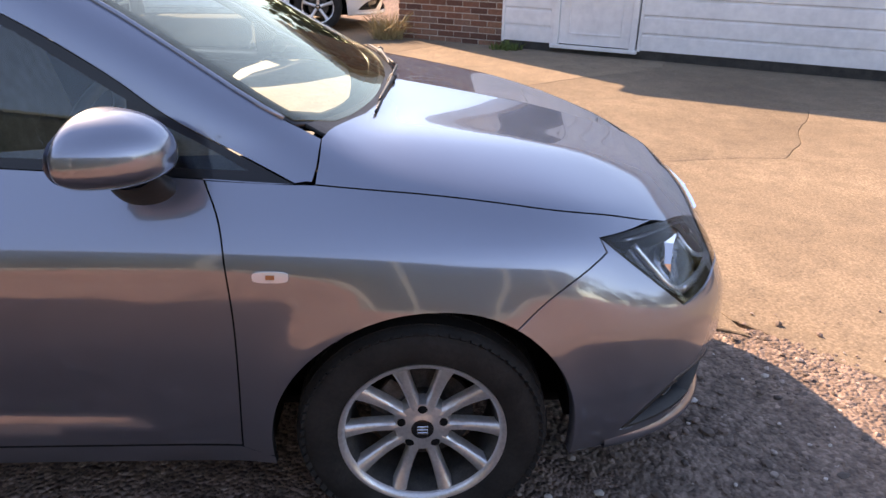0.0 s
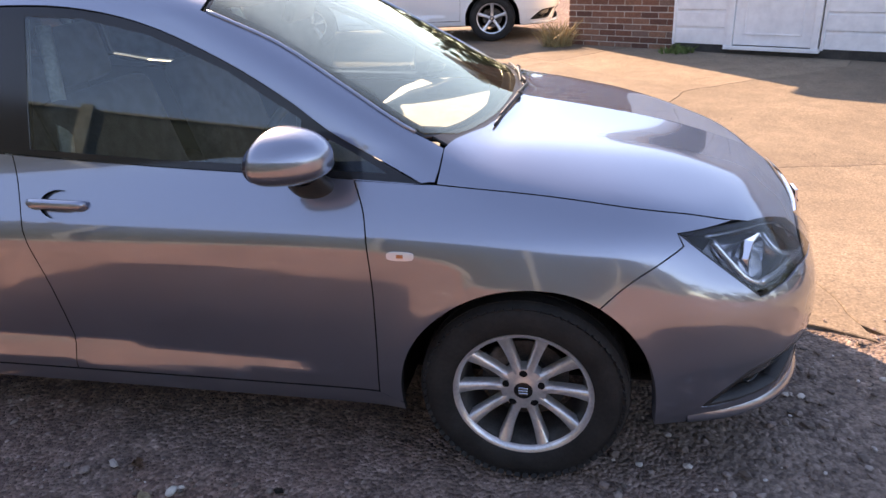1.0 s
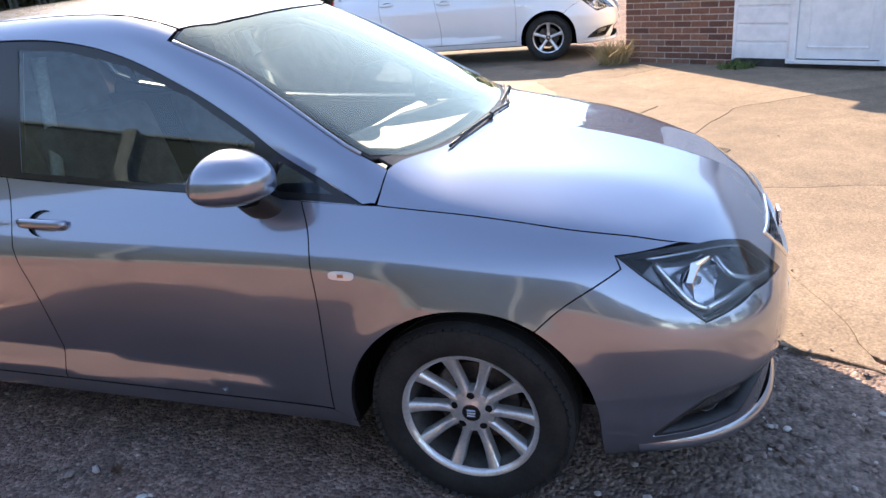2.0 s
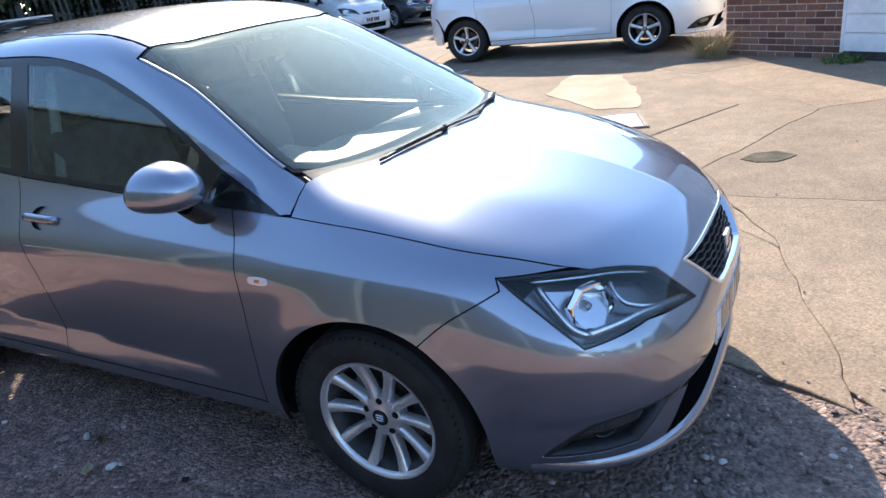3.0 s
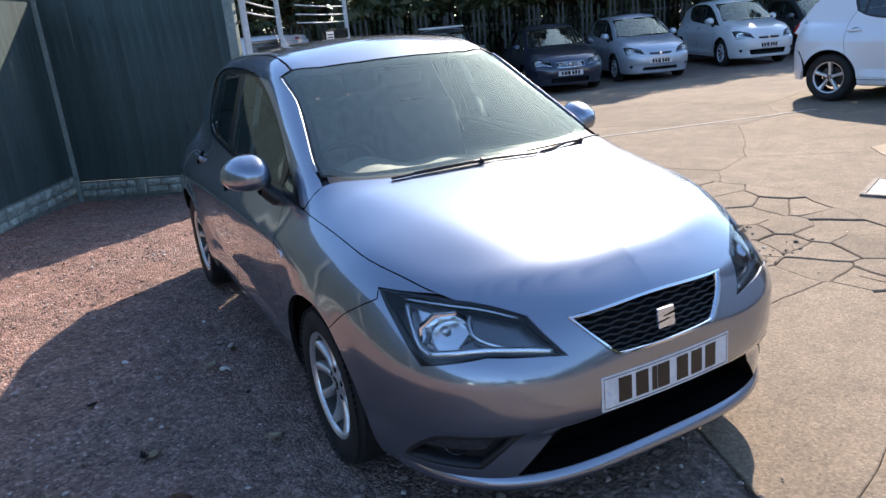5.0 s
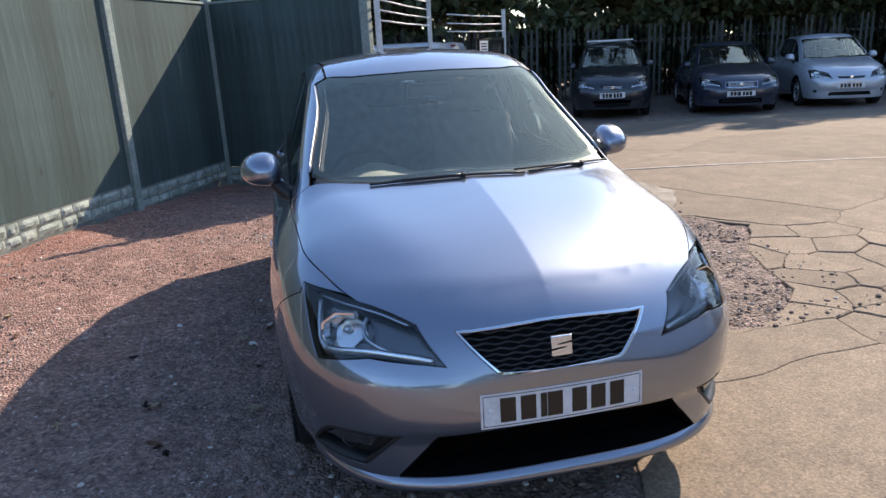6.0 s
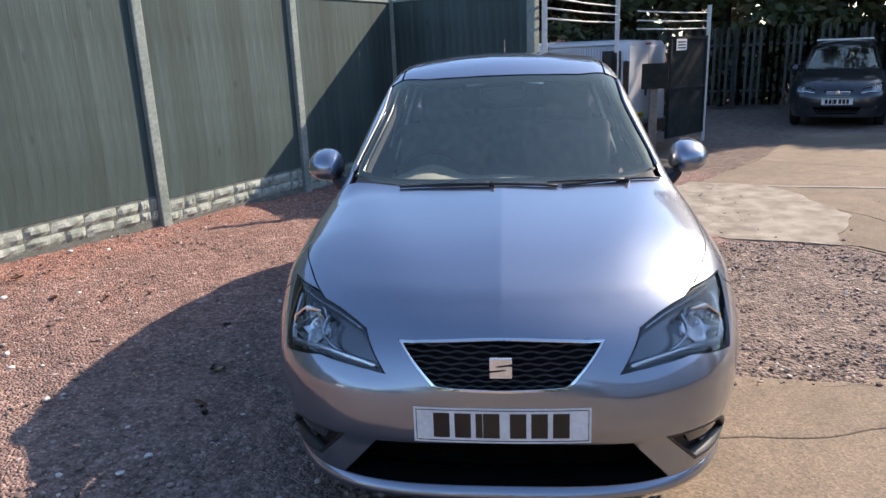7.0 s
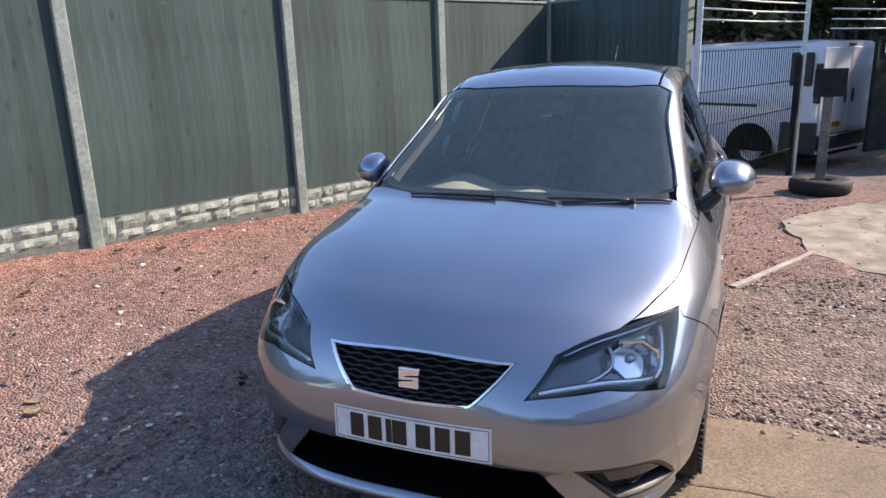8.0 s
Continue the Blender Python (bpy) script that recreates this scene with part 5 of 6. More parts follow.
        box(bm, -0.050, 0.050, -0.060, 0.045, -0.15, TOP - z0 + 0.03, 0.010, 2)
        part("shaft", bm, post_mat, post)


def build_house():
    """The house corner: brick pier, white cladding and a white side door."""
    rng = random.Random(8)
    O = pose(-0.19, 7.5, 0.03, 0, 0, -27)
    mortar = spotted("mortar", (0.40, 0.36, 0.31), (0.55, 0.50, 0.44), 12.0, 0.95)
    m, n, l, b = shader("red_brick", (0.3, 0.12, 0.08), 0.88)
    info = n.new("ShaderNodeObjectInfo")
    v = world_place(n, l)
    c = ramp(n, l, info.outputs["Random"], (0.0, (0.11, 0.046, 0.034)), (0.4, (0.21, 0.086, 0.056)), (0.75, (0.27, 0.125, 0.08)), (1.0, (0.18, 0.105, 0.085)))
    fine = grain(n, l, v, 45.0, 6)
    c = mix(n, l, 0.5, c, ramp(n, l, fine, (0.3, 0.2), (0.7, 0.8)), "OVERLAY")
    l.new(c, b.inputs["Base Color"])
    relief(n, l, b, fine, 0.6, 0.004)
    brick_mat = m
    white = spotted("white_plastic_cladding", (0.70, 0.71, 0.72), (0.80, 0.80, 0.80), 1.5, 0.4, bump=0.03)
    dark = spotted("dark_damp_course_and_gap_shade", (0.03, 0.028, 0.026), (0.06, 0.055, 0.05), 8.0, 0.9)
    H = 2.62
    core = part("wall_house", boxed(0.012, 9.0, 0.002, 5.0, -0.15, H, m=None), mortar)
    core.matrix_basis = O
    tagged(core, "house wall of red brick beside white cladding", "wall", kind="structure")
    bm = boxed(-0.10, 9.1, -0.22, 5.1, H, H + 0.16)
    roof = part("roof_edge", bm, white)
    roof.matrix_basis = O
    tagged(roof, "white fascia under a flat roof edge", "roof", kind="structure")

    def course(length, turn, at, header):
        data = {}
        for z in range(int(H / 0.075)):
            x = 0.0 if z % 2 else -0.1125
            while x < length - 0.02:
                x0, x1 = max(x, 0.0), min(x + 0.215, length)
                if x1 - x0 > 0.03:
                    key = round(x1 - x0, 3)
                    if key not in data:
                        bm = boxed(0, key, -0.005, 0.06, 0, 0.063, 0.003, 1)
                        d = bpy.data.meshes.new("brick")
                        bm.to_mesh(d)
                        bm.free()
                        d.materials.append(brick_mat)
                        data[key] = d
                    br = new("brick", data[key])
                    br.parent = core
                    br.matrix_basis = at @ pose(x0 + rng.uniform(-0.001, 0.001), rng.uniform(-0.003, 0.002), z * 0.075 - 0.06, 0, 0, rng.uniform(-0.5, 0.5))
                x += 0.225

    course(1.44, 0, pose(0, 0, 0), False)
    # cladding boards
    clad = tagged(part("wall_cladding_batten", boxed(1.45, 9.0, -0.012, 0.012, 0.0, H), dark), "dark battens behind the cladding", "wall", kind="structure")
    clad.matrix_basis = O
    for x0, x1 in ((1.45, 2.07), (3.09, 9.0)):
        z, k = 0.115, 0
        while z < H - 0.05:
            bm = bmesh.new()
            h = min(0.195, H - z)
            prof = [(-0.012, z), (-0.040, z + 0.002), (-0.040, z + 0.012), (-0.034, z + h * 0.82), (-0.022, z + h * 0.93), (-0.020, z + h - 0.003), (-0.012, z + h - 0.002)]
            A, B = [bm.verts.new((x0, y, q)) for y, q in prof], [bm.verts.new((x1, y, q)) for y, q in prof]
            for i in range(len(prof) - 1):
                bm.faces.new((A[i], B[i], B[i + 1], A[i + 1]))
            bm.faces.new(A[::-1])
            bm.faces.new(B)
            part("cladding_board", bm, white, clad)
            z += 0.195
    for x in (1.44, 2.055, 3.085):
        part("corner_trim", boxed(x, x + 0.035, -0.052, -0.010, 0.10, H, 0.004, 1), white, clad)
    plinth = tagged(part("plinth", boxed(1.45, 9.0, -0.03, 0.02, -0.10, 0.112), dark), "dark plinth below the cladding", "wall", kind="structure")
    plinth.matrix_basis = O
    door = thing("door_1", "white plastic side door in a white frame", "door", kind="structure")
    door.matrix_basis = O
    fr = part("door_frame", boxed(2.09, 2.16, -0.075, 0.0, 0.10, 2.14, 0.006, 2), white, door)
    part("door_frame", boxed(3.00, 3.07, -0.075, 0.0, 0.10, 2.14, 0.006, 2), white, door)
    part("door_frame", boxed(2.16, 3.00, -0.075, 0.0, 2.07, 2.14, 0.006, 2), white, door)
    part("door_sill", boxed(2.07, 3.09, -0.10, 0.0, 0.075, 0.115, 0.006, 2), white, door)
    part("door_leaf", boxed(2.163, 2.997, -0.048, -0.005, 0.125, 2.065, 0.004, 1), white, door)
    for x0, x1, z0, z1 in ((2.27, 2.29, 0.24, 0.95), (2.87, 2.89, 0.24, 0.95), (2.27, 2.89, 0.24, 0.26), (2.27, 2.89, 0.93, 0.95)):
        part("door_moulding", boxed(x0, x1, -0.058, -0.046, z0, z1, 0.004, 2), white, door)
    # dark strip in the slit below the leaf, standing for its shade
    part("threshold_gap", boxed(2.17, 2.99, -0.052, -0.03, 0.115, 0.124), dark, door)


def build_plants():
    """Dry grass at the brick corner and a green weed at the wall's foot."""
    straw = spotted("dry_grass", (0.30, 0.21, 0.10), (0.50, 0.38, 0.20), 9.0, 0.9)
    weed_green = spotted("weed_leaves", (0.05, 0.09, 0.02), (0.12, 0.19, 0.05), 12.0, 0.7)
    rng = random.Random(5)
    for name, label, at, mat, count, h, spread in (("dry_grass_tuft", "tuft of dry yellow grass at the foot of the brick corner", (-0.33, 7.32), straw, 260, 0.50, 0.20), ("green_weed", "small green weed growing at the foot of the wall", (1.12, 6.62), weed_green, 90, 0.17, 0.20)):
        bm = bmesh.new()
        z0 = float(ground_z(*at))
        for _ in range(count):
            a, r = rng.uniform(0, 6.3), spread * rng.random() ** 0.7
            p = Vector((at[0] + r * math.cos(a), at[1] + r * math.sin(a) * 0.6, z0 - 0.01))
            lean = Vector((rng.gauss(0, 0.35), rng.gauss(0, 0.35), 1)).normalized()
            hh, w = h * rng.uniform(0.4, 1.0), rng.uniform(0.003, 0.007) if mat is straw else rng.uniform(0.008, 0.018)
            side = lean.cross(Vector((rng.uniform(-1, 1), rng.uniform(-1, 1), 0.1))).normalized() * w
            bend = Vector((rng.gauss(0, 0.25), rng.gauss(0, 0.25), -0.15)) * hh
            q = [bm.verts.new(p + s * side * k + lean * hh * t + bend * t * t) for t, k in ((0, 0.7), (0.5, 1.0), (1.0, 0.15)) for s in (-1, 1)]
            bm.faces.new((q[0], q[1], q[3], q[2]))
            bm.faces.new((q[2], q[3], q[5], q[4]))
        tagged(part(name, bm, mat), label, "plant")


def build_trees():
    rng = np.random.RandomState(21)
    bark = spotted("tree_bark", (0.035, 0.028, 0.022), (0.09, 0.075, 0.06), 6.0, 0.95, bump=0.9)
    m, n, l, b = shader("tree_leaves", (0.07, 0.10, 0.03), 0.6)
    g = n.new("ShaderNodeNewGeometry")
    l.new(ramp(n, l, g.outputs["Random Per Island"], (0.0, (0.026, 0.036, 0.012)), (0.5, (0.052, 0.066, 0.022)), (0.85, (0.085, 0.092, 0.036)), (1.0, (0.15, 0.11, 0.05))), b.inputs["Base Color"])
    b.inputs["Transmission Weight"].default_value = 0.0
    leaf_mat = m

    def leaves(centres, radii, count, size, name, parent):
        k = rng.randint(0, len(centres), count)
        d = rng.normal(size=(count, 3))
        d /= np.linalg.norm(d, axis=1, keepdims=True)
        p = centres[k] + d * radii[k][:, None] * (0.55 + 0.5 * rng.rand(count, 1)) * np.array([1, 1, 0.8])
        u = rng.normal(size=(count, 3))
        u /= np.linalg.norm(u, axis=1, keepdims=True)
        w = np.cross(u, rng.normal(size=(count, 3)))
        w /= np.linalg.norm(w, axis=1, keepdims=True)
        s = size * (0.6 + 0.8 * rng.rand(count, 1))
        v = np.stack([p - u * s, p + w * s * 0.45, p + u * s, p - w * s * 0.45], 1).reshape(-1, 3)
        f = np.arange(4 * count).reshape(-1, 4)
        data = bpy.data.meshes.new(name)
        data.from_pydata(v.tolist(), [], f.tolist())
        data.materials.append(leaf_mat)
        ob = new(name, data)
        ob.parent = parent
        return ob

    along = Vector((0.20, 0.98, 0))
    # from k = 9: a back row, added so its shade reaches palisade and cars
    for k in range(17):
        base = Vector((-19.4 if k < 9 else -24.5, 1.0, 0)) + along * (k * 3.6 - 9.0 if k < 9 else (k - 9) * 3.9 - 2.0) + Vector((rng.uniform(-1.2, 0.6), 0, 0))
        h = rng.uniform(8.0, 9.6) if k < 9 else rng.uniform(10.0, 12.0)
        tree = thing("tree", "tall dark-leaved tree behind the palisade fence", "tree", (base.x, base.y, float(ground_z(base.x, base.y))), rng.uniform(0, 360), "trees behind the yard")
        bm = bmesh.new()
        tube(bm, [(0, 0, -0.2), (0.08, 0.05, h * 0.2), (0.0, 0.15, h * 0.45), (0.1, 0.1, h * 0.75)], [0.26, 0.20, 0.14, 0.05], 10)
        centres, radii = [], []
        for i in range(9):
            a = i * 2.4 + rng.uniform(-0.4, 0.4)
            z = h * (0.24 + 0.06 * i)
            r = rng.uniform(1.5, 2.6) * (1 - 0.03 * i)
            end = (r * math.cos(a), r * math.sin(a), z + rng.uniform(0.5, 1.3))
            tube(bm, [(0.05, 0.1, z), (0.5 * end[0], 0.5 * end[1], z + 0.35), end], [0.08, 0.05, 0.02], 6)
            for _ in range(4):
                centres.append(np.array(end) * np.array([1, 1, 1]) + rng.normal(size=3) * 0.75)
                radii.append(rng.uniform(0.5, 1.0))
        for _ in range(8):
            centres.append(np.array([rng.normal() * 0.9, rng.normal() * 0.9, h * rng.uniform(0.7, 1.0)]))
            radii.append(rng.uniform(0.6, 1.1))
        part("trunk", smooth(bm), bark, tree)
        leaves(np.array(centres), np.array(radii), 12000, 0.15, "crown", tree)
    # undergrowth along the palisade, and the far woods that close the place
    c = np.array([np.array([-18.2, 1.0, 0.5]) + np.array([0.20, 0.98, 0]) * t + np.array([rng.normal() * 0.5 - 0.6, 0, 5.5 * rng.rand() ** 1.6 - 0.3]) for t in np.linspace(-12, 30, 620)])
    hedge = leaves(c, rng.uniform(0.4, 0.9, len(c)), 80000, 0.15, "undergrowth", None)
    tagged(hedge, "dark undergrowth behind the palisade fence", "bushes", kind="stuff")
    rust = spotted("rust_red_leaves", (0.20, 0.07, 0.045), (0.42, 0.20, 0.14), 3.0, 0.7)
    c = np.array([(-14.2 + 0.45 * rng.normal(), 0.55 + 0.35 * rng.normal(), 1.45 + 0.40 * rng.rand()) for _ in range(40)])
    shrub = thing("red_shrub", "rust-red shrub beyond the mesh fence", "shrub", (-14.2, 0.55, float(ground_z(-14.2, 0.55))))
    crown = leaves(c - np.array([-14.2, 0.55, 0]), rng.uniform(0.15, 0.35, 40), 2600, 0.09, "crown", shrub)
    crown.data.materials[0] = rust
    bm = bmesh.new()
    for k in range(7):
        a = 0.9 * k
        tube(bm, [(0.05 * math.cos(a), 0.05 * math.sin(a), -0.1), (0.3 * math.cos(a), 0.4 * math.sin(a), 0.8), (0.5 * math.cos(a), 0.8 * math.sin(a), 1.6)], [0.03, 0.02, 0.008], 6)
    part("stems", smooth(bm), bark, shrub)
    ang = rng.uniform(0, 2 * np.pi, 420)
    dist = rng.uniform(45, 62, 420)
    c = np.stack([dist * np.cos(ang), dist * np.sin(ang), rng.uniform(0.5, 9.0, 420)], 1)
    sector = (np.cos(ang - math.atan2(SUN.y, SUN.x)) > 0.86)
    c[:, 2] *= np.where(sector, 0.7, 1.0)
    woods = leaves(c, rng.uniform(2.0, 4.0, 420), 30000, 0.75, "far_woods", None)
    tagged(woods, "distant belt of dark trees round the yard", "woods", kind="stuff")


def build_palisade():
    steel = spotted("weathered_grey_steel", (0.045, 0.040, 0.035), (0.105, 0.094, 0.084), 6.0, 0.75, 0.2)
    fence = thing("palisade_fence", "grey steel palisade fence with pointed pales", "fence", (-17.0, 1.0, -0.2), math.degrees(math.atan2(0.98, 0.20)))
    bm = bmesh.new()
    q = [(-0.034, 0.0, 0.12), (0.0, -0.02, 0.12), (0.034, 0.0, 0.12), (-0.034, 0.0, 1.92), (0.0, -0.02, 1.92), (0.034, 0.0, 1.92), (-0.012, -0.01, 2.0), (0.012, -0.01, 2.0)]
    v = [bm.verts.new(p) for p in q]
    for f in ((0, 1, 4, 3), (1, 2, 5, 4), (3, 4, 6), (4, 7, 6), (4, 5, 7)):
        bm.faces.new([v[i] for i in f])
    bmesh.ops.solidify(bm, geom=bm.faces[:], thickness=0.004)
    data = bpy.data.meshes.new("pale")
    bm.to_mesh(data)
    bm.free()
    data.materials.append(steel)
    for k in range(230):
        p = new("pale", data)
        p.parent = fence
        p.matrix_basis = pose(-9.0 + 0.15 * k, -0.03, 0.0, 0, 0, 0)
    for z in (0.45, 1.55):
        part("rail", boxed(-9.2, 25.6, 0.0, 0.05, z, z + 0.05), steel, fence)
    for k in range(13):
        part("post", boxed(-9.1 + 2.75 * k, -9.0 + 2.75 * k, 0.05, 0.15, -0.1, 1.9), steel, fence)


def build_gateway():
    pale = spotted("pale_painted_steel", (0.45, 0.46, 0.46), (0.60, 0.61, 0.60), 6.0, 0.5)
    dark = spotted("dark_green_steel", (0.012, 0.015, 0.014), (0.024, 0.028, 0.026), 6.0, 0.85, Specular_IOR_Level=0.2)
    E_, G2, G3 = Vector((-5.42, 0.42, 0)), Vector((-8.25, 1.60, 0)), Vector((-10.3, 3.42, 0))
    for p, top in ((E_, 2.75), (G2, 2.5), (G3, 2.08)):
        post = thing("gate_post", "pale painted steel gate post", "post", (p.x, p.y, float(ground_z(p.x, p.y))), 0, "gate posts")
        part("shaft", boxed(-0.03, 0.03, -0.03, 0.03, -0.1, top - float(ground_z(p.x, p.y)), 0.006, 2), pale, post)
        part("cap", boxed(-0.035, 0.035, -0.035, 0.035, top - float(ground_z(p.x, p.y)), top - float(ground_z(p.x, p.y)) + 0.012, 0.004, 1), pale, post)
    wires = thing("top_rails", "pale steel rails strung between the gate posts", "rail")
    for a, b, zs in ((E_, G2, (1.82, 1.93, 2.04, 2.15)), (G2 + Vector((-0.1, 0.3, 0)), G3, (1.72, 1.84, 1.97))):
        for z in zs:
            part("rail", smooth(tube(bmesh.new(), [(a.x, a.y, z), ((a.x + b.x) / 2, (a.y + b.y) / 2, z - 0.012), (b.x, b.y, z)], 0.010, 8)), pale, wires)
    d = G2 - E_
    mesh = thing("mesh_panel", "dark welded mesh fence panel beside the gate", "fence", (E_.x, E_.y, 0.0), math.degrees(math.atan2(d.y, d.x)))
    L = d.length - 0.12
    for k in range(int(L / 0.072)):
        x = 0.06 + 0.072 * k
        z0 = float(ground_z(*(E_ + d * (x / d.length)).xy))
        part("upright_wire", tube(bmesh.new(), [(x, 0, z0 + 0.05), (x, 0, 1.52)], 0.0045, 5), dark, mesh)
    for z in (0.18, 0.72, 1.08, 1.50):
        part("cross_wire", tube(bmesh.new(), [(0.05, 0, z), (L, 0, z)], 0.007, 5), dark, mesh)
    part("end_post", boxed(L - 0.05, L + 0.02, -0.035, 0.035, -0.35, 1.40, 0.004, 1), dark, mesh)
    # the solid gate leaf with a white notice
    d = G2 - G3
    leaf = thing("gate_leaf", "dark sheeted gate leaf standing beside its post", "gate", (G3.x, G3.y, -0.1), math.degrees(math.atan2(d.y, d.x)))
    part("sheet", boxed(0.05, 1.25, -0.012, 0.012, 0.12, 1.66, 0.003, 1), dark, leaf)
    for x in (0.05, 1.20):
        part("stile", boxed(x, x + 0.05, -0.03, 0.03, 0.08, 1.70, 0.004, 1), dark, leaf)
    for z in (0.08, 0.85, 1.65):
        part("stile", boxed(0.1, 1.2, -0.028, 0.028, z, z + 0.05, 0.004, 1), dark, leaf)
    notice = thing("notice", "small white notice fixed to the gate leaf", "sign", (G3.x, G3.y, -0.1), math.degrees(math.atan2(d.y, d.x)))
    part("board", boxed(0.78, 1.10, 0.032, 0.040, 1.48, 1.66), PLATE_WHITE, notice)
    for k in range(3):
        part("text_bar", boxed(0.82, 1.06, 0.040, 0.0415, 1.51 + 0.045 * k, 1.53 + 0.045 * k), dark, notice)
    # free-standing sign on a tyre foot
    sign = thing("standing_sign", "dark square sign on a post set in a tyre", "sign", (-5.95, 1.72, float(ground_z(-5.95, 1.72))))
    part("sign_board", boxed(-0.012, 0.012, -0.155, 0.155, 1.02, 1.31, 0.004, 1, pose(0, 0, 0, 0, 0, 6)), dark, sign)
    part("post", boxed(-0.055, -0.012, -0.045, 0.045, 0.06, 1.25, 0.004, 1, pose(0, 0, 0, 0, 0, 6)), spotted("weathered_post", (0.08, 0.075, 0.07), (0.16, 0.15, 0.14), 5.0, 0.8), sign)
    part("tyre_foot", smooth(lathe(bmesh.new(), [(0.12, 0.02), (0.16, 0.0), (0.27, 0.0), (0.305, 0.03), (0.31, 0.09), (0.305, 0.14), (0.27, 0.165), (0.16, 0.16), (0.12, 0.14)], 40), 60), RUBBER, sign)
    part("concrete_fill", lathe(bmesh.new(), [(0.0, 0.12), (0.13, 0.12), (0.135, 0.02)], 30), CONCRETE, sign)


def build_manhole():
    at = (-0.66, 4.02)
    cover = thing("manhole_cover", "pale concrete-filled manhole cover in a metal frame", "manhole", (*at, float(ground_z(*at)) + 0.004), 22)
    pale = spotted("pale_mortar_fill", (0.42, 0.39, 0.35), (0.82, 0.80, 0.77), 9.0, 0.85, bump=0.9)
    iron = spotted("worn_iron", (0.16, 0.13, 0.11), (0.27, 0.23, 0.20), 12.0, 0.8)
    part("fill", boxed(-0.25, 0.25, -0.25, 0.25, -0.03, 0.016, 0.004, 1), pale, cover)
    for x0, x1, y0, y1 in ((-0.29, 0.29, -0.29, -0.255), (-0.29, 0.29, 0.255, 0.29), (-0.29, -0.255, -0.255, 0.255), (0.255, 0.29, -0.255, 0.255)):
        part("frame_bar", boxed(x0, x1, y0, y1, -0.03, 0.019, 0.003, 1), iron, cover)


def build_paving():
    """Worn concrete: large slabs, and a field broken into small pieces."""
    rng = np.random.RandomState(12)
    pave = tagged(new("pavement"), "worn concrete paving, cracked into pieces beside the gravel", "pavement", kind="structure")
    seeds = []
    lo, hi = np.min(PAVED, 0), np.max(PAVED, 0)
    for gap, tries, area_of in ((0.21, 130, CRACKED), (1.6, 260, PAVED)):
        for _ in range(tries):
            p = rng.uniform(np.min(area_of, 0), np.max(area_of, 0))
            if not within(p[None], area_of)[0]:
                continue
            if area_of is PAVED and (within(p[None], shrunk(CRACKED, -0.45))[0]):
                continue
            if all(math.hypot(p[0] - s[0], p[1] - s[1]) > gap for s in seeds):
                seeds.append(tuple(p))
    k0, k1 = PAVED.index((1.34, 0.16)), PAVED.index((-2.62, 2.45))
    inner_field = PAVED[k0 + 1:k1] + ARC[::-1]
    outer_field = PAVED[:k0 + 1] + ARC[1:] + PAVED[k1 + 1:]
    for k, s in enumerate(seeds):
        inside = within(np.array([s]), inner_field)[0]
        loop = list(inner_field if inside else outer_field)
        same = [o for o in seeds if within(np.array([o]), inner_field)[0] == inside]
        for o in sorted(same, key=lambda o: (o[0] - s[0]) ** 2 + (o[1] - s[1]) ** 2)[1:26]:
            loop = clipped(loop, ((s[0] + o[0]) / 2, (s[1] + o[1]) / 2), (o[0] - s[0], o[1] - s[1]))
            if len(loop) < 3:
                break
        if len(loop) < 3 or abs(area(loop)) < 0.004:
            continue
        small = abs(area(loop)) < 0.4
        loop = shrunk(ragged(loop), rng.uniform(0.001, 0.003) if small else 0.0015)
        if len(loop) < 4:
            continue
        q = np.array(loop)
        lift = rng.uniform(-0.006, 0.006) if small else 0.002 * rng.rand()
        tilt = rng.normal(size=2) * (0.008 if small else 0.0)
        z = ground_z(q[:, 0], q[:, 1]) + 0.005 + lift + (q - q.mean(0)) @ tilt
        inner = np.array(shrunk(loop, 0.008 if small else 0.005))
        bm = bmesh.new()
        if len(inner) == len(q):
            top = [bm.verts.new((*p, h)) for p, h in zip(inner, z)]
            edge = [bm.verts.new((*p, h - (0.006 if small else 0.003))) for p, h in zip(q, z)]
        else:
            top = edge = [bm.verts.new((*p, h)) for p, h in zip(q, z)]
        low = [bm.verts.new((*p, h - 0.06)) for p, h in zip(q, z)]
        n = len(q)
        bm.faces.new(top)
        for i in range(n):
            if edge is not top:
                bm.faces.new((top[i], edge[i], edge[(i + 1) % n], top[(i + 1) % n]))
            bm.faces.new((edge[i], low[i], low[(i + 1) % n], edge[(i + 1) % n]))
        bmesh.ops.triangulate(bm, faces=[f for f in bm.faces if len(f.verts) > 4])
        bmesh.ops.recalc_face_normals(bm, faces=bm.faces)
        part("concrete_piece", bm, CONCRETE, pave)



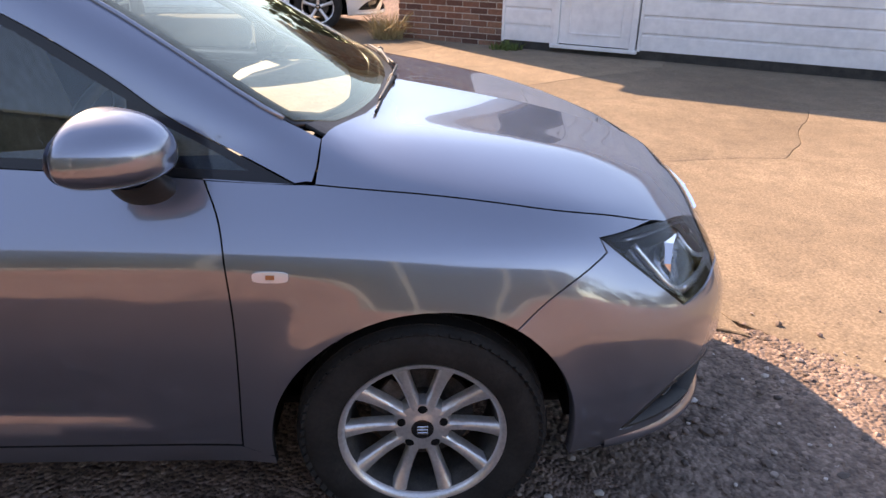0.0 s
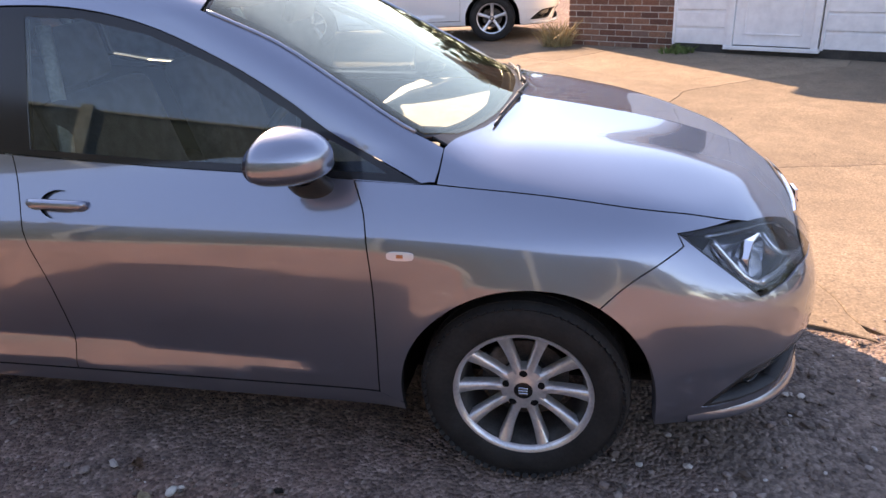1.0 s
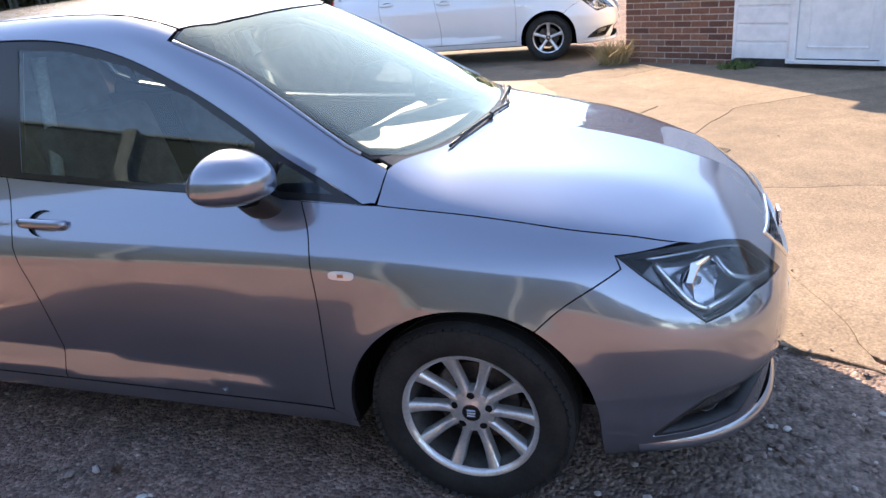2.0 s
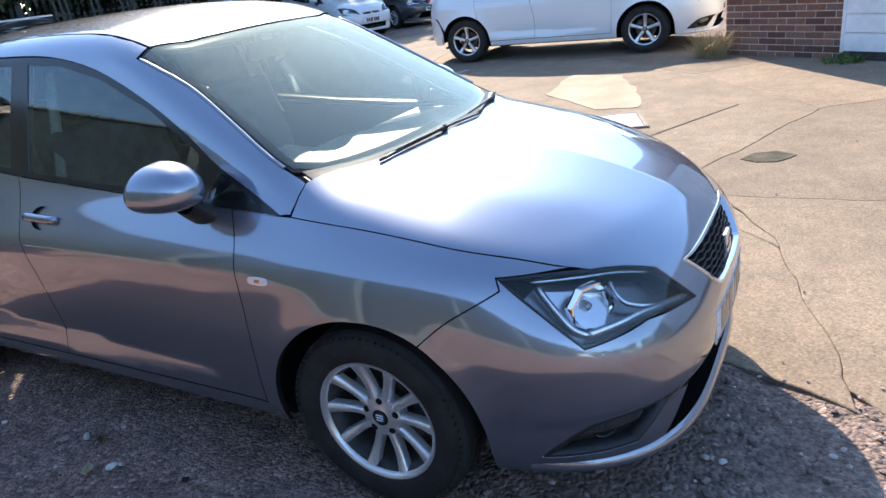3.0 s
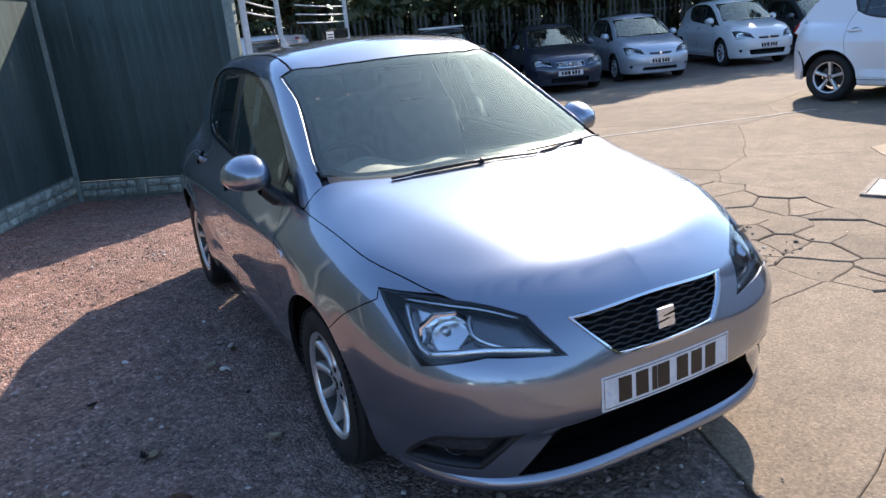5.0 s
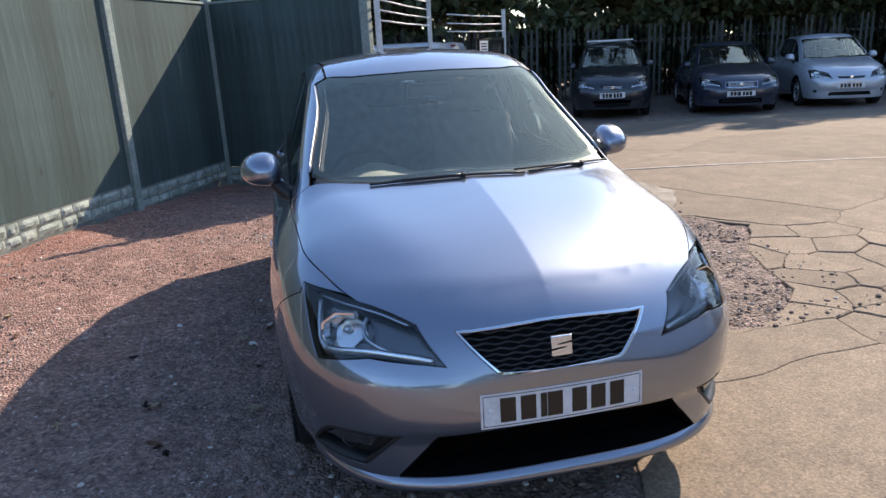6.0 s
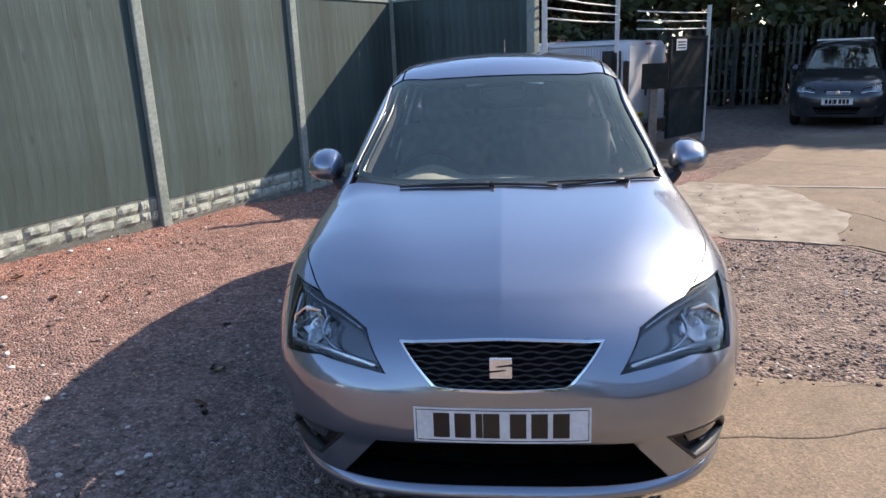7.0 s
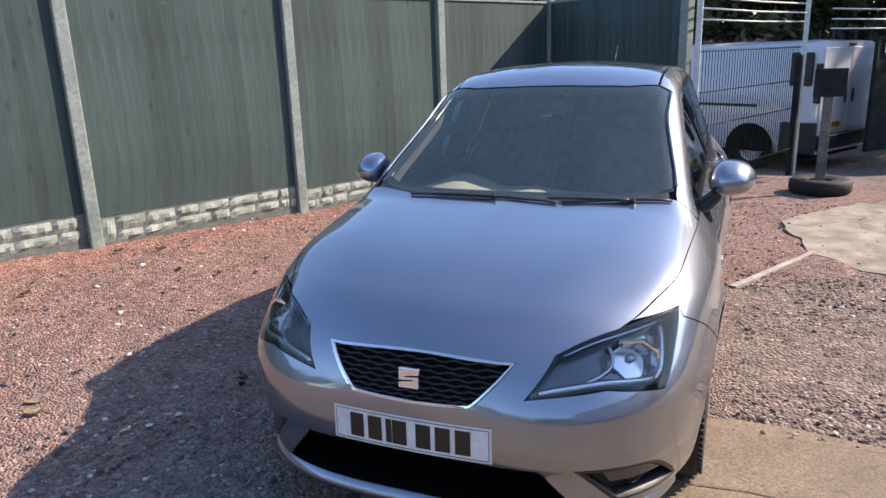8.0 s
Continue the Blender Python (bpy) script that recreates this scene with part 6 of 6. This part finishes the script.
def build_patches():
    """Later repairs of the paving: a smooth tan patch, a dark sheet in place of a broken hole, a flush pale edging, a
    straight seam.
    """
    pave = bpy.data.objects["pavement"]
    tan = spotted("tan_mortar_patch", (0.30, 0.225, 0.155), (0.40, 0.31, 0.225), 2.5, 0.9, bump=0.25, fine=30.0)
    sand = spotted("pale_sand", (0.20, 0.168, 0.13), (0.36, 0.315, 0.255), 5.0, 0.95, bump=0.8, fine=24.0)
    edging = spotted("pale_concrete_edging", (0.33, 0.29, 0.25), (0.45, 0.40, 0.35), 6.0, 0.9, bump=0.4)

    def sheet(name, loop, mat, rise, label, size=0.02):
        q = np.array(ragged(loop, 0.07, size))
        z = ground_z(q[:, 0], q[:, 1])
        bm = bmesh.new()
        top, low = [bm.verts.new((*p, h + rise)) for p, h in zip(q, z)], [bm.verts.new((*p, h - 0.02)) for p, h in zip(q, z)]
        bm.faces.new(top)
        for i in range(len(q)):
            bm.faces.new((top[i], low[i], low[(i + 1) % len(q)], top[(i + 1) % len(q)]))
        bmesh.ops.triangulate(bm, faces=[f for f in bm.faces if len(f.verts) > 4])
        bmesh.ops.recalc_face_normals(bm, faces=bm.faces)
        part(name, bm, mat, pave, label)

    sheet("mortar_patch", [(-1.77, 5.27), (-1.78, 6.35), (-1.15, 6.27), (-0.78, 5.4), (-0.57, 4.62), (-0.95, 4.53)], tan, 0.012, "smooth tan mortar patch")
    # the concrete is uncut: a flat dark sheet stands for the hole's shade
    sheet("broken_hole", [(0.55, 2.96), (0.63, 3.16), (0.78, 3.20), (0.92, 3.10), (0.80, 2.93), (0.65, 2.90)], DIRT_AND_HOLE, 0.0105, "dark broken hole in the concrete")
    sheet("edging", [(-2.28, 0.88), (-3.30, 1.44), (-3.28, 1.48), (-2.26, 0.925)], edging, 0.014, "pale flush concrete edging", 0.004)
    sheet("sand_spill", [(-2.56, 2.47), (-2.79, 1.76), (-3.28, 1.40), (-4.3, 1.26), (-5.3, 2.0), (-4.9, 2.7), (-3.6, 2.9)], sand, 0.013, "pale sandy spill on the concrete", 0.035)
    line = [(-5.0, 2.35), (-4.62, 3.85), (-4.0, 5.75), (-3.6, 7.1)]
    sheet("pale_joint", [(x - 0.022, y) for x, y in line] + [(x + 0.022, y) for x, y in line[::-1]], edging, 0.0115, "pale joint line across the concrete", 0.006)
    sheet("seam", [(-0.30, 3.43), (-0.01, 4.03), (0.31, 4.69), (0.325, 4.68), (0.01, 4.02), (-0.28, 3.42)], DIRT_AND_HOLE, 0.0095, "dirt-filled seam", 0.003)


def build_litter():
    """Fallen leaves and scraps on the gravel, each one its own thing."""
    rng = random.Random(17)
    brown = spotted("dry_brown_leaf", (0.10, 0.05, 0.03), (0.22, 0.12, 0.07), 40.0, 0.8)
    straw = spotted("pale_dry_leaf", (0.38, 0.30, 0.20), (0.55, 0.46, 0.33), 40.0, 0.8)
    black = spotted("dark_rotten_leaf", (0.020, 0.016, 0.014), (0.05, 0.04, 0.034), 40.0, 0.85)
    white = spotted("white_pebble", (0.58, 0.55, 0.50), (0.76, 0.73, 0.68), 30.0, 0.8)

    def leaf(at, size, mat, label):
        ob = thing("fallen_leaf", label, "leaf", (*at, float(ground_z(*at)) + 0.010), rng.uniform(0, 360), "fallen leaves")
        bm = bmesh.new()
        curl, twist = rng.uniform(0.15, 0.5), rng.uniform(-0.25, 0.25)
        rows = []
        for k in range(7):
            t = k / 6
            half = size * 0.34 * math.sin(math.pi * min(1.0, 0.08 + 0.92 * t)) ** 0.8 * (1 + 0.18 * math.sin(9 * t + size * 90))
            rows.append([bm.verts.new(((t - 0.5) * size, s * half, size * (curl * (abs(s) ** 1.5 * 0.45 + (t - 0.5) ** 2) + twist * s * (t - 0.5)))) for s in (-1, -0.5, 0, 0.5, 1)])
        for a, b in zip(rows, rows[1:]):
            for i in range(4):
                bm.faces.new((a[i], a[i + 1], b[i + 1], b[i]))
        bmesh.ops.solidify(bm, geom=bm.faces[:], thickness=0.0008)
        part("blade", smooth(bm, 60), mat, ob)
        part("stalk", tube(bmesh.new(), [(-0.48 * size, 0, 0.06 * size), (-0.75 * size, 0.05 * size, 0.0)], 0.0012, 5), mat, ob)

    for at, size, mat in (((-0.405, -1.459), 0.053, black), ((-0.978, -1.613), 0.043, black), ((-0.046, -1.377), 0.075, brown), ((-1.562, -3.30), 0.08, brown), ((-0.41, -3.35), 0.08, brown), ((-1.38, -3.55), 0.07, brown),
                          ((-1.29, -2.52), 0.06, brown), ((-1.24, -2.83), 0.06, brown), ((-0.72, -0.98), 0.037, black), ((-1.23, -0.93), 0.05, brown), ((0.03, -1.32), 0.043, black), ((-1.42, -2.30), 0.05, brown)):
        leaf(at, size, mat, "dark curled leaf fallen on the gravel" if mat is black else "brown dry leaf fallen on the gravel")
    for at, size in (((-0.395, -1.425), 0.06), ((0.56, -2.08), 0.085), ((0.64, -1.98), 0.08), ((0.25, -2.15), 0.05), ((-0.29, -1.797), 0.05), ((-1.12, -1.07), 0.065), ((-0.27, -0.99), 0.07), ((-1.547, -2.547), 0.05), ((-1.647, -2.95), 0.05), ((-1.779, -2.444), 0.05)):
        leaf(at, size, straw, "pale dry leaf fallen on the gravel")
    for x, y, r in ((-1.21, -3.15, 0.022), (-0.72, -3.07, 0.018), (-0.29, -2.45, 0.016), (-0.01, -2.08, 0.014), (-2.708, -3.30, 0.026), (-1.42, -1.44, 0.016), (-1.06, -1.02, 0.018), (-2.24, -3.35, 0.020), (-0.44, -2.58, 0.018), (-2.34, -3.10, 0.018), (-1.37, -2.75, 0.015)):
        stone = thing("white_pebble", "small white pebble lying on the gravel", "pebble", (x, y, float(ground_z(x, y)) + 0.006), rng.uniform(0, 360), "white pebbles")
        bm = bmesh.new()
        bmesh.ops.create_icosphere(bm, subdivisions=2, radius=r)
        for v in bm.verts:
            v.co = (v.co.x * 1.25, v.co.y * 0.85, v.co.z * 0.6 * (1 + 0.2 * math.sin(90 * v.co.x)))
        part("pebble", smooth(bm, 70), white, stone)


build_ground()
build_house()
build_fence()
build_gateway()
build_palisade()
build_trees()
build_plants()
build_manhole()
build_stones()
build_paving()
build_patches()
build_litter()


# ---- other vehicles ----
def repaint(root, label, swaps, words):
    """Gives a copied car its own colours and words."""
    root["label"] = label
    for ob in root.children_recursive:
        if ob.type == "MESH" and ob.material_slots and ob.material_slots[0].material in swaps:
            slot = ob.material_slots[0]
            fresh = swaps[slot.material]
            slot.link = "OBJECT"
            slot.material = fresh
        for a, b in words:
            if "label" in ob and a in ob["label"]:
                ob["label"] = ob["label"].replace(a, b)


def remove_parts(root, names):
    for ob in [o for o in root.children_recursive if o.name.split(".")[0] in names]:
        for o in [*ob.children_recursive, ob]:
            bpy.data.objects.remove(o)


def five_spoke(wheel_rim, x, sign):
    m = pose(x, sign * 0.735, AXLE_Z, -90 * sign, 0, 0)
    w = 0.092
    for k in range(5):
        a = 2 * math.pi * k / 5 + 0.3
        bm = bmesh.new()
        rows = []
        for t in np.linspace(0, 1, 6):
            rad = 0.03 + 0.165 * t
            half = 0.021 - 0.008 * t + 0.016 * t**4
            top = w * (0.56 + 0.22 * t**2)
            rows.append([bm.verts.new((rad, s * half * f, top - d)) for s, f, d in ((-1, 1.1, 0.04), (-1, 1.0, 0.006), (-1, 0.7, 0.0), (1, 0.7, 0.0), (1, 1.0, 0.006), (1, 1.1, 0.04))])
        for p, q in zip(rows, rows[1:]):
            for i in range(5):
                bm.faces.new((p[i], p[i + 1], q[i + 1], q[i]))
        bmesh.ops.recalc_face_normals(bm, faces=bm.faces)
        bmesh.ops.transform(bm, matrix=m @ Matrix.Rotation(a, 4, "Z"), verts=bm.verts)
        part("spoke", smooth(bm, 50), ALLOY, wheel_rim)


FACES = {
    # grille loop (degrees, z), bars, bright frame, bright bars, intake loop, height of the plate
    "black": ([(-17, 0.665), (0, 0.672), (17, 0.665), (11, 0.590), (0, 0.583), (-11, 0.590)], 3, False, True, [(-27, 0.375), (0, 0.382), (27, 0.375), (22, 0.255), (0, 0.25), (-22, 0.255)], 0.475),
    "dark blue": ([(-21, 0.690), (0, 0.697), (21, 0.690), (19, 0.572), (0, 0.565), (-19, 0.572)], 5, True, True, [(-26, 0.345), (0, 0.350), (26, 0.345), (26, 0.255), (0, 0.25), (-26, 0.255)], 0.452),
    "silver": ([(-20, 0.655), (0, 0.648), (20, 0.655), (15, 0.598), (0, 0.588), (-15, 0.598)], 2, True, False, [(-25, 0.330), (0, 0.335), (25, 0.330), (27, 0.262), (0, 0.258), (-27, 0.262)], 0.46),
    "white": ([(-18, 0.640), (0, 0.645), (18, 0.640), (16, 0.600), (0, 0.594), (-16, 0.600)], 2, False, False, [(-30, 0.370), (0, 0.375), (30, 0.370), (28, 0.262), (0, 0.258), (-28, 0.262)], 0.46),
}


def new_face(car, paint, word):
    """A bumper, grille and intake that set a parked car apart from the others."""
    remove_parts(car, ("front_bumper", "grille", "lower_intake", "fog_recess", "front_lip"))
    grille_at, bars, framed, bright, intake_at, plate_z = FACES[word]
    grille_at, intake_at = nose(dense(grille_at, 1.5)), nose(dense(intake_at, 1.5))
    panel("front_bumper", paint, car, nose_chart, nose(bumper_outline()), holes=[grille_at, intake_at], step=0.03, depth=0.03)
    grille = thing_part("grille", car, "dark grille with bright bars" if bright else "dark grille")
    panel("backing", CAVITY, grille, nose_chart, grille_at, step=0.03, inset=-0.004, lift=-0.03, depth=0.002)
    if framed:
        panel("chrome_frame", CHROME, grille, nose_chart, grille_at, holes=[shrunk(grille_at, 0.010)], step=0.02, lift=0.006, depth=0.02)
    low, high = min(q[1] for q in grille_at), max(q[1] for q in grille_at)
    for k in range(bars):
        z = low + (high - low) * (k + 1) / (bars + 1)
        wide = 0.82 * max(abs(q[0]) for q in grille_at) / NOSE
        run = on_skin(nose_chart, nose([(a, z) for a in np.linspace(-wide, wide, 24)]))
        part("grille_bar", smooth(tube(bmesh.new(), run - 0.008 * skin_normal(run), 0.006, 6)), CHROME if bright else BLACK, grille)
    c = on_skin(nose_chart, nose([(0.0, (low + high) / 2)]))[0]
    part("badge", smooth(lathe(bmesh.new(), [(0.0, 0.012), (0.030, 0.010), (0.038, 0.0), (0.038, -0.01)], 24, pose(*c, 0, 90, 0))), CHROME, grille, "plain round chrome badge")
    intake = thing_part("lower_intake", car, "black lower air intake")
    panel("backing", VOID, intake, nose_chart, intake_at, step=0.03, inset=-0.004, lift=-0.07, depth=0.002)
    for z in (0.28, 0.31):
        run = on_skin(nose_chart, nose([(a, z) for a in np.linspace(-24, 24, 24)]))
        part("intake_bar", smooth(tube(bmesh.new(), run - 0.03 * skin_normal(run), 0.005, 6)), BLACK, intake)
    for sign in (-1, 1):
        run = on_skin(nose_chart, nose([(sign * a, 0.36 - 0.01 * abs(a - 42)) for a in (38, 42, 46)]))[1]
        d = skin_normal(run[None])[0]
        part("fog_lamp", smooth(lathe(bmesh.new(), [(0.0, 0.010), (0.030, 0.006), (0.042, 0.0), (0.042, -0.02)], 20, look(run, run + d) @ pose(0, 0, 0, 180, 0, 0))), FOG_LENS, car)
    for ob in car.children:
        if ob.name.split(".")[0] == "number_plate":
            ob.location.z += plate_z - 0.463


def build_other_cars():
    heading = -24.0
    specs = (
        # label, paint, place of the front axle, heading, scale
        ("white five-door hatchback car with five-spoke alloys, beside the brick corner", car_paint("white_paint", (0.72, 0.73, 0.75), 0.0, 0.35), (-1.32, 8.72, 1.0), 3.0, (1.065, 1.06, 1.02), "white"),
        ("black hatchback car with roof bars, facing the yard", car_paint("black_paint", (0.012, 0.014, 0.020), 0.3, 0.3), (-12.1, 6.43, 0), heading, (0.98, 1.0, 1.06), "black"),
        ("dark blue saloon car parked before the palisade fence", car_paint("dark_blue_paint", (0.016, 0.022, 0.045), 0.3, 0.3), (-11.1, 8.75, 0), heading, (1.10, 1.03, 0.97), "dark blue"),
        ("silver hatchback car parked before the palisade fence", car_paint("silver_paint", (0.50, 0.53, 0.58), 0.45, 0.35), (-10.8, 11.1, 0), heading, (1.0, 1.0, 1.0), "silver"),
        ("white car-derived van parked at the end of the row", car_paint("dull_white_paint", (0.62, 0.63, 0.64), 0.0, 0.4), (-10.6, 14.45, 0), heading, (1.02, 1.0, 1.10), "white"),
        ("dark grey car parked beyond the white van", car_paint("dark_grey_paint", (0.05, 0.052, 0.058), 0.4, 0.3), (-10.3, 17.2, 0), heading, (1.0, 1.0, 1.02), "dark grey"),
    )
    for k, (label, paint, at, rz, scale, word) in enumerate(specs):
        z = float(ground_z(at[0], at[1])) + (0.012 if within(np.array([at[:2]]), PAVED)[0] else 0.0)
        root = copy_thing(hatchback, pose(at[0], at[1], z, 0, 0, rz))
        root.scale = scale
        tagged(root, label, "car", "parked cars")
        repaint(root, label, {PAINT: paint}, (("lilac-grey", word),))
        if k == 0:
            for ob in list(root.children_recursive):
                if ob.name.split(".")[0] == "spoke":
                    bpy.data.objects.remove(ob)
            rims = [ob for ob in root.children_recursive if ob.name.split(".")[0] == "rim"]
            for rim, (x, sign) in zip(rims, ((0.0, -1), (0.0, 1), (-WHEELBASE, -1), (-WHEELBASE, 1))):
                five_spoke(rim, x, sign)
                rim["label"] = "dark five-spoke alloy rim"
                for ob in rim.children:
                    if ob.name.split(".")[0] in ("rim_barrel", "hub"):
                        ob.material_slots[0].link = "OBJECT"
                        ob.material_slots[0].material = BLACK
        else:
            remove_parts(root, ("tread", "wheel_bolt", "cap_badge", "brake_caliper", "brake_disc"))
            if word in FACES:
                new_face(root, paint, word)
        if k == 1:
            for y in (-0.45, 0.45):
                part("roof_bar", boxed(-2.4, -1.1, y - 0.015, y + 0.015, 1.475, 1.50, 0.006, 2), BLACK, root)
            for x in (-1.3, -2.1):
                part("roof_bar", boxed(x - 0.03, x + 0.03, -0.52, 0.52, 1.50, 1.53, 0.006, 2), ALLOY, root)


def build_van():
    """A white panel van, seen from its rear corner; its own frame: x ahead from the tail, y to its left."""
    heading = math.degrees(math.atan2(-0.86, -0.51))
    van = thing("panel_van", "white panel van with twin rear doors behind the mesh fence", "van", (-9.98, 2.36, float(ground_z(-9.98, 1.0))), heading)
    white = car_paint("van_white_paint", (0.56, 0.575, 0.60), 0.0, 0.4)
    L, W, H = 4.78, 0.95, 1.94

    def section(x):
        """Half section at x: sill, belt, shoulder, roof edge, roof middle."""
        top = H - 0.03 * sstep(0.3, 0.0, x) - 0.20 * sstep(3.2, 3.9, x) - 0.75 * sstep(3.75, 4.55, x) - 0.25 * sstep(4.4, 4.78, x)
        w = W - 0.03 * sstep(0.12, 0.0, x) - 0.16 * sstep(4.1, 4.78, x)
        t = float(top)
        w = float(w)
        belt = min(1.02, t - 0.12)
        tuck = 0.05 + 0.06 * max(0.0, (t - 1.0))
        return [(w - 0.06, 0.30), (w - 0.005, 0.42), (w, 0.70), (w - 0.01, belt), (w - tuck, t - 0.13), (w - tuck - 0.06, t - 0.035), (w - tuck - 0.18, t), (0.0, t + 0.02)]

    xs = [0.0, 0.03, 0.12, 0.4, 0.7, 1.0, 1.4, 1.9, 2.4, 2.9, 3.2, 3.5, 3.75, 3.95, 4.15, 4.35, 4.55, 4.7, 4.78]
    bm = bmesh.new()
    rings = []
    for x in xs:
        s = section(x)
        loop = [(y, z) for y, z in s] + [(-y, z) for y, z in s[::-1][1:]]
        rings.append([bm.verts.new((x, y, z)) for y, z in loop])
    for a, b in zip(rings, rings[1:]):
        for i in range(len(a) - 1):
            bm.faces.new((a[i], a[i + 1], b[i + 1], b[i]))
    bm.faces.new(rings[0])
    bm.faces.new(rings[-1][::-1])
    bmesh.ops.recalc_face_normals(bm, faces=bm.faces)
    part("body", smooth(bm, 35), white, van)
    part("underside", boxed(0.1, 4.6, -0.80, 0.80, 0.22, 0.34), CAVITY, van)
    for sign in (-1, 1):
        part("side_moulding", boxed(0.9, 2.9, sign * W - 0.012, sign * W + 0.012, 0.98, 1.02, 0.004, 1), BLACK, van)
        part("cab_window", boxed(3.25, 3.9, sign * 0.90 - 0.02, sign * 0.90 + 0.02, 1.12, 1.58, 0.01, 2), GLOSS_BLACK, van)
        part("corner_panel", boxed(0.10, 0.42, sign * (W - 0.045) - 0.03, sign * (W - 0.045) + 0.03, 1.30, 1.78, 0.02, 2), BLACK, van)
        part("bumper_corner", boxed(-0.05, 0.5, sign * W - 0.05, sign * W + 0.015, 0.30, 0.78, 0.03, 2), BLACK, van)
        lamp = part("tail_lamp", boxed(-0.02, 0.06, sign * (W - 0.06) - 0.045, sign * (W - 0.06) + 0.03, 1.05, 1.62, 0.015, 2), GLOSS_BLACK if sign > 0 else RED_LENS, van)
        part("lens_band", boxed(-0.024, 0.05, sign * (W - 0.06) - 0.040, sign * (W - 0.06) + 0.026, 1.27, 1.38, 0.012, 2), GLOSS_BLACK if sign > 0 else PLATE_WHITE, lamp)
        door = part("rear_door", boxed(-0.022, 0.004, 0.008 if sign > 0 else -0.84, 0.84 if sign > 0 else -0.008, 0.62, 1.84, 0.02, 3), white, van)
        part("door_handle", boxed(-0.05, -0.02, sign * 0.12 - 0.025, sign * 0.12 + 0.025, 1.02, 1.22, 0.01, 2), BLACK, door)
        part("hinge", boxed(-0.035, -0.005, sign * 0.82 - 0.02, sign * 0.82 + 0.03, 1.55, 1.62, 0.006, 1), white, door)
        part("hinge", boxed(-0.035, -0.005, sign * 0.82 - 0.02, sign * 0.82 + 0.03, 0.80, 0.87, 0.006, 1), white, door)
        for x in (0.98, 3.95):
            wheel = thing_part("wheel", van, "black tyre on a grey steel wheel")
            m = pose(x, sign * 0.80, 0.33, -90 * sign, 0, 0)
            part("tyre", smooth(lathe(bmesh.new(), [(0.20, -0.09), (0.29, -0.1), (0.325, -0.07), (0.33, 0.0), (0.325, 0.07), (0.29, 0.10), (0.20, 0.09)], 40, m), 50), RUBBER, wheel)
            part("rim", smooth(lathe(bmesh.new(), [(0.0, 0.06), (0.06, 0.065), (0.08, 0.04), (0.15, 0.05), (0.19, 0.03), (0.205, 0.088)], 32, m), 40), ALLOY, wheel)
            bm = bmesh.new()
            rr = [[bm.verts.new((x + r * math.cos(radians(a)), sign * y, 0.33 + r * math.sin(radians(a)))) for a in range(-5, 186, 10)] for y, r in ((W + 0.004, 0.40), (W + 0.006, 0.37), (W - 0.02, 0.36), (0.55, 0.36))]
            for p, q in zip(rr, rr[1:]):
                for i in range(len(p) - 1):
                    bm.faces.new((p[i], p[i + 1], q[i + 1], q[i]))
            # the body is uncut: a flat dark fan stands for the shaded opening
            fan = bm.verts.new((x, sign * (W + 0.002), 0.30))
            for i in range(len(rr[1]) - 1):
                bm.faces.new((rr[1][i], rr[1][i + 1], fan))
            part("wheel_arch", smooth(bm), CAVITY, van)
    part("rear_bumper", smooth(boxed(-0.10, 0.10, -0.90, 0.90, 0.36, 0.58, 0.03, 3)), BLACK, van)
    yellow = spotted("yellow_number_plate", (0.60, 0.46, 0.04), (0.70, 0.54, 0.06), 8.0, 0.4)
    plate = part("number_plate", boxed(-0.034, -0.022, 0.18, 0.70, 0.66, 0.77, 0.003, 1), yellow, van, "yellow rear number plate with characters as plain bars")
    for k in range(7):
        part("character_bar", boxed(-0.0355, -0.034, 0.225 + 0.062 * k, 0.265 + 0.062 * k, 0.68, 0.75), GLOSS_BLACK, plate)
    part("brake_light", boxed(-0.03, 0.0, -0.10, 0.10, 1.855, 1.885, 0.006, 1), RED_LENS, van)


build_other_cars()
build_van()
